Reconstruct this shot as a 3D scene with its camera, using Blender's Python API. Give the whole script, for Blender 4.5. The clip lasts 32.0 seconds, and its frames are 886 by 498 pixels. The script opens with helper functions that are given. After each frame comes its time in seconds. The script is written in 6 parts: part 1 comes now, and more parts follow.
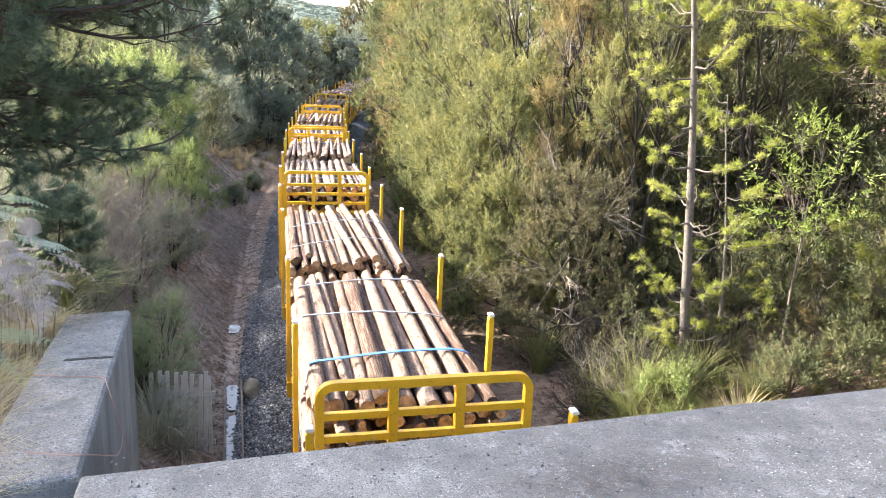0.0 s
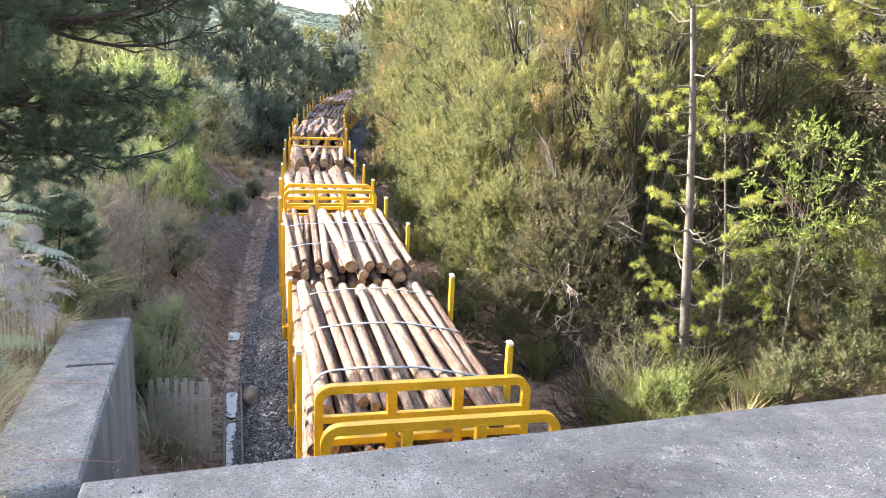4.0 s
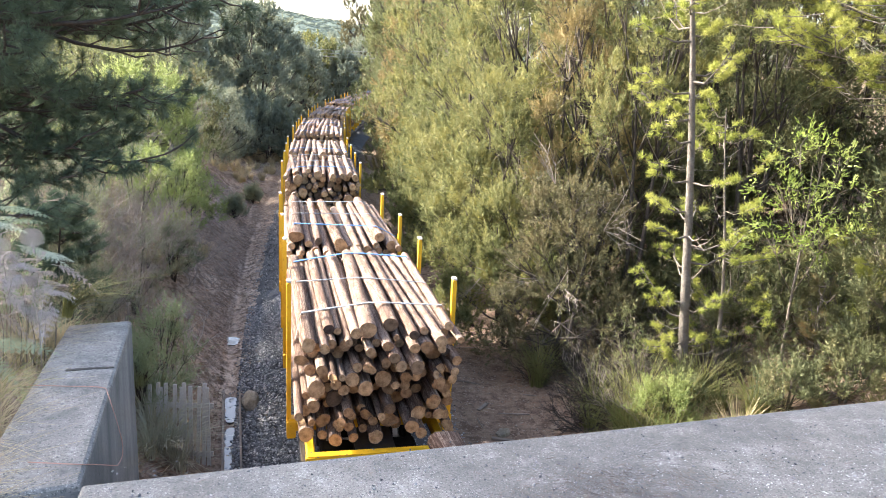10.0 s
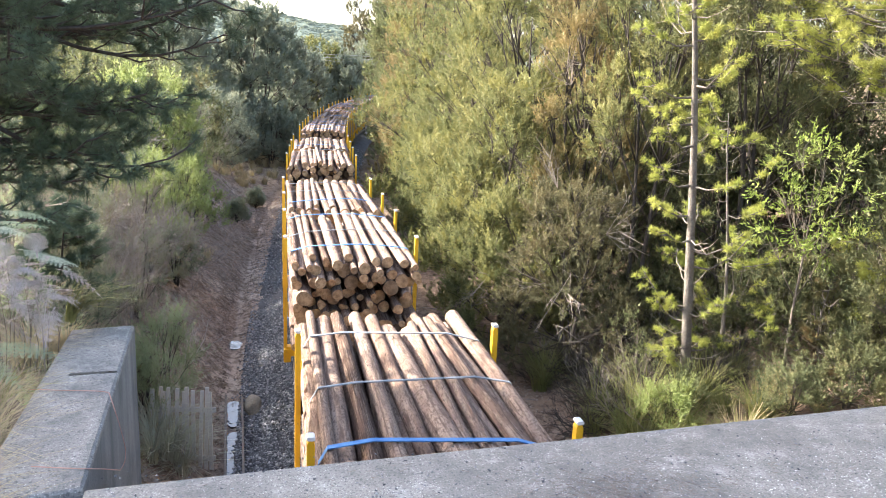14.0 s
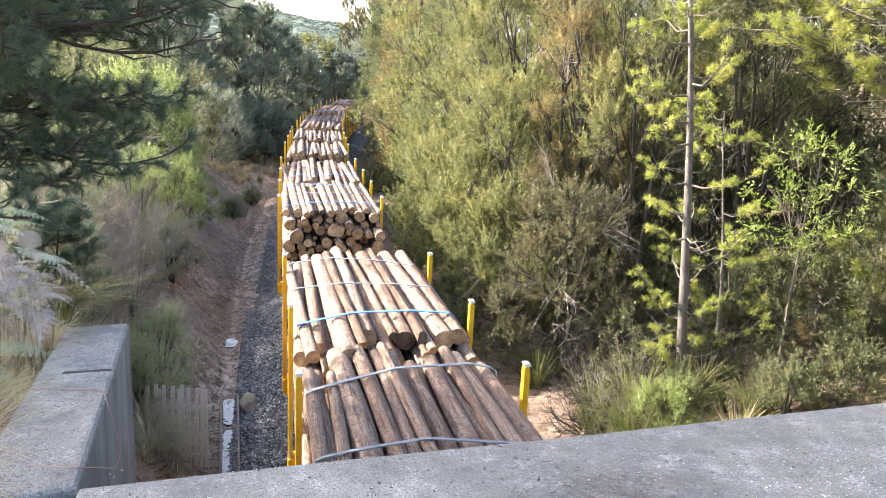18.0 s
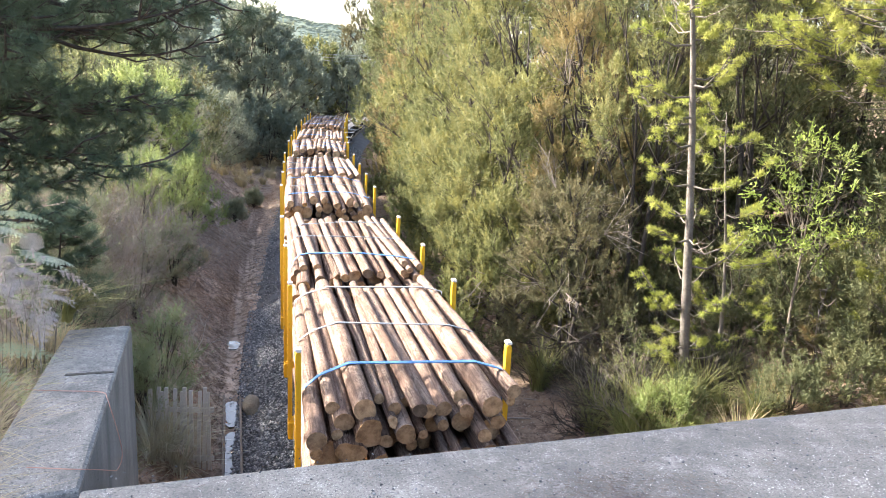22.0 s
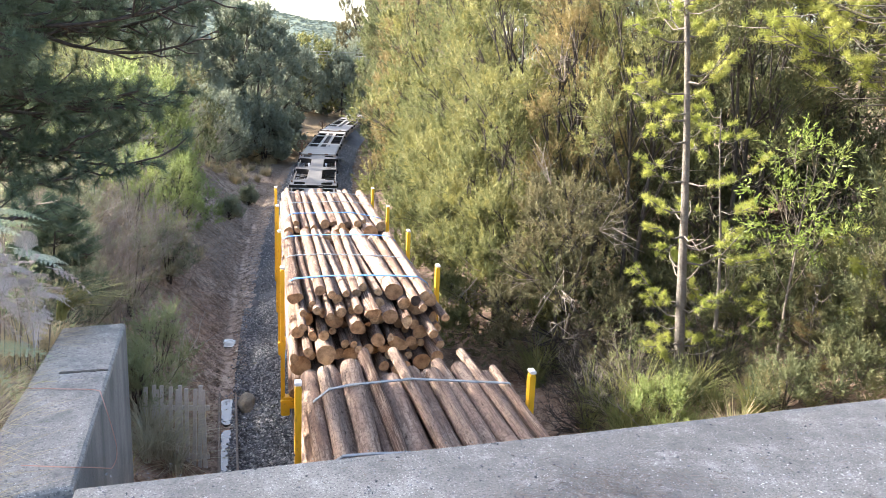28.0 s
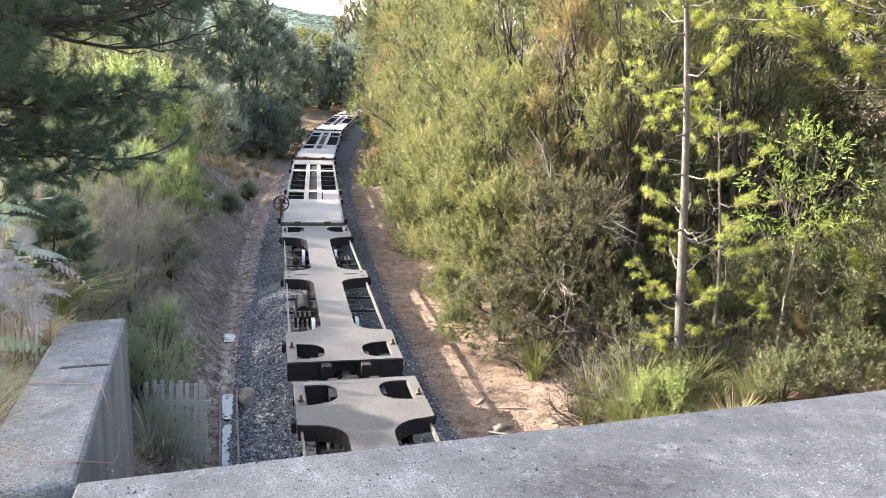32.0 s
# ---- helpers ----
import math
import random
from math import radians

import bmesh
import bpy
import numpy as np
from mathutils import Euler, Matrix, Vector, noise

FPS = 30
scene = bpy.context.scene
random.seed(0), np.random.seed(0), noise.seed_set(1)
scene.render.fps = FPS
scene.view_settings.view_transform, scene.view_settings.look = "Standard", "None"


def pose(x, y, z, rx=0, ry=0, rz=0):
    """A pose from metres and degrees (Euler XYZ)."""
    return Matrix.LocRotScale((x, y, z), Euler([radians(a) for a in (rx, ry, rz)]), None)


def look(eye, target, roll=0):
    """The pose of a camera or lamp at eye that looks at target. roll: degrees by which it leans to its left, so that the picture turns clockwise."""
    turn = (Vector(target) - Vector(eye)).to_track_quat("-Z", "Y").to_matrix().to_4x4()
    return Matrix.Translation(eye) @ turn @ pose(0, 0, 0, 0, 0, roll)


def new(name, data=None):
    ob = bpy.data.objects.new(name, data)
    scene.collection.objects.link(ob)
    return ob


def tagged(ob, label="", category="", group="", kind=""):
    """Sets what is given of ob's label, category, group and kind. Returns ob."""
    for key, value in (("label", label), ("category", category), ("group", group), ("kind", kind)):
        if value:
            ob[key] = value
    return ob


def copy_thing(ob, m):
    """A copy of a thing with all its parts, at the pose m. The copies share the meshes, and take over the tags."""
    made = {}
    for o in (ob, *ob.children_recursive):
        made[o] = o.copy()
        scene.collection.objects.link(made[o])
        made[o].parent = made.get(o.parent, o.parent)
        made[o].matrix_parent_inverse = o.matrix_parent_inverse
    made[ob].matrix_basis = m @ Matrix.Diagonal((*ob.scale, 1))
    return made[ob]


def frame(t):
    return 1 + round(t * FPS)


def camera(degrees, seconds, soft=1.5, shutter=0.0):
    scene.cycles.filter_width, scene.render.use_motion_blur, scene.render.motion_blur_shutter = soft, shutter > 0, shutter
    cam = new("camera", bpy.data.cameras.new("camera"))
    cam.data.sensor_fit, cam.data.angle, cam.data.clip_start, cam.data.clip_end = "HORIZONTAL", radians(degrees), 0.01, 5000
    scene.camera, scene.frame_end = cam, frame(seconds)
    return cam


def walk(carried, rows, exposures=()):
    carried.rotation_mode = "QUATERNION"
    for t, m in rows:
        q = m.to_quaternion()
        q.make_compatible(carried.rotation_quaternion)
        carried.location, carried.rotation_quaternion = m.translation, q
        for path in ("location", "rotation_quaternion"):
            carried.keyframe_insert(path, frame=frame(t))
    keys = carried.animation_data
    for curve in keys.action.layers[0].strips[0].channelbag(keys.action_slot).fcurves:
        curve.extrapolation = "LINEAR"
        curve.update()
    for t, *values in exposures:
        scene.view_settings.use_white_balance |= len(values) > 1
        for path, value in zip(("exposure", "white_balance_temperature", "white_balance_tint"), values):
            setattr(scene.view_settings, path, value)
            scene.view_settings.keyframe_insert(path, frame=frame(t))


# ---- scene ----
cam = camera(59.54, 32.0, soft=0.5, shutter=0.08)

# eye of the camera: it stands on the bridge deck, 7.33 m above the rails
EYE = (0.0, 0.0, 7.334)


def aim(yaw, pitch, roll, dx, dy, dz):
    """A handheld pose: yaw to the right of the track, pitch down, roll, and a small sway."""
    a, b = radians(yaw), radians(pitch)
    eye = Vector(EYE) + Vector((dx, dy, dz))
    return look(eye, eye + Vector((math.sin(a) * math.cos(b), math.cos(a) * math.cos(b), -math.sin(b))), -roll)


SWAY = [
    (0, 13.36, 14.19, -2.50, 0.002, 0.024, -0.000), (0.5, 13.35, 14.26, -2.48, 0.001, 0.023, -0.001), (1, 13.35, 14.27, -2.48, 0.001, 0.021, -0.001),
    (1.5, 13.37, 14.21, -2.48, 0.001, 0.020, -0.002), (2, 13.38, 14.10, -2.47, -0.000, 0.018, -0.001), (2.5, 13.38, 13.96, -2.46, -0.001, 0.017, 0.000),
    (3, 13.36, 13.81, -2.46, -0.002, 0.015, 0.001), (3.5, 13.33, 13.66, -2.47, -0.003, 0.013, 0.001), (5.5, 13.49, 13.68, -2.55, -0.003, 0.003, 0.003),
    (6, 13.54, 13.76, -2.57, -0.003, 0.003, 0.002), (6.5, 13.57, 13.80, -2.58, -0.003, 0.004, 0.002), (7, 13.59, 13.80, -2.62, -0.003, 0.006, 0.001),
    (7.5, 13.63, 13.75, -2.66, -0.002, 0.006, 0.000), (8, 13.64, 13.66, -2.69, -0.003, 0.003, 0.001), (8.5, 13.61, 13.56, -2.72, -0.005, -0.002, 0.003),
    (9, 13.54, 13.45, -2.74, -0.007, -0.004, 0.004), (9.5, 13.44, 13.35, -2.74, -0.006, -0.005, 0.004), (10, 13.37, 13.25, -2.71, -0.005, -0.003, 0.005),
    (10.5, 13.31, 13.15, -2.65, -0.003, -0.001, 0.006), (11, 13.25, 13.07, -2.57, -0.002, 0.001, 0.005), (11.5, 13.18, 13.03, -2.49, -0.002, 0.003, 0.005),
    (12, 13.12, 12.99, -2.43, -0.003, 0.003, 0.005), (12.5, 13.09, 12.94, -2.41, -0.003, 0.001, 0.005), (13, 13.09, 12.90, -2.45, -0.003, -0.001, 0.005),
    (13.5, 13.13, 12.90, -2.55, -0.004, -0.004, 0.006), (14, 13.17, 12.95, -2.67, -0.006, -0.005, 0.007), (14.5, 13.21, 13.06, -2.76, -0.008, -0.004, 0.007),
    (16.5, 13.44, 13.15, -2.72, -0.004, -0.007, 0.006), (17, 13.45, 13.11, -2.73, -0.006, -0.006, 0.007), (17.5, 13.46, 13.09, -2.75, -0.005, -0.004, 0.007),
    (18, 13.48, 13.10, -2.77, -0.003, -0.000, 0.006), (18.5, 13.53, 13.15, -2.79, -0.002, 0.001, 0.005), (19, 13.58, 13.24, -2.80, -0.002, -0.000, 0.004),
    (19.5, 13.61, 13.32, -2.78, -0.002, 0.000, 0.003), (20, 13.60, 13.35, -2.73, -0.001, 0.002, 0.003), (20.5, 13.54, 13.31, -2.68, -0.001, 0.003, 0.004),
    (21, 13.46, 13.22, -2.64, -0.000, 0.004, 0.005), (21.5, 13.38, 13.09, -2.62, -0.000, 0.003, 0.005), (22, 13.30, 12.96, -2.64, -0.001, 0.000, 0.005),
    (22.5, 13.21, 12.83, -2.66, -0.005, -0.003, 0.006), (23, 13.14, 12.72, -2.69, -0.008, -0.006, 0.006), (23.5, 13.11, 12.66, -2.71, -0.009, -0.006, 0.007),
    (24, 13.14, 12.66, -2.71, -0.007, -0.002, 0.007), (24.5, 13.21, 12.71, -2.68, -0.005, -0.000, 0.007), (25, 13.28, 12.80, -2.62, -0.003, 0.000, 0.006),
    (25.5, 13.31, 12.92, -2.55, -0.001, -0.000, 0.005), (27.5, 13.55, 13.15, -2.54, 0.000, -0.002, 0.003), (28, 13.65, 13.15, -2.55, 0.002, -0.002, 0.003),
    (28.5, 13.73, 13.16, -2.55, 0.002, -0.002, 0.002), (29, 13.79, 13.21, -2.52, 0.000, -0.003, 0.003), (29.5, 13.84, 13.27, -2.45, 0.000, -0.003, 0.002),
    (30, 13.86, 13.36, -2.37, 0.001, -0.003, 0.002), (30.5, 13.85, 13.45, -2.32, 0.001, -0.002, 0.002), (31, 13.82, 13.52, -2.29, 0.001, -0.001, 0.001),
    (31.5, 13.76, 13.57, -2.29, 0.000, -0.001, 0.000), (32, 13.69, 13.59, -2.31, 0.001, -0.001, -0.000),
]
walk(cam, [(r[0], aim(*r[1:])) for r in SWAY], [(0.0, 2.28, 6380, 12), (32.0, 2.28, 6380, 12)])

# ---------------------------------------------------------------- light
SUN_EL, SUN_AZ = 28.5, -60.6        # degrees; azimuth from +y, negative to -x
a, e = radians(SUN_AZ), radians(SUN_EL)
SUN_DIR = Vector((math.sin(a) * math.cos(e), math.cos(a) * math.cos(e), math.sin(e)))
world = bpy.data.worlds.new("sky")
scene.world = world
world.use_nodes = True
wn = world.node_tree.nodes
sky = wn.new("ShaderNodeTexSky")
sky.sky_type, sky.sun_disc = "NISHITA", False
sky.sun_elevation, sky.sun_rotation = e, a
sky.air_density, sky.dust_density, sky.ozone_density = 1.0, 4.0, 1.0
world.node_tree.links.new(sky.outputs[0], wn["Background"].inputs[0])
wn["Background"].inputs[1].default_value = 0.18
lamp = bpy.data.lights.new("sun", "SUN")
lamp.energy, lamp.angle, lamp.color = 5.0, radians(0.55), (1.0, 0.93, 0.82)
sun = new("sun", lamp)
sun.matrix_world = look(SUN_DIR * 60, (0, 0, 0))

# ---------------------------------------------------------------- helpers
GAUGE = 1.067
TRACK_X, TRACK_K, TRACK_Y = 1.83, 0.0029, 15.0


def on_track(p):
    """Place and heading of the track's centre p metres along it: straight, then a long curve to the right."""
    if p <= TRACK_Y:
        return TRACK_X, p, 0.0
    h = TRACK_K * (p - TRACK_Y)
    return TRACK_X + (1 - math.cos(h)) / TRACK_K, TRACK_Y + math.sin(h) / TRACK_K, h


def track_x(y):
    """x of the track's centre at a given y."""
    if y <= TRACK_Y:
        return TRACK_X
    s = min(0.9, (y - TRACK_Y) * TRACK_K)
    return TRACK_X + (1 - math.sqrt(1 - s * s)) / TRACK_K


def side(p, lat, z):
    x, y, h = on_track(p)
    return (x + lat * math.cos(h), y - lat * math.sin(h), z)


def mesh_of(name, verts, faces, mats, smooth=False, mat_ids=None):
    me = bpy.data.meshes.new(name)
    me.from_pydata([tuple(v) for v in verts], [], faces)
    for m in mats:
        me.materials.append(m)
    if mat_ids is not None:
        me.polygons.foreach_set("material_index", mat_ids)
    if smooth:
        me.polygons.foreach_set("use_smooth", [True] * len(me.polygons))
    me.update()
    return me


def quads(name, co, mat):
    """A mesh of loose faces from an array of n x corners x 3 coordinates."""
    n, k = co.shape[:2]
    me = bpy.data.meshes.new(name)
    me.vertices.add(n * k)
    me.vertices.foreach_set("co", co.reshape(-1).astype(np.float32))
    me.loops.add(n * k)
    me.loops.foreach_set("vertex_index", np.arange(n * k, dtype=np.int32))
    me.polygons.add(n)
    me.polygons.foreach_set("loop_start", np.arange(0, n * k, k, dtype=np.int32))
    me.polygons.foreach_set("loop_total", np.full(n, k, dtype=np.int32))
    me.materials.append(mat)
    me.update(calc_edges=True)
    return me


def put(name, data, parent=None, label="", at=None):
    """An object on a mesh, under a thing or a part."""
    ob = new(name, data)
    if parent is not None:
        ob.parent = parent
    if at is not None:
        ob.matrix_basis = at
    if label:
        ob["label"] = label
    return ob


def part(name, bm, material, parent, label="", smooth=False):
    me = bpy.data.meshes.new(name)
    bm.to_mesh(me)
    bm.free()
    me.materials.append(material)
    if smooth:
        me.polygons.foreach_set("use_smooth", [True] * len(me.polygons))
    return put(name, me, parent, label)


class Build:
    """Collects vertices and faces of simple solids into one mesh."""

    def __init__(self):
        self.v, self.f = [], []

    def box(self, x0, x1, y0, y1, z0, z1, cut=0.0):
        b = len(self.v)
        c = min(cut, (x1 - x0) / 3, (z1 - z0) / 3) if cut else 0
        if c:
            prof = [(x0 + c, z0), (x1 - c, z0), (x1, z0 + c), (x1, z1 - c), (x1 - c, z1), (x0 + c, z1), (x0, z1 - c), (x0, z0 + c)]
        else:
            prof = [(x0, z0), (x1, z0), (x1, z1), (x0, z1)]
        n = len(prof)
        self.v += [(x, y0, z) for x, z in prof] + [(x, y1, z) for x, z in prof]
        self.f += [tuple(range(b, b + n)), tuple(range(b + 2 * n - 1, b + n - 1, -1))]
        self.f += [(b + i, b + n + i, b + n + (i + 1) % n, b + (i + 1) % n) for i in range(n)]
        return self

    def tube(self, pts, radii, n=8, cap=True):
        b = len(self.v)
        pts = [Vector(p) for p in pts]
        up = Vector((0.13, 0.21, 1)).normalized()
        for i, p in enumerate(pts):
            d = (pts[min(i + 1, len(pts) - 1)] - pts[max(i - 1, 0)]).normalized()
            s = d.cross(up)
            if s.length < 0.05:
                s = d.cross(Vector((1, 0, 0)))
            s.normalize()
            w = d.cross(s)
            r = radii[i] if hasattr(radii, "__len__") else radii
            self.v += [tuple(p + (s * math.cos(q) + w * math.sin(q)) * r) for q in (2 * math.pi * k / n for k in range(n))]
        for i in range(len(pts) - 1):
            for k in range(n):
                self.f.append((b + i * n + k, b + i * n + (k + 1) % n, b + (i + 1) * n + (k + 1) % n, b + (i + 1) * n + k))
        if cap:
            self.f += [tuple(range(b, b + n))[::-1], tuple(range(b + (len(pts) - 1) * n, b + len(pts) * n))]
        return self

    def prism(self, outline, z0, z1):
        """A flat plate of a given outline in x, y, with thickness."""
        b, n = len(self.v), len(outline)
        self.v += [(x, y, z0) for x, y in outline] + [(x, y, z1) for x, y in outline]
        self.f += [tuple(range(b + n - 1, b - 1, -1)), tuple(range(b + n, b + 2 * n))]
        self.f += [(b + i, b + (i + 1) % n, b + n + (i + 1) % n, b + n + i) for i in range(n)]
        return self

    def mesh(self, name, mat, smooth=False):
        return mesh_of(name, self.v, self.f, [mat], smooth)


# ---------------------------------------------------------------- materials
def material(name, rough=0.8, metal=0.0, spec=0.3):
    m = bpy.data.materials.new(name)
    m.use_nodes = True
    b = m.node_tree.nodes["Principled BSDF"]
    b.inputs["Roughness"].default_value, b.inputs["Metallic"].default_value = rough, metal
    b.inputs["Specular IOR Level"].default_value = spec
    return m, m.node_tree.nodes, m.node_tree.links, b


def ramp(nodes, links, src, stops):
    r = nodes.new("ShaderNodeValToRGB")
    el = r.color_ramp.elements
    while len(el) < len(stops):
        el.new(0.5)
    for k, (pos, c) in enumerate(stops):
        el[k].position, el[k].color = pos, (*c, 1)
    links.new(src, r.inputs[0])
    return r.outputs[0]


def noise_tex(nodes, links, scale, detail=4.0, coord="Object", stretch=(1, 1, 1), rough=0.6):
    tc = nodes.new("ShaderNodeTexCoord")
    mp = nodes.new("ShaderNodeMapping")
    mp.inputs["Scale"].default_value = stretch
    links.new(tc.outputs[coord], mp.inputs[0])
    t = nodes.new("ShaderNodeTexNoise")
    t.inputs["Scale"].default_value, t.inputs["Detail"].default_value, t.inputs["Roughness"].default_value = scale, detail, rough
    links.new(mp.outputs[0], t.inputs["Vector"])
    return t


def mix(nodes, links, fac, c1, c2, kind="MIX"):
    m = nodes.new("ShaderNodeMix")
    m.data_type, m.blend_type = "RGBA", kind
    for sock, val in ((m.inputs["Factor"], fac), (m.inputs["A"], c1), (m.inputs["B"], c2)):
        if hasattr(val, "is_linked"):
            links.new(val, sock)
        elif isinstance(val, (int, float)):
            sock.default_value = val
        else:
            sock.default_value = (*val, 1)
    return m.outputs["Result"]


def bump(nodes, links, b, src, strength, dist):
    n = nodes.new("ShaderNodeBump")
    n.inputs["Strength"].default_value, n.inputs["Distance"].default_value = strength, dist
    links.new(src, n.inputs["Height"])
    links.new(n.outputs[0], b.inputs["Normal"])


def grained(name, stops, scale, fine, rough=0.85, metal=0.0, relief=0.4, depth=0.01, spec=0.3, coarse_mix=0.5):
    """A surface with stains at a large scale and grain at a small one."""
    m, n, l, b = material(name, rough, metal, spec)
    t1, t2 = noise_tex(n, l, scale), noise_tex(n, l, fine, 3)
    c1 = ramp(n, l, t1.outputs[0], stops)
    c2 = ramp(n, l, t2.outputs[0], [(0.3, stops[0][1]), (0.7, stops[-1][1])])
    l.new(mix(n, l, coarse_mix, c1, c2), b.inputs["Base Color"])
    bump(n, l, b, t2.outputs[0], relief, depth)
    return m


def leaf_mat(name, dark, light, accent, glow=0.32, rough=0.55, second=None):
    """Leaves that differ one by one, with shoots of an older or younger colour in patches, that let light through."""
    m, n, l, b = material(name, rough + 0.12, 0.0, 0.22)
    g = n.new("ShaderNodeNewGeometry")
    c = ramp(n, l, g.outputs["Random Per Island"], [(0.0, tuple(0.5 * (p + q) for p, q in zip(dark, light))), (0.35, light), (0.9, light), (1.0, tuple(0.5 * (p + q) for p, q in zip(accent, light)))])
    t = noise_tex(n, l, 0.45, 4)
    c2 = mix(n, l, ramp(n, l, t.outputs[0], [(0.42, (0, 0, 0)), (0.62, (0.85, 0.85, 0.85))]), c, mix(n, l, 0.6, c, accent))
    if second:
        t2 = noise_tex(n, l, 1.5, 3)
        c2 = mix(n, l, ramp(n, l, t2.outputs[0], [(0.52, (0, 0, 0)), (0.62, (0.8, 0.8, 0.8))]), c2, second)
        c2 = mix(n, l, ramp(n, l, t2.outputs[0], [(0.36, (0.65, 0.65, 0.65)), (0.46, (0, 0, 0))]), c2, dark)
    l.new(c2, b.inputs["Base Color"])
    tr = n.new("ShaderNodeBsdfTranslucent")
    l.new(c2, tr.inputs[0])
    ms = n.new("ShaderNodeMixShader")
    ms.inputs[0].default_value = glow
    l.new(b.outputs[0], ms.inputs[1])
    l.new(tr.outputs[0], ms.inputs[2])
    l.new(ms.outputs[0], n["Material Output"].inputs[0])
    return m


def log_bark(name="log_bark", tint=None, k=1.0):
    """Peeled and half-barked eucalypt poles: cream to pinkish brown, streaked lengthwise, with knots and crinkles; k: finer grain for thick logs."""
    m, n, l, b = material(name, 0.88, 0, 0.15)
    info = n.new("ShaderNodeObjectInfo")
    shift = n.new("ShaderNodeVectorMath")
    shift.operation = "ADD"
    tc = n.new("ShaderNodeTexCoord")
    big = n.new("ShaderNodeMath")
    big.operation = "MULTIPLY"
    big.inputs[1].default_value = 60.0
    l.new(info.outputs["Random"], big.inputs[0])
    l.new(tc.outputs["Object"], shift.inputs[0])
    l.new(big.outputs[0], shift.inputs[1])

    def tex(scale, detail, stretch, rough=0.6):
        mp = n.new("ShaderNodeMapping")
        mp.inputs["Scale"].default_value = stretch
        l.new(shift.outputs[0], mp.inputs[0])
        t = n.new("ShaderNodeTexNoise")
        t.inputs["Scale"].default_value, t.inputs["Detail"].default_value, t.inputs["Roughness"].default_value = scale, detail, rough
        l.new(mp.outputs[0], t.inputs["Vector"])
        return t.outputs[0]

    base = ramp(n, l, info.outputs["Random"], [(0.0, (0.212, 0.139, 0.104)), (0.3, (0.282, 0.198, 0.153)), (0.6, (0.322, 0.235, 0.185)), (0.85, (0.248, 0.169, 0.13)), (1.0, (0.184, 0.118, 0.088))])
    if tint:
        base = mix(n, l, 0.6, base, tint)
    dark = mix(n, l, 0.72 if not tint else 0.86, base, (0.085, 0.056, 0.042) if not tint else (0.075, 0.042, 0.03))
    pale = mix(n, l, 0.6, base, (0.41, 0.315, 0.245))
    streak, patch = tex(2.4, 6, (1.3 * k, 3.2, 1.3 * k), 0.7), tex(1.2, 4, (0.8 * k, 6.0, 0.8 * k))
    flake, speck = tex(3.0, 8, (k, 12.0, k), 0.8), tex(6.0, 6, (k, 26.0, k), 0.7)
    crinkle = tex(3.4, 4, (0.9 * k, 34.0, 0.9 * k), 0.65)
    c = mix(n, l, ramp(n, l, patch, [(0.47, (0, 0, 0)), (0.57, (1, 1, 1))]), base, pale)
    c = mix(n, l, ramp(n, l, streak, [(0.40 if not tint else 0.46, (0.95, 0.95, 0.95)), (0.49 if not tint else 0.54, (0, 0, 0))]), c, dark)
    c = mix(n, l, ramp(n, l, crinkle, [(0.40, (0.7, 0.7, 0.7)), (0.50, (0, 0, 0))]), c, dark)
    c = mix(n, l, ramp(n, l, flake, [(0.40, (0.9, 0.9, 0.9)), (0.46, (0, 0, 0))]), c, dark)
    c = mix(n, l, ramp(n, l, speck, [(0.62, (0, 0, 0)), (0.70, (0.7, 0.7, 0.7))]), c, pale)
    mp = n.new("ShaderNodeMapping")
    mp.inputs["Scale"].default_value = (1.1, 11.0, 1.1)
    l.new(shift.outputs[0], mp.inputs[0])
    kn = n.new("ShaderNodeTexVoronoi")
    kn.inputs["Scale"].default_value = 1.5
    l.new(mp.outputs[0], kn.inputs["Vector"])
    c = mix(n, l, ramp(n, l, kn.outputs["Distance"], [(0.07, (0.9, 0.9, 0.9)), (0.16, (0, 0, 0))]), c, (0.07, 0.045, 0.034))
    l.new(c, b.inputs["Base Color"])
    bump(n, l, b, mix(n, l, 0.5, flake, crinkle), 1.0, 0.06)
    return m


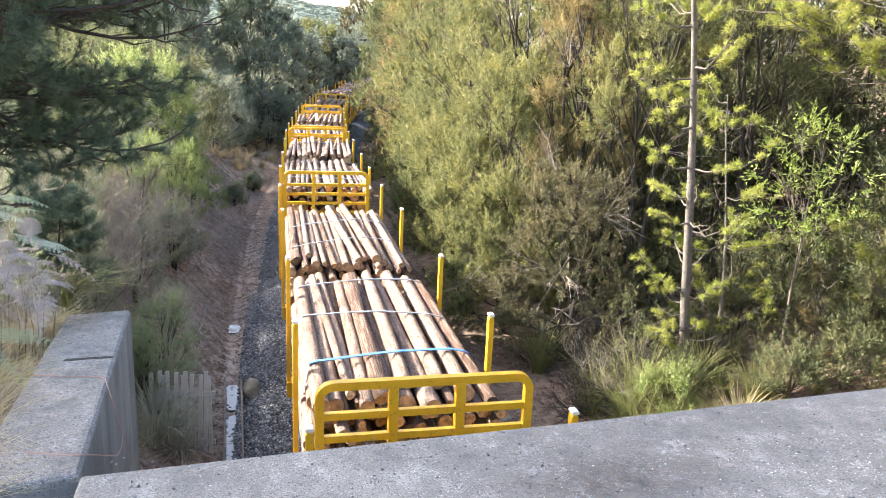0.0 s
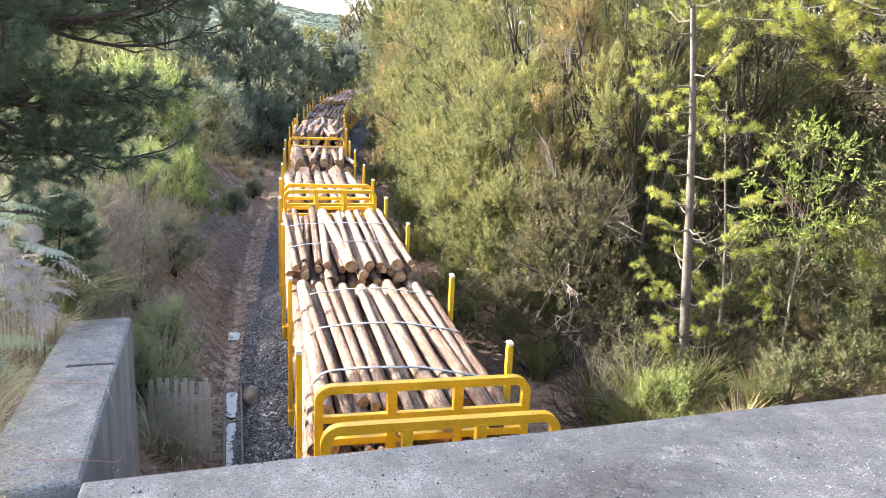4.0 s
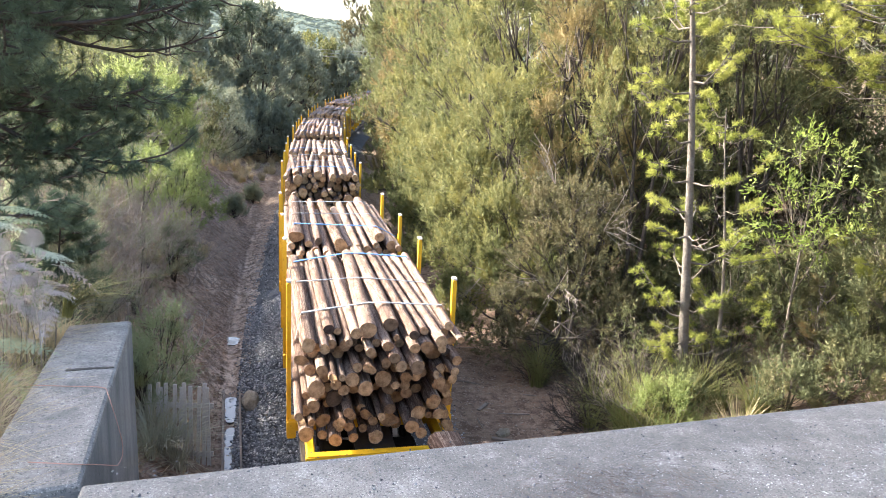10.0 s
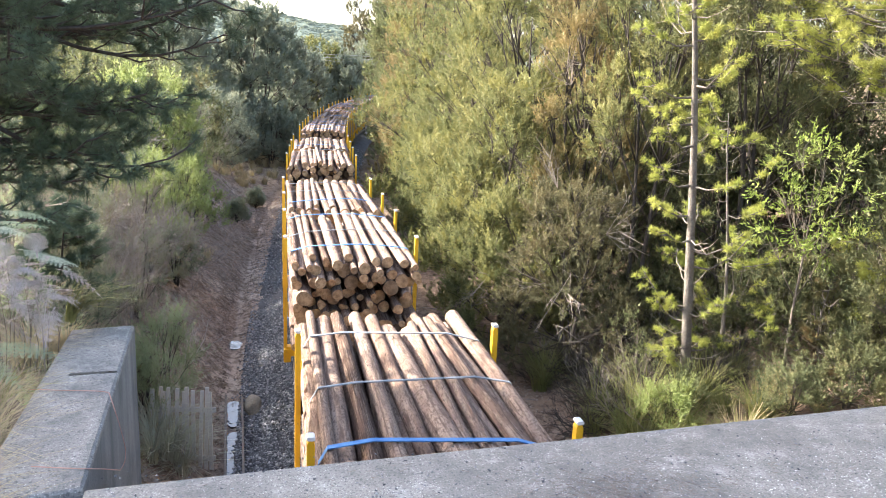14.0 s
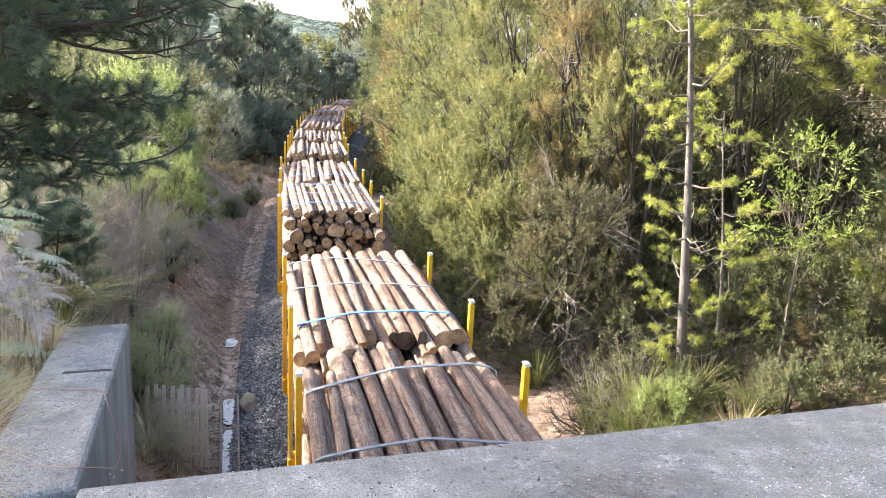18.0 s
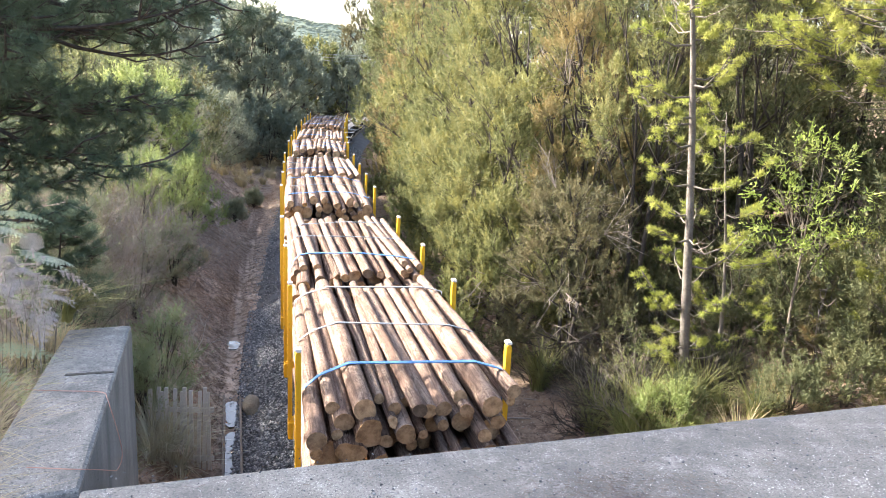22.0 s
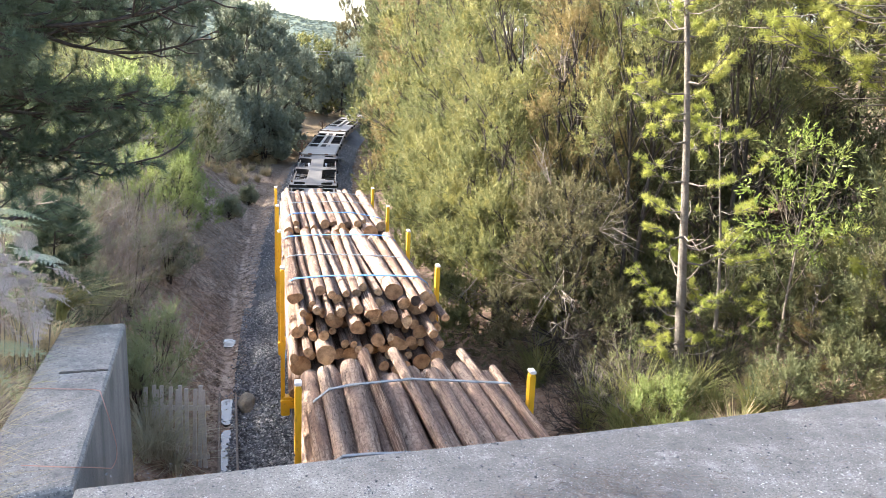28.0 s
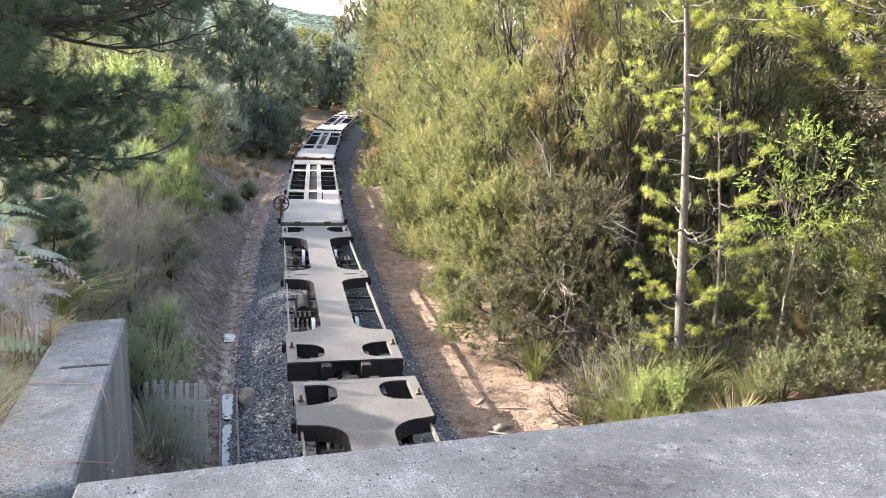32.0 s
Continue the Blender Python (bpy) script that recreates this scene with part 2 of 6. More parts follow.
def log_end():
    """Sawn end with growth rings, a darker heart and drying cracks."""
    m, n, l, b = material("log_end", 0.8, 0, 0.2)
    info = n.new("ShaderNodeObjectInfo")
    tc = n.new("ShaderNodeTexCoord")
    mp = n.new("ShaderNodeMapping")
    mp.inputs["Scale"].default_value = (1, 0.0, 1)
    l.new(tc.outputs["Object"], mp.inputs[0])
    w = n.new("ShaderNodeTexWave")
    w.wave_type, w.rings_direction = "RINGS", "SPHERICAL"
    w.inputs["Scale"].default_value, w.inputs["Distortion"].default_value, w.inputs["Detail"].default_value = 2.6, 1.6, 2.0
    l.new(mp.outputs[0], w.inputs["Vector"])
    base = ramp(n, l, info.outputs["Random"], [(0.0, (0.47, 0.30, 0.165)), (0.35, (0.60, 0.42, 0.245)), (0.65, (0.40, 0.25, 0.135)), (0.86, (0.52, 0.355, 0.205)), (1.0, (0.07, 0.055, 0.048))])
    ring = ramp(n, l, w.outputs[0], [(0.0, (0.88, 0.85, 0.82)), (1.0, (1.03, 1.02, 1.0))])
    t = noise_tex(n, l, 1.3, 4)
    st = ramp(n, l, t.outputs[0], [(0.35, (0.5, 0.47, 0.45)), (0.6, (1, 1, 1))])
    l.new(mix(n, l, 1.0, mix(n, l, 1.0, base, ring, "MULTIPLY"), st, "MULTIPLY"), b.inputs["Base Color"])
    bump(n, l, b, t.outputs[0], 0.3, 0.02)
    return m


def yellow_paint():
    m, n, l, b = material("yellow_paint", 0.45, 0, 0.45)
    t, t2 = noise_tex(n, l, 2.5, 5), noise_tex(n, l, 26, 4)
    c = ramp(n, l, t.outputs[0], [(0.3, (0.66, 0.36, 0.012)), (0.7, (0.80, 0.47, 0.02))])
    f = ramp(n, l, t2.outputs[0], [(0.60, (0, 0, 0)), (0.72, (0.75, 0.75, 0.75))])
    l.new(mix(n, l, f, c, (0.22, 0.12, 0.05)), b.inputs["Base Color"])
    bump(n, l, b, t2.outputs[0], 0.12, 0.004)
    return m


def concrete():
    """Old weathered concrete with exposed grit, dark algae specks and pale worn spots."""
    m, n, l, b = material("old_concrete", 0.92, 0, 0.2)
    big, mid, fine = noise_tex(n, l, 0.9, 4), noise_tex(n, l, 7.0, 9, rough=0.82), noise_tex(n, l, 120, 3)
    c = ramp(n, l, big.outputs[0], [(0.3, (0.162, 0.155, 0.144)), (0.55, (0.23, 0.22, 0.202)), (0.75, (0.31, 0.296, 0.268))])
    c = mix(n, l, ramp(n, l, mid.outputs[0], [(0.34, (0.85, 0.85, 0.85)), (0.50, (0, 0, 0))]), c, (0.115, 0.115, 0.11))
    c = mix(n, l, ramp(n, l, mid.outputs[0], [(0.54, (0, 0, 0)), (0.68, (0.6, 0.6, 0.6))]), c, (0.44, 0.43, 0.40))
    v = n.new("ShaderNodeTexVoronoi")
    v.inputs["Scale"].default_value = 130
    tc = n.new("ShaderNodeTexCoord")
    l.new(tc.outputs["Object"], v.inputs["Vector"])
    spots = ramp(n, l, v.outputs["Distance"], [(0.14, (0.8, 0.8, 0.8)), (0.30, (0, 0, 0))])
    gate = ramp(n, l, mid.outputs[0], [(0.40, (0.1, 0.1, 0.1)), (0.60, (0.8, 0.8, 0.8))])
    c = mix(n, l, mix(n, l, 1.0, spots, gate, "MULTIPLY"), c, (0.68, 0.67, 0.63))
    c = mix(n, l, ramp(n, l, fine.outputs[0], [(0.36, (0.85, 0.85, 0.85)), (0.47, (0, 0, 0))]), c, (0.10, 0.10, 0.10))
    l.new(c, b.inputs["Base Color"])
    bump(n, l, b, fine.outputs[0], 0.7, 0.008)
    return m


def shaded_streaked_concrete():
    """Board-marked wall face: vertical runs of grime and algae over grey concrete, its shade painted in as a darker
    tone.
    """
    m, n, l, b = material("shaded_streaked_concrete", 0.93, 0, 0.2)
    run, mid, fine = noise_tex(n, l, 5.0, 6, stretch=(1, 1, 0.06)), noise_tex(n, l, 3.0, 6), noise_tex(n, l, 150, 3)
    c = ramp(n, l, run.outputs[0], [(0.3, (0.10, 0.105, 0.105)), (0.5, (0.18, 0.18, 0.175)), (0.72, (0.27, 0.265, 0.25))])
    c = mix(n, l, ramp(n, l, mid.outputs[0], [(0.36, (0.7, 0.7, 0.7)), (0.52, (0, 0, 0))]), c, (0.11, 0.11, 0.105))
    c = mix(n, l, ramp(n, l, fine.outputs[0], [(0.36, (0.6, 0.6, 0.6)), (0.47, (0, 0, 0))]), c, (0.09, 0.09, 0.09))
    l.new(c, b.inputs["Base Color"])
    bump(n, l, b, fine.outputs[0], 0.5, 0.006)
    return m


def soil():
    """Ground: paler clay on the left bank, darker reddish clay on the right shoulder, with dark stains and pale crumbs.
    """
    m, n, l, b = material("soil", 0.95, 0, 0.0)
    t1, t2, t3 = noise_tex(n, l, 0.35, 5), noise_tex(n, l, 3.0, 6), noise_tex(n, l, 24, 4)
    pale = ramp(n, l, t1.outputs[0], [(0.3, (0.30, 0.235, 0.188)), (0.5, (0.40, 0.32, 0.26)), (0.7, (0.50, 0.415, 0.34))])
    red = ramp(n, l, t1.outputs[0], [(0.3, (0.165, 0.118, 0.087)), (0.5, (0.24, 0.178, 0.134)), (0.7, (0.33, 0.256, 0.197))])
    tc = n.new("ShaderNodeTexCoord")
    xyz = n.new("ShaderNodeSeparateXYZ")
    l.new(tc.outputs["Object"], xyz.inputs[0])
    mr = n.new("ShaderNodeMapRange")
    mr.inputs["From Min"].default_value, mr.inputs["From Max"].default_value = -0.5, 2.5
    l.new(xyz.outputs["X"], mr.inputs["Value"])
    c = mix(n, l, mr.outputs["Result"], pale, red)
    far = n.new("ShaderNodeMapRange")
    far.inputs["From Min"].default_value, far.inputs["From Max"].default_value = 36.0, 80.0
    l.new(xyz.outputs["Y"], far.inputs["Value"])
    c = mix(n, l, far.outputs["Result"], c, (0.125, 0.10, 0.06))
    c = mix(n, l, ramp(n, l, t2.outputs[0], [(0.38, (0.85, 0.85, 0.85)), (0.54, (0, 0, 0))]), c, (0.11, 0.078, 0.058))
    c = mix(n, l, ramp(n, l, t3.outputs[0], [(0.58, (0, 0, 0)), (0.68, (0.8, 0.8, 0.8))]), c, (0.38, 0.30, 0.24))
    t4 = noise_tex(n, l, 9.0, 5, rough=0.75)
    c = mix(n, l, ramp(n, l, t4.outputs[0], [(0.40, (0.5, 0.5, 0.5)), (0.50, (0, 0, 0))]), c, (0.11, 0.08, 0.062))
    l.new(c, b.inputs["Base Color"])
    bump(n, l, b, mix(n, l, 0.5, t3.outputs[0], t4.outputs[0]), 1.0, 0.08)
    return m


BARK_RED = log_bark("red_log_bark", (0.19, 0.125, 0.092), 2.2)
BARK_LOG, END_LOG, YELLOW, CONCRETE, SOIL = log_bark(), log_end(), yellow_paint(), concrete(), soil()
WHITE_CAP = grained("white_cap", [(0.3, (0.62, 0.62, 0.60)), (0.7, (0.8, 0.8, 0.78))], 6, 40, 0.6)
STEEL_DECK = grained("worn_deck_steel", [(0.3, (0.055, 0.051, 0.047)), (0.5, (0.08, 0.074, 0.068)), (0.75, (0.112, 0.102, 0.092))], 1.2, 14, 0.6, 0.0, 0.15, 0.004, 0.4)
FLAT_DECK = grained("pale_worn_plate", [(0.3, (0.125, 0.114, 0.102)), (0.5, (0.175, 0.162, 0.146)), (0.75, (0.235, 0.22, 0.20))], 1.0, 12, 0.6, 0.0, 0.2, 0.004, 0.4)
STEEL_DARK = grained("grimy_steel", [(0.3, (0.018, 0.017, 0.017)), (0.7, (0.048, 0.044, 0.041))], 3, 22, 0.9, 0.0, 0.4, 0.01, 0.12)
STEEL_SIDE = grained("dull_side_rail", [(0.3, (0.085, 0.074, 0.064)), (0.7, (0.16, 0.145, 0.128))], 3, 30, 0.65, 0.0)
STEEL_TREAD = grained("polished_tread", [(0.3, (0.40, 0.385, 0.36)), (0.7, (0.52, 0.50, 0.47))], 5, 60, 0.38, 0.85, 0.05)
RUST = grained("rusty_iron", [(0.3, (0.085, 0.05, 0.032)), (0.7, (0.19, 0.115, 0.07))], 4, 30, 0.85)
RAIL_STEEL = grained("dull_rail_steel", [(0.3, (0.055, 0.045, 0.038)), (0.7, (0.12, 0.10, 0.085))], 4, 30, 0.7)
BLUE = grained("blue_webbing", [(0.3, (0.05, 0.15, 0.36)), (0.7, (0.085, 0.225, 0.47))], 5, 60, 0.7)
GREY_STRAP = grained("grey_webbing", [(0.3, (0.13, 0.15, 0.175)), (0.7, (0.24, 0.27, 0.30))], 5, 60, 0.7)

CONCRETE_FACE = shaded_streaked_concrete()
STONE = grained("ballast_stone", [(0.3, (0.035, 0.036, 0.039)), (0.5, (0.075, 0.077, 0.081)), (0.75, (0.125, 0.125, 0.127))], 1.1, 35, 0.9)
TIMBER = grained("weathered_sleeper", [(0.3, (0.11, 0.09, 0.075)), (0.7, (0.22, 0.19, 0.16))], 4, 30, 0.9)
BARK = grained("tree_bark", [(0.3, (0.085, 0.07, 0.055)), (0.5, (0.16, 0.13, 0.105)), (0.75, (0.27, 0.235, 0.195))], 4, 26, 0.95, 0, 0.8, 0.03)

PINE_BARK = grained("grey_pine_bark", [(0.3, (0.07, 0.06, 0.052)), (0.5, (0.13, 0.115, 0.10)), (0.75, (0.21, 0.19, 0.165))], 5, 30, 0.95, 0, 0.9, 0.03)
BARK_DARK = grained("dark_bough_bark", [(0.3, (0.03, 0.026, 0.024)), (0.7, (0.10, 0.085, 0.072))], 4, 26, 0.95, 0, 0.8, 0.02)
TWIG = grained("dead_twig", [(0.3, (0.16, 0.135, 0.115)), (0.7, (0.36, 0.315, 0.275))], 6, 40, 0.95)

# ---------------------------------------------------------------- ground and track
def smooth01(a, b, x):
    t = min(1.0, max(0.0, (x - a) / (b - a)))
    return t * t * (3 - 2 * t)


def ground_z(x, y):
    """Height of the ground: a cutting with a drain on the left, a flat shoulder on the right, banks on both sides."""
    q = x - track_x(y)
    if q < 0:
        z = -0.62 - 0.145 * math.exp(-((q + 2.5 + 0.045 * (min(max(y, 12), 24) - 14.7)) / 0.22) ** 2)
        foot = 3.1 + 0.045 * max(0.0, y - 32)
        z += (0.78 - 0.60 * smooth01(38, 62, y)) * max(0.0, min(-q - foot, 4.6)) + 0.02 * max(0.0, -q - foot - 4.6)
        fill = 6.35 * (1 - smooth01(3.6, 10.5, y)) * smooth01(2.6, 3.6, -q)
    else:
        z = -0.62 + 0.30 * max(0.0, min(q - 5.2, 12.0)) + 0.03 * max(0.0, q - 17.2)
        fill = 6.2 * (1 - smooth01(3.0, 10.0, y)) * smooth01(4.4, 7.0, q)
    bank = min(1.0, max(0.0, abs(q) - 3.1) / 2)
    z += bank * 0.30 * (noise.noise((x * 0.45, y * 0.45, 1.0)) + 0.5 * noise.noise((x * 1.3, y * 1.3, 4.0)))
    z += 0.035 * noise.noise((x * 3.1, y * 3.1, 7.0))
    far = smooth01(110, 320, math.hypot(x, y))
    z = z * (1 - far) + far * (0.5 + 0.012 * math.hypot(x, y))
    return max(z, min(fill, 5.98)) if fill > 0.3 else z


def spaced(stops):
    out = []
    for a, b, step in stops:
        k = max(1, round((b - a) / step))
        out += [a + (b - a) * i / k for i in range(k)]
    return out + [stops[-1][1]]


xs = spaced([(-3000, -400, 260), (-400, -60, 34), (-60, -14, 3.0), (-14, -5, 0.5), (-5, 9, 0.2), (9, 20, 0.5), (20, 70, 3.0), (70, 400, 33), (400, 3000, 260)])
ys = spaced([(-600, -30, 57), (-30, 3, 1.5), (3, 40, 0.28), (40, 110, 0.7), (110, 200, 5), (200, 800, 40), (800, 3000, 220)])
gv = [(x, y, ground_z(x, y)) for y in ys for x in xs]
nx = len(xs)
gf = [(j * nx + i, j * nx + i + 1, (j + 1) * nx + i + 1, (j + 1) * nx + i) for j in range(len(ys) - 1) for i in range(nx - 1)]
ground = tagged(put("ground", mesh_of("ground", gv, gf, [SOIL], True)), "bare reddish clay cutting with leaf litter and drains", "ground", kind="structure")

# ballast bed: a raised strip under the rails
prof = [(-2.35, -0.66), (-1.95, -0.52), (-1.4, -0.24), (-1.05, -0.17), (1.05, -0.17), (1.4, -0.24), (1.95, -0.52), (2.35, -0.66)]
bv, bf = [], []
ps = [-30 + 0.6 * i for i in range(300)]
for p in ps:
    for q, z in prof:
        bv.append(side(p, q + 0.06 * noise.noise((p * 0.9, q, 2)), z + 0.05 * noise.noise((p * 1.3, q * 2, 5))))
m = len(prof)
for i in range(len(ps) - 1):
    for k in range(m - 1):
        bf.append((i * m + k, i * m + k + 1, (i + 1) * m + k + 1, (i + 1) * m + k))
tagged(put("ballast_bed", mesh_of("ballast_bed", bv, bf, [STONE], True)), "raised bed of blue-grey crushed stone under the rails", "ballast", kind="structure")


def rock_quads(rng, centres, size):
    """Loose angular stones as squashed, turned octahedra: six corners, eight faces each."""
    n = len(centres)
    base = np.array([(1, 0, 0), (-1, 0, 0), (0, 1, 0), (0, -1, 0), (0, 0, 1), (0, 0, -1)], float)
    v = base[None] * (0.6 + 0.7 * rng.random((n, 6, 1)))
    v += 0.25 * rng.normal(size=(n, 6, 3))
    a = rng.random(n) * 6.28
    c, s = np.cos(a), np.sin(a)
    v = np.stack([v[..., 0] * c[:, None] - v[..., 1] * s[:, None], v[..., 0] * s[:, None] + v[..., 1] * c[:, None], v[..., 2] * 0.7], -1)
    v = v * (size * (0.6 + 0.8 * rng.random((n, 1, 1)))) + centres[:, None]
    tri = np.array([(0, 2, 4), (2, 1, 4), (1, 3, 4), (3, 0, 4), (2, 0, 5), (1, 2, 5), (3, 1, 5), (0, 3, 5)])
    return v.reshape(-1, 3), (tri[None] + 6 * np.arange(n)[:, None, None]).reshape(-1, 3)


def tri_mesh(name, v, f, mat):
    n = len(f)
    me = bpy.data.meshes.new(name)
    me.vertices.add(len(v))
    me.vertices.foreach_set("co", v.reshape(-1).astype(np.float32))
    me.loops.add(n * 3)
    me.loops.foreach_set("vertex_index", f.reshape(-1).astype(np.int32))
    me.polygons.add(n)
    me.polygons.foreach_set("loop_start", np.arange(0, n * 3, 3, dtype=np.int32))
    me.polygons.foreach_set("loop_total", np.full(n, 3, dtype=np.int32))
    me.materials.append(mat)
    me.update(calc_edges=True)
    return me


rng = np.random.default_rng(5)
cs = []
for k in range(46000):
    p = 9 + 66 * rng.random() ** 1.6
    q = rng.uniform(-2.45, 2.45)
    if abs(q) > 2.1 and rng.random() < 0.5:
        q *= rng.uniform(0.8, 1.12)
    z = np.interp(abs(q), [0, 1.05, 1.4, 1.95, 2.35, 3], [-0.17, -0.17, -0.24, -0.52, -0.64, -0.64])
    cs.append(side(p, q, z + 0.015))
for k in range(14000):
    q = -rng.uniform(1.0, 2.5)
    cs.append(side(rng.uniform(11.5, 25), q, np.interp(abs(q), [0, 1.05, 1.4, 1.95, 2.35, 3], [-0.17, -0.17, -0.24, -0.52, -0.64, -0.64]) + 0.02))
v, f = rock_quads(rng, np.array(cs), 0.030)
STONE_BIT = bpy.data.materials.new("loose_stone")
STONE_BIT.use_nodes = True
n_, l_ = STONE_BIT.node_tree.nodes, STONE_BIT.node_tree.links
g_ = n_.new("ShaderNodeNewGeometry")
l_.new(ramp(n_, l_, g_.outputs["Random Per Island"], [(0.0, (0.05, 0.053, 0.06)), (0.5, (0.135, 0.14, 0.15)), (0.9, (0.28, 0.28, 0.285)), (1.0, (0.48, 0.465, 0.43))]), n_["Principled BSDF"].inputs[0])
n_["Principled BSDF"].inputs["Roughness"].default_value = 0.9
tagged(put("ballast_stones", tri_mesh("ballast_stones", v, f, STONE_BIT)), "loose blue-grey crushed stones beside the rails", "ballast", kind="stuff")


def rail(sgn):
    prof = [(-0.06, -0.15), (0.06, -0.15), (0.06, -0.13), (0.012, -0.11), (0.012, -0.035), (0.034, -0.028), (0.034, 0.0), (-0.034, 0.0), (-0.034, -0.028), (-0.012, -0.035), (-0.012, -0.11), (-0.06, -0.13)]
    pp = [-30 + 1.5 * i for i in range(120)]
    vv = [side(p, sgn * GAUGE / 2 + q, z) for p in pp for q, z in prof]
    k = len(prof)
    ff = [(i * k + j, i * k + (j + 1) % k, (i + 1) * k + (j + 1) % k, (i + 1) * k + j) for i in range(len(pp) - 1) for j in range(k)]
    return tagged(put("rail", mesh_of("rail", vv, ff, [RAIL_STEEL])), "rusty steel rail on a narrow-gauge track", "rail", "rails", "structure")


rail(-1), rail(1)
sl = Build().box(-1.05, 1.05, -0.12, 0.12, -0.30, -0.145, 0.02).mesh("sleeper", TIMBER)
sleepers = tagged(new("sleepers"), "weathered timber sleepers bedded in crushed stone", "sleepers", kind="structure")
for k in range(130):
    x, y, h = on_track(-6 + 0.66 * k)
    put("sleeper", sl, sleepers, at=pose(x, y, 0, 0, 0, -math.degrees(h)))

# ---------------------------------------------------------------- bridge and wing wall
BRIDGE_Z = 6.084


def slab(outline, z0, z1, cut=0.025):
    """A plate with bevelled upper edges."""
    bm = bmesh.new()
    lo = [bm.verts.new((x, y, z0)) for x, y in outline]
    hi = [bm.verts.new((x, y, z1)) for x, y in outline]
    n = len(outline)
    top = bm.faces.new(hi)
    bm.faces.new(lo[::-1])
    for i in range(n):
        bm.faces.new((lo[i], lo[(i + 1) % n], hi[(i + 1) % n], hi[i]))
    bmesh.ops.recalc_face_normals(bm, faces=bm.faces)
    bmesh.ops.bevel(bm, geom=list(top.edges), offset=cut, segments=3, profile=0.6, affect="EDGES")
    return bm


bridge = tagged(new("bridge"), "weathered concrete road bridge with a low broad edge beam", "bridge", kind="structure")
part("edge_beam", slab([(-0.52, 1.25), (9, 1.65), (9, 2.98), (2.52, 2.49), (1.06, 2.372), (0.1, 2.305), (-0.54, 2.25)], 5.25, BRIDGE_Z), CONCRETE, bridge, "rough grey edge beam with exposed grit")
part("deck", slab([(-12, -7), (9, -7), (9, 1.64), (-0.52, 1.24), (-12, 1.2)], 5.2, 5.78), CONCRETE, bridge)
part("pier_wall", slab([(5.6, -6.5), (6.2, -6.5), (6.2, 2.2), (5.6, 2.2)], -0.9, 5.19), CONCRETE, bridge)
part("pier_wall", slab([(-1.9, -6.5), (-1.3, -6.5), (-1.3, 1.9), (-1.9, 1.9)], -0.9, 5.19), CONCRETE, bridge)
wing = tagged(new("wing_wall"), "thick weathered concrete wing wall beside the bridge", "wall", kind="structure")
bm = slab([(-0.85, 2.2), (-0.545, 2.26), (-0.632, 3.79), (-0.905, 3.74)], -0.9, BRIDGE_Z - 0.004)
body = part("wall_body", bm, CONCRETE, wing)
# upright faces take the concrete that carries shade in its colour
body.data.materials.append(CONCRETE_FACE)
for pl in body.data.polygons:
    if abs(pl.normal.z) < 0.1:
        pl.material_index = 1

# ---------------------------------------------------------------- train motion
def travelled(t):
    """How far the train has yet to come at t seconds, as metres from its place at 32 s: it slows a little on the way."""
    x = t - 32.0
    return 6.3212 * x - 0.00528 * x * x + 0.000309 * x ** 3


MOVING = []


def ride(thing, s):
    MOVING.append((thing, s))
    return thing


# ---------------------------------------------------------------- wagons
def revolve(prof, n, mat, name):
    """A body of revolution round the x axis from (x, r) pairs."""
    v = [(x, r * math.cos(2 * math.pi * k / n), r * math.sin(2 * math.pi * k / n)) for x, r in prof for k in range(n)]
    f = [(i * n + k, i * n + (k + 1) % n, (i + 1) * n + (k + 1) % n, (i + 1) * n + k) for i in range(len(prof) - 1) for k in range(n)]
    return mesh_of(name, v, f, [mat], False)


WHEEL = revolve([(-0.065, 0.0), (-0.065, 0.30), (-0.06, 0.42), (0.03, 0.425), (0.035, 0.455), (0.065, 0.455), (0.065, 0.36), (0.03, 0.30), (0.03, 0.12), (0.065, 0.10), (0.065, 0.0)], 20, STEEL_DARK, "wheel")
TREAD = revolve([(-0.062, 0.42), (-0.06, 0.428), (0.028, 0.433), (0.03, 0.425)], 20, STEEL_TREAD, "tread")
AXLE = Build().tube([(-0.6, 0, 0), (0.6, 0, 0)], 0.07, 8).mesh("axle", STEEL_DARK)
b = Build()
for s in (-1, 1):
    b.box(s * 0.80 - 0.06, s * 0.80 + 0.06, -1.15, 1.15, 0.42, 0.58, 0.02)
    b.box(s * 0.80 - 0.09, s * 0.80 + 0.09, -1.02, -0.74, 0.30, 0.62, 0.03)
    b.box(s * 0.80 - 0.09, s * 0.80 + 0.09, 0.74, 1.02, 0.30, 0.62, 0.03)
    for k in (-0.16, 0.0, 0.16):
        b.tube([(s * 0.80, k, 0.25), (s * 0.80, k, 0.45)], 0.06, 7)
b.box(-0.85, 0.85, -0.2, 0.2, 0.5, 0.68, 0.03)
BOGIE = b.mesh("bogie_frame", STEEL_DARK)


def add_bogie(wagon, y):
    bo = put("bogie", BOGIE, wagon, at=pose(0, y, 0))
    for dy in (-0.88, 0.88):
        put("axle", AXLE, bo, at=pose(0, dy, 0.455))
        for s in (-1, 1):
            wh = put("wheel", WHEEL, bo, at=pose(s * GAUGE / 2, dy, 0.455, 0, 0, 180 if s > 0 else 0))
            put("tread", TREAD, bo, at=pose(s * GAUGE / 2, dy, 0.455, 0, 0, 180 if s > 0 else 0))


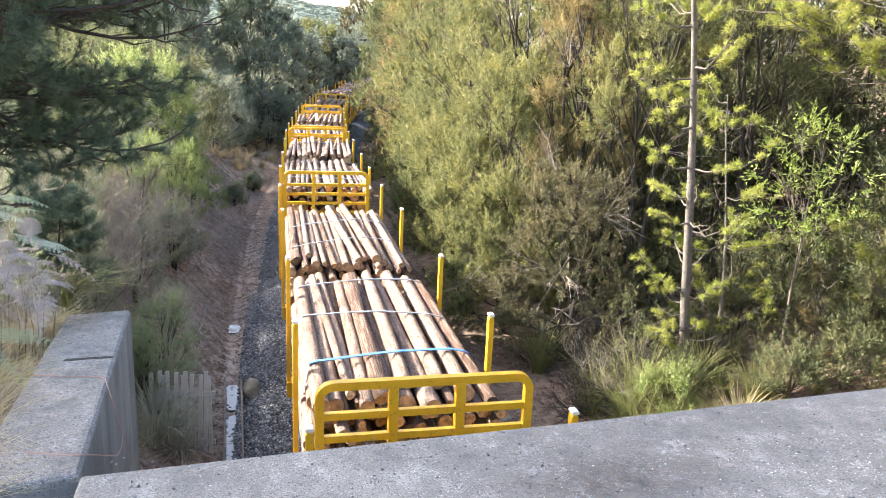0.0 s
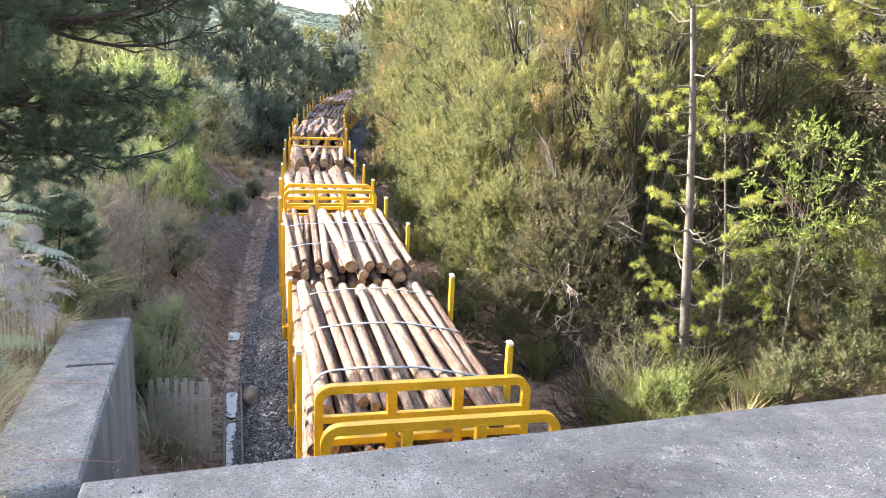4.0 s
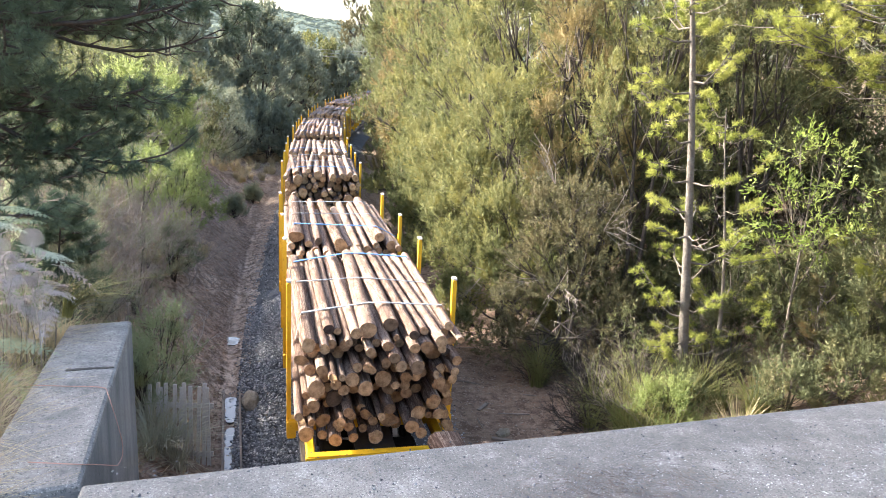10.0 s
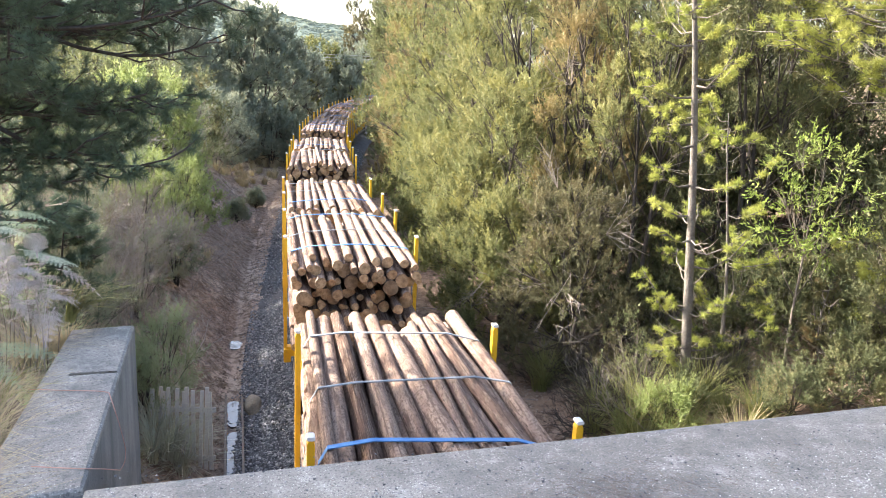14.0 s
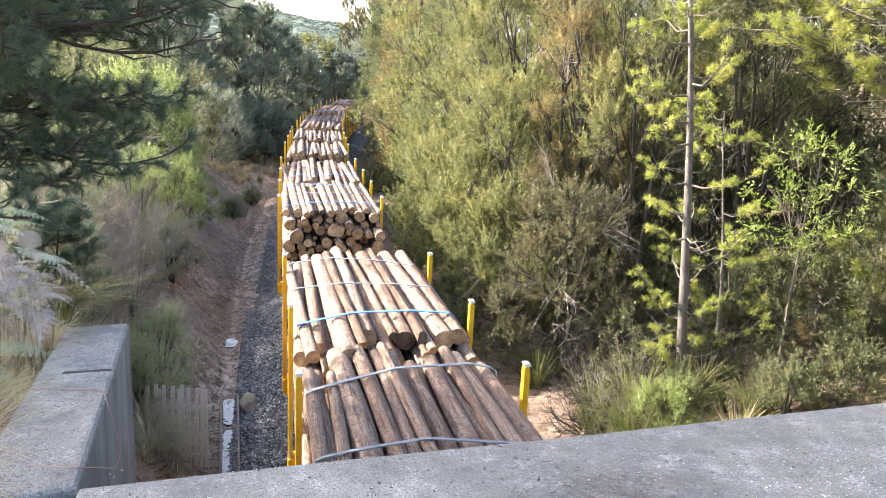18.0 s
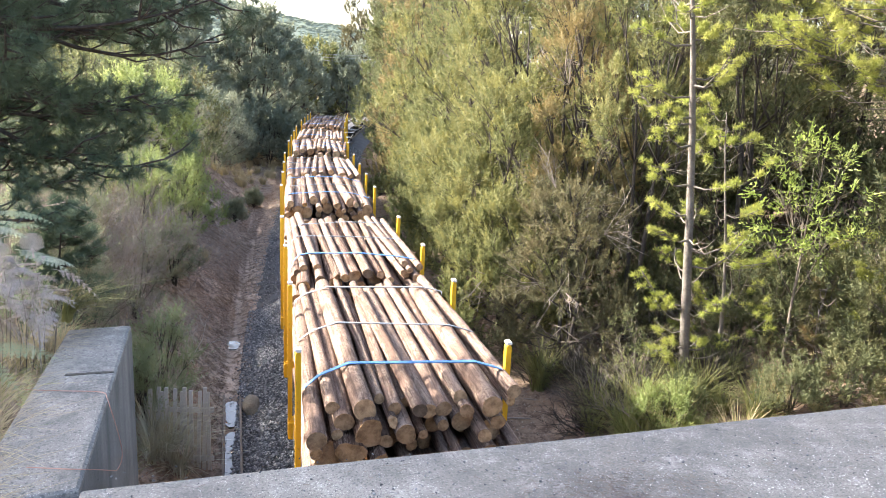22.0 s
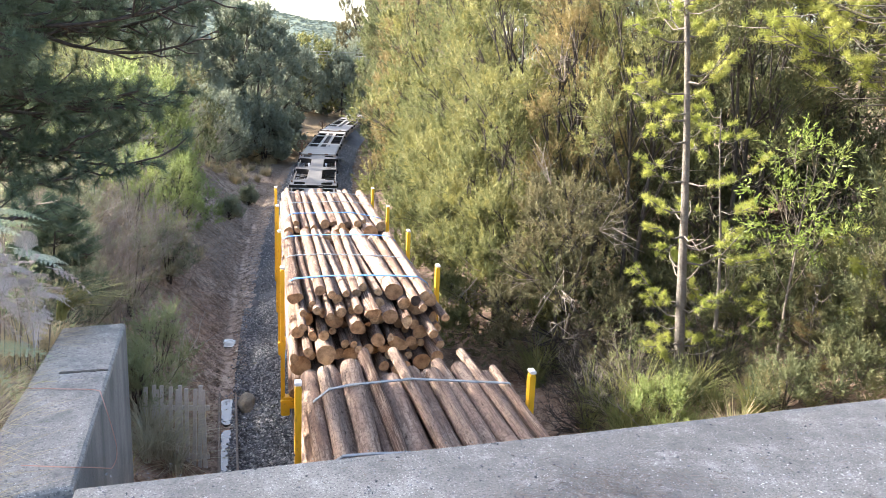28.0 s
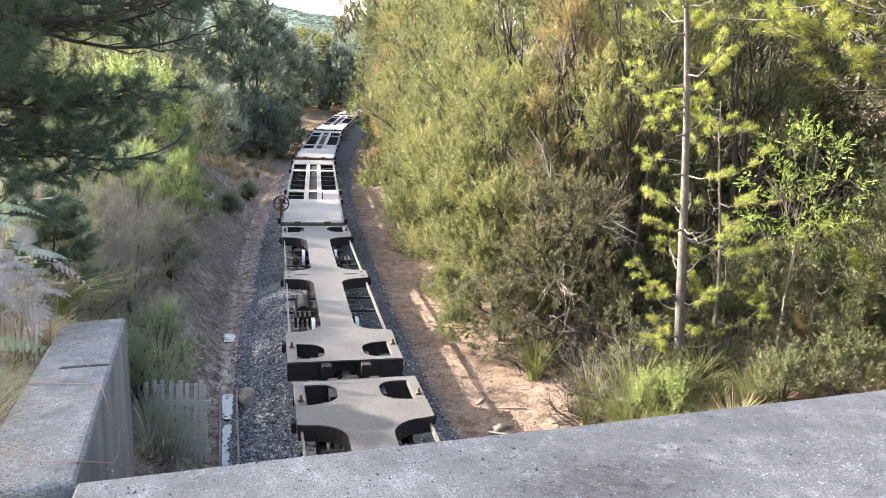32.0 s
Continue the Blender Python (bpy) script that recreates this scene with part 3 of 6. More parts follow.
def coupler_mesh():
    b = Build()
    b.box(-0.1, 0.1, -0.55, 0.0, 0.55, 0.78, 0.03)
    b.box(-0.17, 0.17, -0.75, -0.5, 0.5, 0.82, 0.04)
    return b.mesh("coupler", STEEL_DARK)


COUPLER = coupler_mesh()
STAKE = Build().box(-0.038, 0.038, -0.052, 0.052, 0.0, 1.0, 0.012).mesh("stanchion", YELLOW)
STAKE_CAP = Build().box(-0.042, 0.042, -0.056, 0.056, 0.05, 0.09, 0.012).mesh("cap", WHITE_CAP)
STAKE_FOOT = Build().box(-0.10, 0.06, -0.13, 0.13, 0.0, 0.30, 0.02).mesh("foot", YELLOW)


def add_stanchions(wagon, ys, top, base=1.08, half=1.42):
    for y in ys:
        for s in (-1, 1):
            st = put("stanchion", STAKE, wagon, at=Matrix.Translation((s * half, y, base)) @ Matrix.Diagonal((1, 1, top - 0.045 - base, 1)))
            put("cap", STAKE_CAP, wagon, "white-painted stanchion top", at=Matrix.Translation((s * half, y, top - 0.085)))
            put("foot", STAKE_FOOT, wagon, at=pose(s * (half - 0.02), y, base - 0.14, 0, 0, 0 if s > 0 else 180))


def bulkhead_parts(wagon, y, top):
    """An end rack: a hoop with rounded upper corners, two posts and a ladder of flat bars."""
    half, r, z0 = 1.25, 0.16, 1.05
    path = [(-half, z0)] + [(-half + r - r * math.cos(q), top - r + r * math.sin(q)) for q in (radians(15 * k) for k in range(7))]
    path += [(half - r + r * math.sin(q), top - r + r * math.cos(q)) for q in (radians(15 * k) for k in range(7))] + [(half, z0)]
    bb = Build()
    n = len(path)
    for i, (x, z) in enumerate(path):
        a, c = path[max(0, i - 1)], path[min(n - 1, i + 1)]
        tx, tz = c[0] - a[0], c[1] - a[1]
        ln = math.hypot(tx, tz)
        ox, oz = -tz / ln * 0.05, tx / ln * 0.05
        bb.v += [(x - ox, y - 0.05, z - oz), (x + ox, y - 0.05, z + oz), (x + ox, y + 0.05, z + oz), (x - ox, y + 0.05, z - oz)]
    for i in range(n - 1):
        for k in range(4):
            bb.f.append((i * 4 + k, i * 4 + (k + 1) % 4, i * 4 + 4 + (k + 1) % 4, i * 4 + 4 + k))
    rack = put("bulkhead", bb.mesh("bulkhead", YELLOW), wagon, "yellow steel end rack of flat bars")
    for x in (-0.40, 0.40):
        put("post", Build().box(x - 0.055, x + 0.055, y - 0.06, y + 0.06, z0, top - 0.03, 0.01).mesh("post", YELLOW), rack)
    for k in range(8):
        z = 1.25 + 0.285 * k
        if z < top - 0.12:
            put("bar", Build().box(-1.29, 1.29, y - 0.035, y + 0.035, z - 0.042, z + 0.042, 0.01).mesh("bar", YELLOW), rack)


def wagon_base(length, name, label, group):
    w = tagged(new(name), label, "rail wagon", group)
    b = Build()
    hl = length / 2
    b.box(-0.30, 0.30, -hl, hl, 0.62, 0.98, 0.02)
    for y in [-hl + 0.12] + [-hl + 1.4 + k * (length - 2.8) / 6 for k in range(7)] + [hl - 0.12]:
        b.box(-1.22, 1.22, y - 0.09, y + 0.09, 0.72, 0.995, 0.02)
    put("underframe", b.mesh("underframe", STEEL_DARK), w)
    for s in (-1, 1):
        b = Build()
        b.box(s * 1.20 - 0.05, s * 1.20 + 0.05, -hl, hl, 0.72, 1.0, 0.01)
        put("side_sill", b.mesh("side_sill", STEEL_DECK), w)
    b = Build()
    b.box(-1.15, 1.15, -hl, -hl + 1.1, 1.0, 1.025)
    b.box(-1.15, 1.15, hl - 1.1, hl, 1.0, 1.025)
    b.box(-0.34, 0.34, -hl + 1.1, hl - 1.1, 1.0, 1.025)
    put("deck_plate", b.mesh("deck_plate", STEEL_DECK), w)
    for y in (-hl + 2.4, hl - 2.4):
        add_bogie(w, y)
    put("coupler", COUPLER, w, at=pose(0, -hl, 0))
    put("coupler", COUPLER, w, at=pose(0, hl, 0, 0, 0, 180))
    return w


def wagon_bulkhead(s, front=True, rear=True):
    """s: first stanchion."""
    c = s + 5.55
    w = wagon_base(13.6, "log_wagon", "log wagon with yellow end racks and stanchions", "log wagons")
    add_stanchions(w, [-5.35, -1.95, 2.45, 5.85], 3.64)
    if front:
        bulkhead_parts(w, -6.55, 3.62)
    if rear:
        bulkhead_parts(w, 6.85, 3.62)
    return ride(w, c)


CASTING = Build().box(-0.07, 0.07, -0.085, 0.085, -0.045, 0.045, 0.01).mesh("corner_casting", YELLOW)


def wagon_racks(stakes):
    """A flat wagon with two yellow log cradles, each with two pairs of stanchions."""
    c = (stakes[0] + stakes[3]) / 2
    w = wagon_base(13.2, "log_wagon", "flat log wagon with yellow cradles and stanchions", "log wagons")
    add_stanchions(w, [k - c + 0.25 for k in stakes], 3.76)
    for a, b_ in ((stakes[0], stakes[1]), (stakes[2], stakes[3])):
        m_ = (a + b_) / 2 - c
        b = Build()
        for y in (m_ - 2.85, m_ + 2.85):
            b.box(-1.19, 1.19, y - 0.07, y + 0.07, 1.03, 1.34, 0.02)
        for sg in (-1, 1):
            b.box(sg * 1.10 - 0.07, sg * 1.10 + 0.07, m_ - 2.78, m_ + 2.78, 1.03, 1.22, 0.02)
        for y in (a - c, b_ - c):
            b.box(-1.42, 1.42, y + 0.16, y + 0.34, 1.06, 1.28, 0.02)
        cr = put("cradle", b.mesh("cradle", YELLOW), w, "yellow steel log cradle")
        for sx in (-1, 1):
            for y in (m_ - 2.86, m_ + 2.86):
                for z in (1.06, 1.28):
                    put("corner_casting", CASTING, cr, at=pose(sx * 1.13, y, z))
    return ride(w, c)


def wagon_spine(s):
    """An empty container wagon: a broad spine with flared cross arms, open bogies and thin side rails. s: its middle."""
    w = tagged(new("container_wagon"), "empty skeletal container wagon with a wide worn spine", "rail wagon", "empty wagons")
    he, z0, z1 = 6.78, 0.86, 1.03
    # right half outline from the far end to the near end
    o = [(0.42, he), (0.42, he - 1.05 + 0.15)]
    o += [(1.02, he - 1.0), (1.24, he - 1.0), (1.24, he - 1.75), (1.05, he - 1.80)] + [(0.40 + 0.65 * (1 - math.sin(q)), he - 1.80 - 0.55 * (1 - math.cos(q))) for q in (radians(15 * k) for k in range(1, 7))]
    o += [(1.20 - 0.80 * math.sin(q), 0.92 - 0.5 * math.cos(q)) for q in (radians(15 * k) for k in range(6, -1, -1))]
    o += [(1.22, 0.40), (1.22, -0.40)]
    mirror = [(x, -y) for x, y in reversed(o)]
    o = o + mirror[2:]
    outline = o + [(-x, y) for x, y in reversed(o)]
    b = Build().prism(outline[::-1], z1 - 0.022, z1)
    put("spine", b.mesh("spine", STEEL_DECK), w, "worn grey-brown spine plate with flared arms")
    b = Build().prism([(x * 0.985, y * 0.997) for x, y in outline[::-1]], z0 - 0.14, z1 - 0.022)
    put("spine_web", b.mesh("spine_web", STEEL_DARK), w, "black web plates under the spine")
    for sg in (-1, 1):
        b = Build()
        b.box(-1.24, 1.24, sg * he - 0.09, sg * he + 0.09, z1 - 0.03, z1 + 0.004, 0.005)
        for sx in (-1, 1):
            b.box(sx * 1.13 - 0.11, sx * 1.13 + 0.11, min(sg * (he - 1.02), sg * (he - 0.08)), max(sg * (he - 1.02), sg * (he - 0.08)), z1 - 0.10, z1 + 0.004, 0.01)
            # rounded inner ends of the openings beside the spine
            for cy, sy in ((sg * (he - 0.09), -sg), (sg * (he - 0.92), sg)):
                r = 0.30
                arc = [(sx * (0.42 + r - r * math.cos(q)), cy + sy * r * (1 - math.sin(q))) for q in (radians(15 * k) for k in range(7))]
                o2 = [(sx * 0.418, cy)] + arc
                b.prism(o2 if sx * sy * 1 > 0 else o2[::-1], z1 - 0.022, z1 + 0.002)
        put("end_platform", b.mesh("end_platform", STEEL_DECK), w)
        for sx in (-1, 1):
            b = Build()
            b.box(sx * 1.13 - 0.05, sx * 1.13 + 0.05, sg * 5.99 - 0.05, sg * 5.99 + 0.05, z1, z1 + 0.05, 0.01)
            b.tube([(sx * 1.13, sg * 5.99, z1 + 0.04), (sx * 1.13, sg * 5.99, z1 + 0.13)], [0.04, 0.025], 8)
            put("twist_lock", b.mesh("twist_lock", RUST), w, "rusty twist lock")
        b = Build()
        for sx in (-1, 1):
            b.box(min(sx * 0.26, sx * 1.24), max(sx * 0.26, sx * 1.24), sg * he - 0.07, sg * he + 0.085, 0.60, z1 - 0.032)
            b.box(sx * 0.42 - 0.11, sx * 0.42 + 0.11, min(sg * (he + 0.09), sg * (he + 0.30)), max(sg * (he + 0.09), sg * (he + 0.30)), 0.72, z1 - 0.04, 0.02)
            b.box(sx * 0.46 - 0.10, sx * 0.46 + 0.10, min(sg * (he - 0.55), sg * (he - 0.1)), max(sg * (he - 0.55), sg * (he - 0.1)), 0.55, z1 - 0.06, 0.02)
        put("headstock", b.mesh("headstock", STEEL_DARK), w)
        add_bogie(w, sg * 4.5)
        put("coupler", COUPLER, w, at=pose(0, sg * (he + 0.05), 0, 0, 0, 0 if sg < 0 else 180))
    b = Build()
    b.box(-0.34, 0.34, -he + 0.3, he - 0.3, 0.55, z0, 0.03)
    for y in (-2.4, -1.2, 1.2, 2.4):
        b.box(-1.2, 1.2, y - 0.03, y + 0.03, 0.62, 0.68)
    b.tube([(-0.75, -2.3, 0.6), (-0.75, -1.2, 0.6)], 0.2, 12)
    b.tube([(0.78, 1.4, 0.6), (0.78, 2.2, 0.6)], 0.16, 12)
    for k in range(4):
        b.box(0.5 + 0.14 * k, 0.56 + 0.14 * k, 2.6, 3.1, 0.5, 0.78)
        b.box(-1.0 + 0.12 * k, -0.94 + 0.12 * k, -3.2, -2.7, 0.5, 0.8)
    put("brake_gear", b.mesh("brake_gear", STEEL_DARK), w, "grimy air tanks and brake rods")
    for sx in (-1, 1):
        b = Build()
        b.box(sx * 1.16 - 0.022, sx * 1.16 + 0.022, 0.4, he - 1.75, 0.80, 0.90)
        b.box(sx * 1.16 - 0.022, sx * 1.16 + 0.022, -he + 1.75, -0.4, 0.80, 0.90)
        put("side_rail", b.mesh("side_rail", STEEL_SIDE), w)
    # no holes are cut: dark plates on top paint the shade of slots
    b = Build()
    for x, y in ((-1.08, 0.2), (-1.08, -0.2), (1.08, 0.2), (1.08, -0.2)):
        b.box(x - 0.05, x + 0.05, y - 0.04, y + 0.04, z1 - 0.002, z1 + 0.006)
    for sx in (-1, 1):
        b.prism([(sx * 0.72 + 0.24 * math.cos(q), 0.07 * math.sin(q)) for q in (radians(30 * k) for k in range(12))], z1 - 0.002, z1 + 0.005)
    put("slot", b.mesh("slot", STEEL_DARK), w, "dark plates standing in for shaded slots in the cross arms")
    for y in (-5.4, 5.4, -0.1):
        for sx in (-1, 1):
            put("rope_hook", Build().box(sx * 1.29 - 0.045, sx * 1.29 + 0.045, y - 0.11, y + 0.11, 0.72, 0.93, 0.03).mesh("rope_hook", STEEL_DARK), w)
    return ride(w, s)


def wagon_flat(s0, length=19.0, wheel=True):
    """An empty flat wagon with plated ends, open middle bays and a hand brake wheel."""
    w = tagged(new("flat_wagon"), "empty flat wagon with plated ends and open bays", "rail wagon", "empty wagons")
    hl = length / 2
    # plated ends, two narrow strips between cross beams, open bays left, middle and right
    b = Build()
    for x0, x1, y0, y1 in ((-1.22, 1.22, 0, 5.1), (0.45, 1.22, 5.1, 7.1), (-1.22, 1.22, 7.1, 7.75), (-1.22, 1.22, 14.1, 14.7), (-1.22, 1.22, 17.0, length)):
        b.box(x0, x1, y0 - hl, y1 - hl, 0.98, 1.03)
    for x in (-0.31, 0.29):
        b.box(x - 0.11, x + 0.11, 5.1 - hl, 17.0 - hl, 0.975, 1.026)
    put("deck_plate", b.mesh("deck_plate", FLAT_DECK), w, "worn pale deck plates")
    b = Build()
    for y in (7.4, 14.4, 5.0, 0.6, 18.4):
        for sx in (-1, 1):
            b.box(sx * 1.30 - 0.07, sx * 1.30 + 0.07, y - hl - 0.09, y - hl + 0.09, 0.86, 1.06, 0.02)
    put("stake_pocket", b.mesh("stake_pocket", STEEL_DARK), w, "dark stake pockets along the sides")
    for s in (-1, 1):
        b = Build()
        b.box(s * 1.18 - 0.05, s * 1.18 + 0.05, -hl, hl, 0.70, 1.04, 0.01)
        put("side_sill", b.mesh("side_sill", STEEL_DECK), w)
    b = Build()
    for k in range(13):
        y = -hl + 0.1 + k * (length - 0.2) / 12
        b.box(-1.13, 1.13, y - 0.06, y + 0.06, 0.74, 0.96)
    b.box(-0.2, 0.2, -hl, hl, 0.5, 0.96, 0.02)
    for s in (-1, 1):
        for y in (-4.0, -2.4, 2.4, 4.0):
            b.tube([(0.2 * s, y - 0.9, 0.85), (1.1 * s, y + 0.9, 0.85)], 0.03, 5)
    put("underframe", b.mesh("underframe", STEEL_DARK), w)
    for y in (-hl + 2.6, hl - 2.6):
        add_bogie(w, y)
    if wheel:
        b = Build()
        ring = [(-1.25 + 0.30 * math.cos(q), -hl + 1.2, 1.55 + 0.30 * math.sin(q)) for q in (radians(20 * k) for k in range(19))]
        b.tube(ring, 0.032, 6, False)
        for k in range(6):
            q = radians(60 * k)
            b.tube([(-1.25, -hl + 1.2, 1.55), (-1.25 + 0.30 * math.cos(q), -hl + 1.2, 1.55 + 0.30 * math.sin(q))], 0.022, 5)
        hw = put("hand_brake", b.mesh("hand_brake", RUST), w, "rusty spoked hand brake wheel")
        put("brake_post", Build().box(-1.31, -1.19, -hl + 1.22, -hl + 1.34, 0.9, 1.75, 0.01).mesh("brake_post", RUST), hw)
    b = Build()
    b.box(-0.7, -0.45, -hl - 0.10, -hl - 0.02, 0.85, 1.08, 0.01)
    b.box(0.45, 0.7, -hl - 0.10, -hl - 0.02, 0.85, 1.08, 0.01)
    b.box(-1.22, 1.22, -hl - 0.05, -hl - 0.004, 0.62, 0.97, 0.01)
    put("headstock", b.mesh("headstock", RUST), w, "rusty end beam")
    put("coupler", COUPLER, w, at=pose(0, -hl, 0))
    put("coupler", COUPLER, w, at=pose(0, hl, 0, 0, 0, 180))
    return ride(w, s0 + hl)


# ---------------------------------------------------------------- log loads
def log_mesh(seed, bark, rough=0.0):
    """A slightly bent, tapered, knotty pole of unit length and radius, sawn at both ends."""
    rg = random.Random(seed)
    n, rings = (14, 11) if rough else (13, 7)
    bx, bz = rg.uniform(-0.10, 0.10), rg.uniform(-0.08, 0.08)
    ph, taper = rg.uniform(0, 6.28), rg.uniform(0.05, 0.15)
    knots = [(rg.uniform(0.1, 0.9), rg.uniform(0, 6.28), rg.uniform(0.05, 0.14)) for _ in range(5)]
    v, f, mid = [], [], []
    for i in range(rings):
        u = i / (rings - 1)
        cx, cz = bx * math.sin(u * math.pi) + 0.04 * math.sin(7 * u + ph), bz * math.sin(u * math.pi) + 0.03 * math.cos(8 * u + ph)
        r = 1 - taper * u + 0.03 * math.sin(9 * u + ph)
        for k in range(n):
            q = 2 * math.pi * k / n
            rr = r * (1 + 0.05 * math.sin(2 * q + ph) + 0.03 * math.sin(3 * q - ph))
            for ku, kq, ka in knots:
                d = ((u - ku) * 9) ** 2 + (math.remainder(q - kq, 2 * math.pi)) ** 2
                rr += ka * math.exp(-d * 2.5)
            if rough:
                rr *= 1 + rough * (1.6 * noise.noise((2 * math.cos(q), 2 * math.sin(q), 5 * u + ph)) + 0.9 * noise.noise((6 * math.cos(q), 6 * math.sin(q), 11 * u + ph)))
                rr *= 1 + 0.30 * math.exp(-u * 9) * (0.6 + 0.4 * math.sin(2 * q + ph))
            jag = (0.0016 + 0.05 * rough) * (math.sin(q + ph) + rough * 3 * math.sin(5 * q)) * (i in (0, rings - 1))
            v.append((cx + rr * math.cos(q), u - 0.5 + jag, cz + rr * math.sin(q)))
    for i in range(rings - 1):
        for k in range(n):
            f.append((i * n + k, (i + 1) * n + k, (i + 1) * n + (k + 1) % n, i * n + (k + 1) % n))
            mid.append(0)
    f += [tuple(range(n)), tuple(range((rings - 1) * n, rings * n))[::-1]]
    mid += [1, 1]
    me = mesh_of("log", v, f, [bark, END_LOG], False, mid)
    sm = [True] * len(f)
    sm[-1] = sm[-2] = False
    me.polygons.foreach_set("use_smooth", sm)
    return me


LOGS = [log_mesh(k, BARK_LOG) for k in range(10)]
RED_LOGS = [log_mesh(20 + k, BARK_RED, 0.10 + 0.03 * (k % 3)) for k in range(8)]


def bundle(s0, s1, radii, top, seed, straps, floor=1.30, half=1.36, ragged=0.25, skew=1.9, crown=0.10, red=0.12, step=0.0):
    """A strapped heap of logs from s0 to s1 along the train: logs dropped one by one between the stanchions until the heap is full."""
    rg = random.Random(seed)
    c, ln = (s0 + s1) / 2, s1 - s0
    load = tagged(new("log_load"), "strapped stack of sawn eucalypt logs on a wagon" if max(radii) < 0.2 else "strapped stack of thick eucalypt logs on a wagon", "log stack", "log loads")
    load.location = (0, 0, 0)
    cx, cz, cr = [], [], []
    fails = 0
    while fails < (24 if radii[1] < 0.2 else 60) and len(cx) < 130:
        r = radii[0] + (radii[1] - radii[0]) * rg.random() ** 1.5 if rg.random() < 0.8 else rg.uniform(radii[0], (radii[0] + radii[1]) / 2)
        if fails > 2:
            r = rg.uniform(radii[0], 0.6 * radii[0] + 0.4 * radii[1])
        X = np.array([rg.uniform(-half + r, half - r) for _ in range(26)])
        Z = np.full(26, floor + r)
        if cx:
            dx = X[:, None] - np.array(cx)[None]
            rs = np.array(cr)[None] + r
            h = np.where(np.abs(dx) < rs, np.array(cz)[None] + np.sqrt(np.maximum(rs * rs - dx * dx, 0)), -9)
            Z = np.maximum(Z, h.max(1))
        lim = top + crown * (1 - (X / half) ** 2) - r
        k = int(np.argmin(Z + 0.02 * np.abs(X)))
        if Z[k] > lim[k]:
            fails += 1
            continue
        cx.append(float(X[k])), cz.append(float(Z[k])), cr.append(r)
    for x, z, r in zip(cx, cz, cr):
        upper = z > top - 0.45
        L = ln * rg.uniform(0.90, 1.0)
        dy = rg.uniform(-ragged, ragged) - step * max(0.0, (top - 0.3 - z) / (top - floor))
        yaw = rg.gauss(0, skew) if upper else rg.gauss(0, 0.4)
        flip = 180 if rg.random() < 0.5 else 0
        m = Matrix.Translation((x, dy, z)) @ Euler((radians(rg.gauss(0, 0.3)), 0, radians(yaw + flip))).to_matrix().to_4x4() @ Euler((0, rg.uniform(0, 6.28), 0)).to_matrix().to_4x4()
        put("log", rg.choice(RED_LOGS if rg.random() < red else LOGS), load, at=m @ Matrix.Diagonal((r * 1.02, L, r * 1.02, 1)))
    # webbing straps drawn tight over the heap
    for y, mat, wd in straps:
        px = [-half - 0.06 + (2 * half + 0.12) * k / 30 for k in range(31)]
        pz = []
        for x in px:
            z = max([zz + math.sqrt(max(0, r * r - (x - xx) ** 2)) for xx, zz, r in zip(cx, cz, cr) if abs(x - xx) < r] + [floor])
            pz.append(z)
        hull = []
        for q in zip(px, pz):
            while len(hull) >= 2 and (hull[-1][0] - hull[-2][0]) * (q[1] - hull[-2][1]) - (hull[-1][1] - hull[-2][1]) * (q[0] - hull[-2][0]) >= 0:
                hull.pop()
            hull.append(q)
        hull = [(-half - 0.08, 1.15)] + hull + [(half + 0.08, 1.15)]
        b = Build()
        tw, bow = rg.uniform(-0.25, 0.25), rg.uniform(-0.22, 0.12)
        for x, z in hull:
            yy = y - c + tw * x / half + bow * (x / half) ** 2
            h = wd * (0.62 if mat is BLUE else 0.5)
            b.v += [(x, yy - h, z + 0.02), (x, yy + h, z + 0.02), (x, yy + h, z + 0.032), (x, yy - h, z + 0.032)]
        for i in range(len(hull) - 1):
            for k in range(4):
                b.f.append((i * 4 + k, i * 4 + (k + 1) % 4, i * 4 + 4 + (k + 1) % 4, i * 4 + 4 + k))
        put("strap", b.mesh("strap", mat), load, "blue webbing strap" if mat is BLUE else "grey webbing strap")
    return ride(load, c)


THIN, MID, THICK = (0.06, 0.125), (0.065, 0.155), (0.12, 0.30)

# wagons with end racks; s of their first stanchions
for k, (s, rad) in enumerate([(-222.0, THIN), (-207.6, THIN), (-193.0, MID), (-178.6, MID), (-164.2, THICK)]):
    wagon_bulkhead(s, k != 1, k != 1)
    g1 = (s - 0.75, s + 5.1)
    g2 = (s + 6.0, s + 11.9)
    if rad is THICK:
        g1, g2 = (s - 0.4, s + 5.6), (s + 8.2, s + 12.5)
    st = [(BLUE, 0.055) if k in (0, 1) else (GREY_STRAP, 0.055), (GREY_STRAP, 0.05), (GREY_STRAP, 0.045)]
    bundle(g1[0], g1[1], rad, 3.16, 20 + k, [(s + 0.45, *st[0]), (s + 2.3, *st[1]), (s + 4.2, *st[2])], ragged=0.45, skew=1.1, red=0.45 if rad is THICK else 0.15)
    bundle(g2[0], g2[1], rad, 3.22, 40 + k, [(s + 7.6 + 1.6 * (k == 4), *st[1]), (s + 9.6 + 2.2 * (k == 4), BLUE if k == 4 else GREY_STRAP, 0.06)], ragged=0.45, skew=1.6 if rad is not THICK else 3.4, red=0.45 if rad is THICK else 0.15, step=1.2 if rad is THICK else 0.0)

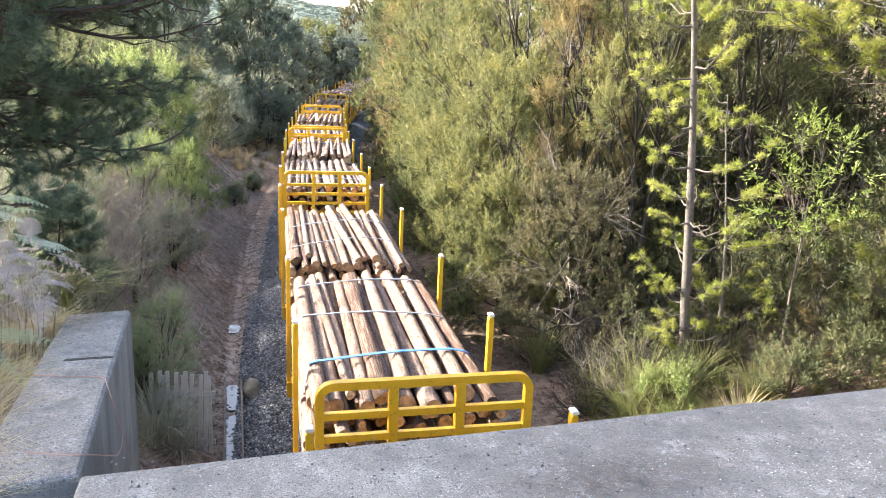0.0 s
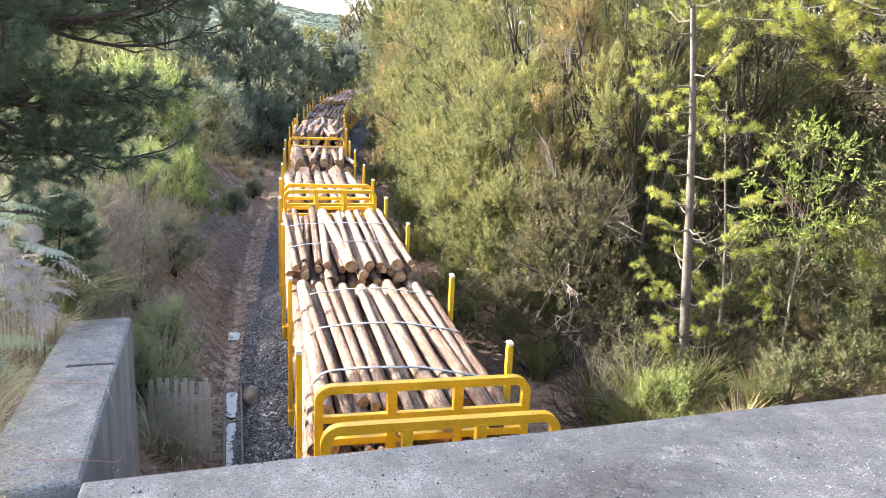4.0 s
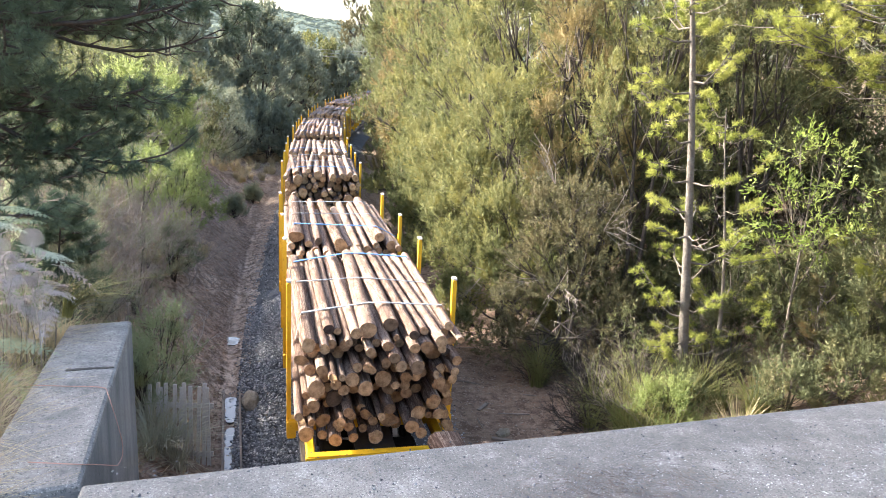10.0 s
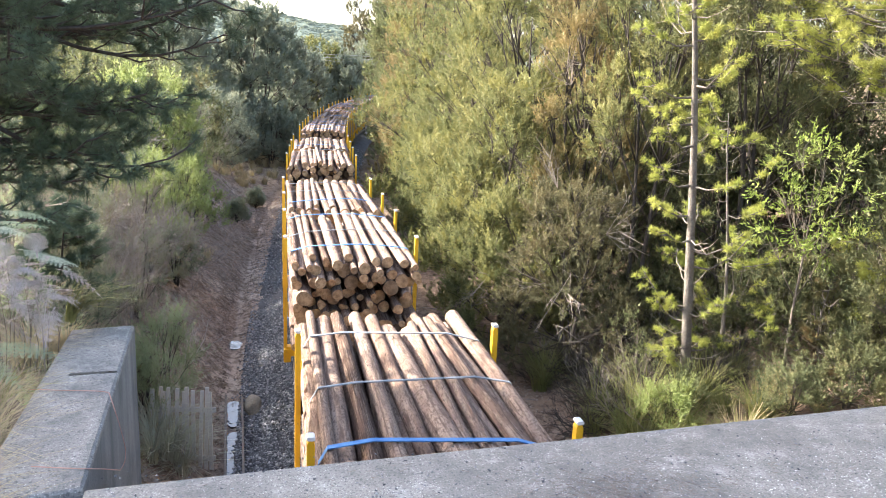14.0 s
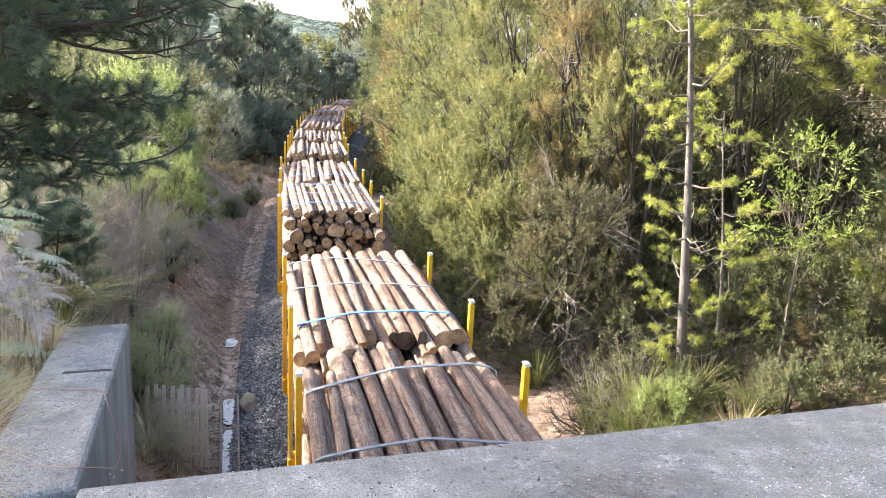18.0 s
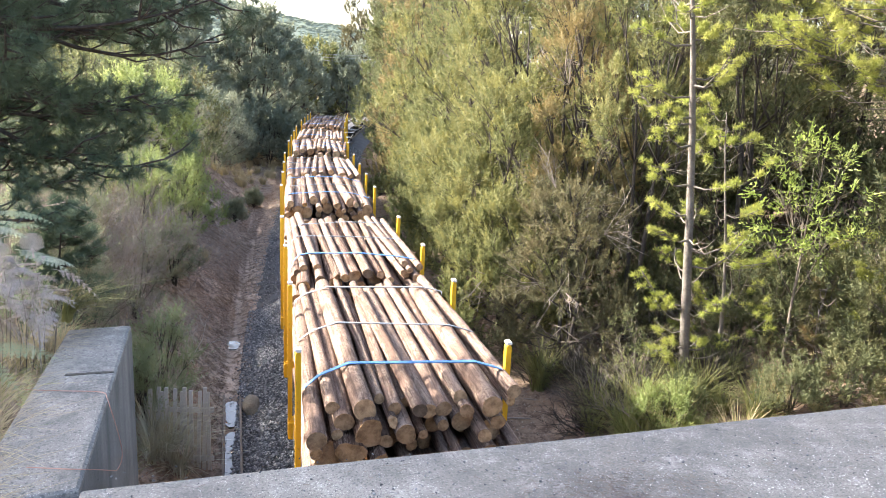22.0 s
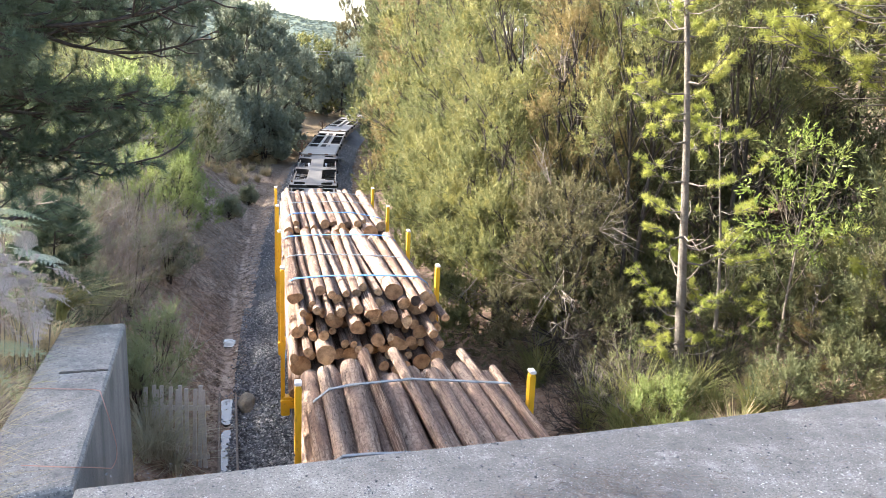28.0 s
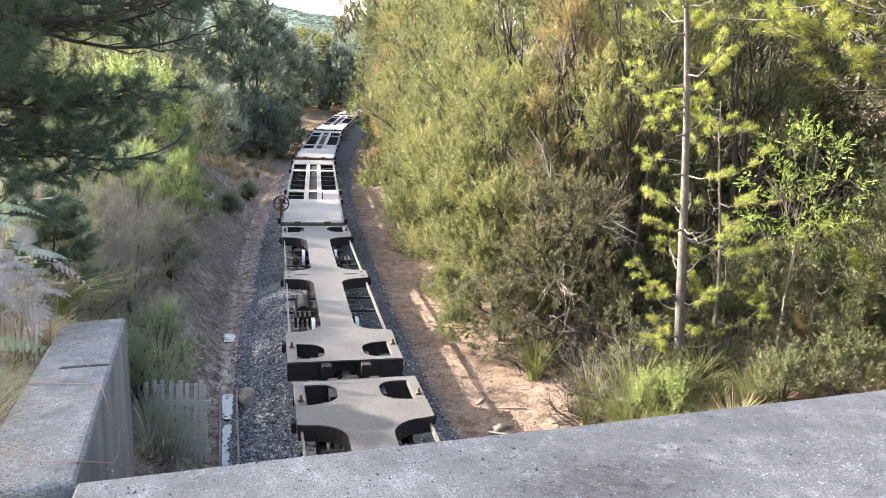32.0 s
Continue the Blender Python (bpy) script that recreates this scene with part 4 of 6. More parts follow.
STAKES = [(-148.2, -145.1, -142.5, -139.4), (-132.5, -129.3, -126.7, -123.6), (-116.6, -113.4, -110.4, -107.2), (-101.1, -97.9, -95.2, -92.1),
          (-85.1, -81.9, -79.2, -76.0), (-69.2, -66.3, -63.6, -60.4), (-54.7, -51.5, -48.7, -45.6), (-40.6, -37.6, -34.8, -31.7),
          (-26.5, -23.6, -20.5, -17.2), (-12.0, -8.9, -5.8, -2.8)]
SIZES = [(0.13, 0.36), (0.065, 0.14), (0.07, 0.175), (0.07, 0.165), (0.065, 0.18), (0.065, 0.18), (0.065, 0.15), (0.07, 0.19), (0.07, 0.19), (0.065, 0.18)]
for k, (st, rad) in enumerate(zip(STAKES, SIZES)):
    wagon_racks(st)
    a, b_ = st[0] - 0.75, st[1] + 1.75
    c_, d_ = st[2] - 0.75, st[3] + 1.75
    first = BLUE if k in (0, 2, 3, 5, 6, 7, 8, 9) else GREY_STRAP
    if k == 0:
        a, b_, c_ = -148.0, -142.6, -142.4
    bundle(a, b_ - 0.1, rad if k else (0.09, 0.27), 3.46, 60 + k, [(a + 1.1, first, 0.06), (a + 2.7, GREY_STRAP if k != 8 else BLUE, 0.045), (b_ - 1.0, BLUE if k % 2 else GREY_STRAP, 0.06)], floor=1.32, ragged=0.42 if k else 0.55, skew=1.1 if k else 3.0, red=0.15 if k else 0.9)
    bundle(c_, d_, rad, 3.46, 80 + k, [(c_ + 1.2, BLUE, 0.06), (c_ + 2.8, GREY_STRAP, 0.045), (d_ - 1.1, GREY_STRAP, 0.05)], floor=1.32, ragged=0.42 if k else 0.55, skew=1.1 if k else 3.0, red=0.15 if k else 0.9)

wagon_spine(13.68 - 5.99)
wagon_spine(16.47 + 5.99)
for k, s in enumerate([30.0, 50.3, 70.6, 90.9]):
    wagon_flat(s, 19.0, k != 2)

# ---------------------------------------------------------------- vegetation
LEAF_TEA = leaf_mat("tea_tree_leaves", (0.034, 0.048, 0.02), (0.15, 0.172, 0.082), (0.26, 0.255, 0.115), 0.34, second=(0.185, 0.18, 0.085))
LEAF_GOLD = leaf_mat("golden_tea_tree_leaves", (0.038, 0.047, 0.018), (0.178, 0.194, 0.084), (0.31, 0.29, 0.112), 0.36, second=(0.24, 0.23, 0.076))
# distance haze is mixed into this paler grey-green leaf colour
LEAF_FAR = leaf_mat("hazy_grey_green_leaves", (0.10, 0.12, 0.088), (0.205, 0.235, 0.175), (0.28, 0.285, 0.19), 0.32)
# dark copy of the forest leaves, with the canopy's shade in the colour
LEAF_SHADE = leaf_mat("shaded_forest_leaves", (0.028, 0.038, 0.02), (0.095, 0.108, 0.05), (0.17, 0.17, 0.075), 0.28, second=(0.13, 0.12, 0.055))
LEAF_OLIVE = leaf_mat("olive_brown_leaves", (0.04, 0.042, 0.02), (0.125, 0.125, 0.068), (0.20, 0.165, 0.085), 0.28, second=(0.15, 0.125, 0.065))
LEAF_DARK = leaf_mat("dark_leaves", (0.05, 0.066, 0.03), (0.14, 0.158, 0.082), (0.22, 0.22, 0.105), 0.34, second=(0.19, 0.16, 0.08))
LEAF_PINE = leaf_mat("pine_needles", (0.045, 0.07, 0.048), (0.095, 0.135, 0.09), (0.15, 0.18, 0.10), 0.3)
LEAF_LIME = leaf_mat("young_bright_leaves", (0.08, 0.115, 0.035), (0.22, 0.27, 0.095), (0.38, 0.42, 0.16), 0.42, 0.4)
# lit copy of the needles: sunlight is part of this bright colour
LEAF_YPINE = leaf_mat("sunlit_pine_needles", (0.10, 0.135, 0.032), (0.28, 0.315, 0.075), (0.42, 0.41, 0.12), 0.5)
LEAF_GREY = leaf_mat("grey_green_leaves", (0.11, 0.13, 0.08), (0.225, 0.25, 0.165), (0.32, 0.325, 0.22), 0.36, second=(0.26, 0.24, 0.165))
LEAF_BROWN = leaf_mat("dry_brown_leaves", (0.11, 0.085, 0.055), (0.25, 0.205, 0.145), (0.36, 0.31, 0.22), 0.3, second=(0.22, 0.22, 0.12))
GRASS = leaf_mat("strap_grass", (0.06, 0.08, 0.025), (0.175, 0.19, 0.07), (0.42, 0.37, 0.17), 0.38)
STRAW = leaf_mat("dry_grass", (0.22, 0.17, 0.09), (0.38, 0.31, 0.18), (0.50, 0.43, 0.28), 0.3)
DEAD = leaf_mat("dead_fern", (0.13, 0.10, 0.09), (0.36, 0.315, 0.295), (0.62, 0.57, 0.545), 0.25, second=(0.34, 0.21, 0.13))
GREY_FERN = leaf_mat("pale_fern", (0.22, 0.26, 0.18), (0.38, 0.43, 0.31), (0.52, 0.55, 0.43), 0.35)
FERN = leaf_mat("fern_fronds", (0.15, 0.23, 0.10), (0.27, 0.38, 0.18), (0.42, 0.50, 0.30), 0.4)
FERN = leaf_mat("fern_fronds", (0.15, 0.20, 0.12), (0.26, 0.33, 0.20), (0.38, 0.43, 0.28), 0.4)


def unit(v):
    return v / np.maximum(np.linalg.norm(v, axis=-1, keepdims=True), 1e-9)


def sprigs(rg, pts, dirs, per, stem, length, width, spread=0.8):
    """Leaves, a pointed blade each: on every sprig a few narrow leaves that leave the stem at an angle."""
    n = len(pts)
    P = np.repeat(pts, per, 0)
    D = np.repeat(unit(dirs), per, 0)
    m = n * per
    base = P + D * (rg.random((m, 1)) * stem)
    d = unit(D + spread * rg.normal(size=(m, 3)) * 0.6)
    L = length * (0.6 + 0.8 * rg.random((m, 1)))
    s = unit(np.cross(d, rg.normal(size=(m, 3)))) * width * (0.7 + 0.6 * rg.random((m, 1)))
    low = base + d * L * 0.25
    return np.stack([low + s * 0.5, base + d * L, low - s * 0.5], 1)


def plumes(rg, P, D, N, per, length, leaf_len, leaf_w):
    """Feathery upright sprays: along each stem small pointed leaves that stand off it and lean to its tip."""
    n = len(P)
    L0 = np.repeat(length * (0.55 + 0.9 * rg.random((n, 1))), per, 0)
    Pr, Dr, Nr = np.repeat(P, per, 0), np.repeat(D, per, 0), np.repeat(N, per, 0)
    m = n * per
    t = rg.random((m, 1)) ** 0.8
    w = rg.normal(size=(m, 3))
    w = unit(w - (w * Dr).sum(1, keepdims=True) * Dr)
    bend = np.repeat(unit(rg.normal(size=(n, 3))), per, 0) * 0.16
    base = Pr + Dr * L0 * t + (bend * t * t + w * 0.17 * (1.05 - t) * rg.random((m, 1))) * L0
    d = unit(Dr * (0.5 + 0.5 * t) + w * 0.7)
    s = unit(np.cross(d, unit(Nr + 0.55 * rg.normal(size=(m, 3))))) * leaf_w * (0.7 + 0.6 * rg.random((m, 1)))
    L = leaf_len * (0.65 + 0.7 * rg.random((m, 1))) * (1.1 - 0.4 * t)
    return np.stack([base + s * 0.5, base + d * L, base - s * 0.5], 1)


def tree(name, x, y, height, radius, leaf, seed, label, category, lobes=14, clumps=26, per=90, low=0.12, leaf_len=0.16, leaf_w=0.035,
         clump_r=0.34, trunk_r=0.14, lift=0.45, base=None, limb_mat=None, lean=(0, 0), group="", lobe_size=0.42, taper=0.6, stems=1, fan=0.55, dead=0, plume=0.0):
    """Trunks with limbs, and a crown of leafy lobes; each lobe is made of brush-like clumps that fan outwards and up."""
    rg = np.random.default_rng(seed)
    z0 = ground_z(x, y) if base is None else base
    t = tagged(new(name), label, category, group)
    t.location = (x, y, z0 - 0.05)
    wood = Build()
    up = np.array([0, 0, 1.0])
    trunks = []
    for s in range(stems):
        a = s * 2.1 + seed
        off = np.array([math.cos(a), math.sin(a), 0]) * radius * 0.28 * (stems > 1)
        top = np.array([lean[0], lean[1], height * 0.86]) + off * 1.6
        tr = [off * 0.3 + top * k + np.array([math.sin(4 * k + seed), math.cos(5 * k + seed), 0]) * k * height * 0.012 for k in (0, 0.2, 0.4, 0.6, 0.8, 1.0)]
        if plume:
            tr = [p * np.array([0.55, 0.55, 0.92]) for p in tr]
        wood.tube(tr, [trunk_r * w for w in (1, 0.86, 0.7, 0.52, 0.34, 0.12)], 8)
        trunks.append(tr)
    qs = []
    for k in range(lobes):
        f = low + (1 - low) * (k + 0.5) / lobes
        a = k * 2.4 + rg.random() * 1.2
        wide = radius * (1 - taper * max(0.0, f - 0.35) / 0.65) * ((0.60 + 0.36 * rg.random()) if plume else (0.52 + 0.36 * rg.random()))
        c = np.array([lean[0] * f + wide * math.cos(a), lean[1] * f + wide * math.sin(a), height * f * 0.93])
        rad = radius * lobe_size * (0.75 + 0.5 * rg.random()) * np.array([1, 1, 0.85])
        n = max(4, int(clumps * (0.75 + 0.5 * rg.random())))
        out = np.array([math.cos(a), math.sin(a), 0]) * 0.35
        u = unit(rg.normal(size=(n, 3)) + (out + np.array([0, 0, 0.55]) if plume else np.array([0, 0, 0.15])))
        cc = c + u * rad * (0.80 + 0.25 * rg.random((n, 1)))
        cc[:, 2] = np.maximum(cc[:, 2], 0.15)
        if plume:
            qs.append(plumes(rg, cc - u * plume * 0.3, unit(0.6 * u + (0.35 + lift) * up + 0.22 * rg.normal(size=u.shape)), u + 0.2 * up, per, plume, leaf_len, leaf_w))
        per_s = 8
        ns = 0 if plume else max(2, int(per / per_s))
        P = np.repeat(cc, ns, 0)
        U = np.repeat(unit(u + lift * up), ns, 0)
        d = unit(U + fan * rg.normal(size=U.shape))
        P = P + d * clump_r * 0.3 * rg.random((len(P), 1))
        if not plume:
            qs.append(sprigs(rg, P, d, per_s, clump_r, leaf_len, leaf_w))
        tr = trunks[k % stems]
        s = tr[min(5, max(1, int(f * 4.5)))] if height > 3 else tr[1]
        mid_ = (s + c) / 2 + np.array([0, 0, -0.10 * radius])
        wood.tube([s, mid_, c], [trunk_r * 0.38, trunk_r * 0.25, trunk_r * 0.07], 6)
        for j in range(min(n, 9)):
            e = cc[j]
            wood.tube([(mid_ + c) / 2, (c + e) / 2 + 0.05 * rg.normal(size=3), e], [trunk_r * 0.13, trunk_r * 0.08, 0.006], 4, False)
    put("trunk", wood.mesh("trunk", limb_mat or (BARK_DARK if plume else BARK), True), t)
    put("crown", quads("crown", np.concatenate(qs), leaf), t)
    if dead:
        tw = Build()
        for k in range(dead):
            u = unit(rg.normal(size=3) + np.array([-0.3, -0.4, 0.0]))
            c = np.array([0, 0, height * rg.uniform(0.25, 0.8)]) + u * radius * rg.uniform(0.3, 0.6)
            for j in range(6):
                e = c + unit(u + 0.6 * rg.normal(size=3)) * rg.uniform(0.8, 1.6)
                m_ = (c + e) / 2 + 0.12 * rg.normal(size=3)
                tw.tube([c, m_, e], [0.010, 0.007, 0.003], 4, False)
                for i in range(3):
                    tw.tube([m_, m_ + unit(e - c + 0.7 * rg.normal(size=3)) * rg.uniform(0.3, 0.7)], [0.005, 0.002], 3, False)
        tagged(put("deadwood", tw.mesh("deadwood", TWIG), t, "bare grey dead twigs"), kind="stuff")
    return t


# right of the track: a wall of tea trees that leans over the shoulder
LEAF_SAGE = leaf_mat("sage_green_leaves", (0.038, 0.05, 0.02), (0.172, 0.19, 0.084), (0.28, 0.275, 0.115), 0.34, second=(0.235, 0.23, 0.085))
LEAF_RUST = leaf_mat("rusty_seeding_leaves", (0.07, 0.057, 0.026), (0.235, 0.20, 0.095), (0.36, 0.27, 0.115), 0.34, second=(0.19, 0.185, 0.085))
TEA = "dense yellow-green tea tree beside the track"
LOW = "low spreading tea tree over the clay shoulder"
RIGHT = [(9.4, 26.6, 11.5, 4.0, 2, LEAF_GOLD), (10.1, 34.5, 12.5, 4.5, 3, LEAF_SAGE), (10.4, 42.5, 13.0, 4.5, 4, LEAF_GOLD), (11.0, 51.0, 13.6, 4.6, 5, LEAF_RUST), (11.6, 60.5, 14.2, 4.8, 6, LEAF_TEA),
         (13.6, 71.0, 14.6, 5.0, 7, LEAF_TEA), (16.4, 83.0, 16.0, 5.4, 8, LEAF_OLIVE), (20.0, 97.0, 17.0, 5.8, 9, LEAF_OLIVE)]
for x, y, h, r, sd, lf in RIGHT:
    near, mid_d = y < 40, y < 65
    tree("tea_tree", x, y, h, r, lf, sd, TEA, "tree", 46 if near else 40, 50 if near else 34 if mid_d else 26, 52 if near else 44 if mid_d else 34, 0.0,
         0.13 if near else 0.19 if mid_d else 0.30, 0.038 if near else 0.065 if mid_d else 0.12, trunk_r=0.11, group="trackside trees", stems=3, taper=0.40, lobe_size=0.24, limb_mat=BARK_DARK, dead=3 if near else 0, plume=0.62 if near else 0.8 if mid_d else 1.0)
tree("tea_tree", 6.9, 20.4, 4.6, 1.8, LEAF_GOLD, 30, LOW, "tree", 26, 44, 62, 0.08, 0.10, 0.026, trunk_r=0.07, group="trackside trees", stems=3, dead=4, lobe_size=0.28, plume=0.5)
tree("tea_tree", 7.5, 22.9, 8.2, 2.6, LEAF_GOLD, 32, LOW, "tree", 34, 46, 58, 0.02, 0.12, 0.032, trunk_r=0.08, group="trackside trees", stems=3, lobe_size=0.27, taper=0.45, plume=0.6)
tree("tea_tree", 8.0, 30.6, 6.0, 2.3, LEAF_GOLD, 33, "low golden-green tea tree over the clay shoulder", "tree", 28, 40, 50, 0.02, 0.14, 0.04, trunk_r=0.07, group="trackside trees", stems=3, lobe_size=0.28, plume=0.6)
tree("shrub", 7.7, 18.3, 5.2, 1.8, LEAF_OLIVE, 31, "drooping olive-brown shrub under the taller trees", "shrub", 26, 44, 60, 0.06, 0.085, 0.022, trunk_r=0.07, stems=2, dead=6, lift=0.0, lobe_size=0.30, plume=0.42)
tree("tea_tree", 8.9, 21.2, 10.4, 1.9, LEAF_RUST, 34, "half-dead rusty brown tea tree with many bare branches", "tree", 26, 34, 50, 0.40, 0.10, 0.026, trunk_r=0.10, group="trackside trees", stems=3, dead=7, lobe_size=0.26, plume=0.5)
tree("tea_tree", 10.0, 19.2, 10.6, 1.7, LEAF_GOLD, 44, "tall thin tea tree with a sunlit feathery top", "tree", 22, 34, 50, 0.52, 0.10, 0.026, trunk_r=0.08, group="trackside trees", stems=2, dead=4, lobe_size=0.30, taper=0.3, plume=0.5)
tree("tea_tree", 10.6, 22.4, 5.6, 1.9, LEAF_DARK, 35, "shaded tea tree with bare lower branches", "tree", 20, 30, 46, 0.25, 0.09, 0.024, trunk_r=0.08, group="trackside trees", stems=4, dead=8, plume=0.5)
for k, (x, y, h) in enumerate([(8.6, 34.6, 5.0), (9.1, 39.2, 5.2), (9.4, 44.6, 5.4), (10.0, 51.0, 5.6), (10.8, 58.0, 5.8)]):
    tree("tea_tree", x, y, h, 2.3, LEAF_TEA if k % 2 else LEAF_GOLD, 36 + k, LOW, "tree", 24, 28, 40, 0.0, 0.19, 0.062, trunk_r=0.07, group="trackside trees", stems=3, lobe_size=0.30, plume=0.7)
for k, (x, y, h, r) in enumerate([(12.8, 27, 12, 3.6), (24, 31, 18, 5), (19, 24, 17, 4.2), (28, 23, 18, 5), (33, 17, 17, 5), (13.0, 24, 11, 3.0), (17, 20.5, 13, 4.0), (16, 29, 13, 4.2), (21, 25, 14, 4.6), (21, 17, 13, 4.2), (25, 20, 14, 5), (27, 12, 13, 5), (14.5, 38, 14, 4.5), (20, 36, 14, 5), (13.2, 19.0, 10, 2.6), (30, 28, 15, 6), (26, 40, 18, 6), (34, 34, 20, 7), (38, 24, 20, 7), (14.6, 22.5, 9, 2.6), (18.5, 17.5, 9, 2.8)]):
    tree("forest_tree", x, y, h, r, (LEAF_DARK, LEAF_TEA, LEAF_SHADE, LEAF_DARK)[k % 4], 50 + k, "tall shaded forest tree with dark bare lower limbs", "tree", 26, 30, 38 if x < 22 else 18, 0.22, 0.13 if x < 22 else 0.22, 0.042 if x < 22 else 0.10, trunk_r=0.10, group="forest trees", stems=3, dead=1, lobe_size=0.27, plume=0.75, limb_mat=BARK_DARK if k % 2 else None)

# out-of-view trees, added to keep sky light off the forest edge
for k, (x, y, h, r) in enumerate([(15, 7, 15, 3.6), (19, 10, 16, 4.2), (21, 3, 16, 5), (15, -1, 15, 4), (28, 5, 17, 6)]):
    tree("forest_tree", x, y, h, r, LEAF_SHADE, 80 + k, "unseen forest tree added beside the bridge to block sky light", "tree", 24, 24, 20, 0.2, 0.26, 0.12, trunk_r=0.14, group="forest trees", stems=2, lobe_size=0.28, plume=0.8, base=5.0)

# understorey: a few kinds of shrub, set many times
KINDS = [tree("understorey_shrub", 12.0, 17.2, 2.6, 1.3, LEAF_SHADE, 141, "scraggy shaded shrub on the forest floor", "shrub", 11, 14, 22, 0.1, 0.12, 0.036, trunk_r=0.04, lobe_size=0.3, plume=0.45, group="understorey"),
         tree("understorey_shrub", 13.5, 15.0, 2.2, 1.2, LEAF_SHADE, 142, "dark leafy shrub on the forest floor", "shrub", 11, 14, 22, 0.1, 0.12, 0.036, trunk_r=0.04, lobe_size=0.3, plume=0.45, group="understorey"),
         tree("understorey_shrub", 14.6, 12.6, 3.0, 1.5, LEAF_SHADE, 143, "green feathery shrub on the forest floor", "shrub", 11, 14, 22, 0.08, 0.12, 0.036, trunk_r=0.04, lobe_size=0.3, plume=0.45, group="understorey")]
rg = random.Random(21)
for k in range(46):
    x = rg.uniform(11.5, 27)
    y = rg.uniform(12.0 + 0.12 * x, 32)
    if (x - 9.7) ** 2 + (y - 15.3) ** 2 < 3.5:
        continue
    ob = rg.choice(KINDS)
    sc = rg.uniform(0.8, 1.5)
    copy_thing(ob, pose(x, y, ground_z(x, y) - 0.05, 0, 0, rg.uniform(0, 360)) @ Matrix.Diagonal((sc, sc, sc, 1)))

for k in range(16):
    x, y, sc = rg.uniform(9.4, 14.0), rg.uniform(16.8, 22.0), rg.uniform(0.6, 1.0)
    copy_thing(KINDS[1 + k % 2], pose(x, y, ground_z(x, y) - 0.05, 0, 0, rg.uniform(0, 360)) @ Matrix.Diagonal((sc, sc, sc, 1)))

# left of the track
tree("far_tree", 17.6, 136, 20.5, 5.2, LEAF_OLIVE, 120, "tall round-crowned tree beyond the curve", "tree", 40, 24, 28, 0.1, 0.36, 0.16, trunk_r=0.2, group="far trees", taper=0.3, lobe_size=0.26, plume=0.9)
LEFTS = [(-0.5, 68, 12.2, 4.2, 0), (-6.8, 63, 13.4, 4.8, 1), (0.8, 84, 11.6, 4.0, 3), (-14, 68, 14.5, 5.6, 4), (-21, 66, 14, 6, 5)]
for x, y, h, r, k in LEFTS:
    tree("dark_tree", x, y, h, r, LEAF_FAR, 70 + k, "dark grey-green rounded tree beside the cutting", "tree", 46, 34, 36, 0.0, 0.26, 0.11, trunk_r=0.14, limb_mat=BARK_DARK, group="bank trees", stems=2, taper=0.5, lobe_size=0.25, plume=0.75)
for k, (x, y, h, r) in enumerate([(0.4, 63, 4.2, 2.2), (-3.4, 59, 4.6, 2.6), (1.4, 71, 4.2, 2.2)]):
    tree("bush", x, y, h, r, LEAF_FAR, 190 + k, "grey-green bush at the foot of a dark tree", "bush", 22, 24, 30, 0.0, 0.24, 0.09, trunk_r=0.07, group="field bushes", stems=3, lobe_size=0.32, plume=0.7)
for k, (x, y, h, r) in enumerate([(2.5, 118, 10.2, 4.4), (8.5, 120, 10.6, 4.6), (13, 130, 11.4, 4.8), (19, 146, 12, 5.0), (4.0, 128, 12.0, 4.6), (-4, 112, 9.5, 4.6), (25, 150, 11, 5.5), (-10, 104, 9.5, 4.8), (5.5, 112, 9.0, 3.6), (12, 117, 9.2, 3.6), (-20, 95, 9, 5.5), (-28, 84, 9, 6), (18, 128, 8, 4)]):
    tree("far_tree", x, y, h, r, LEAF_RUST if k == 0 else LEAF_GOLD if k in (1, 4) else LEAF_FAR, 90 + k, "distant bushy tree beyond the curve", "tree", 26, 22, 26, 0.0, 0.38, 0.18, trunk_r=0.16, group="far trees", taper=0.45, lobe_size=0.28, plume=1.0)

LEAF_HEATH = leaf_mat("heath_leaves", (0.13, 0.165, 0.09), (0.24, 0.295, 0.165), (0.34, 0.37, 0.21), 0.36)
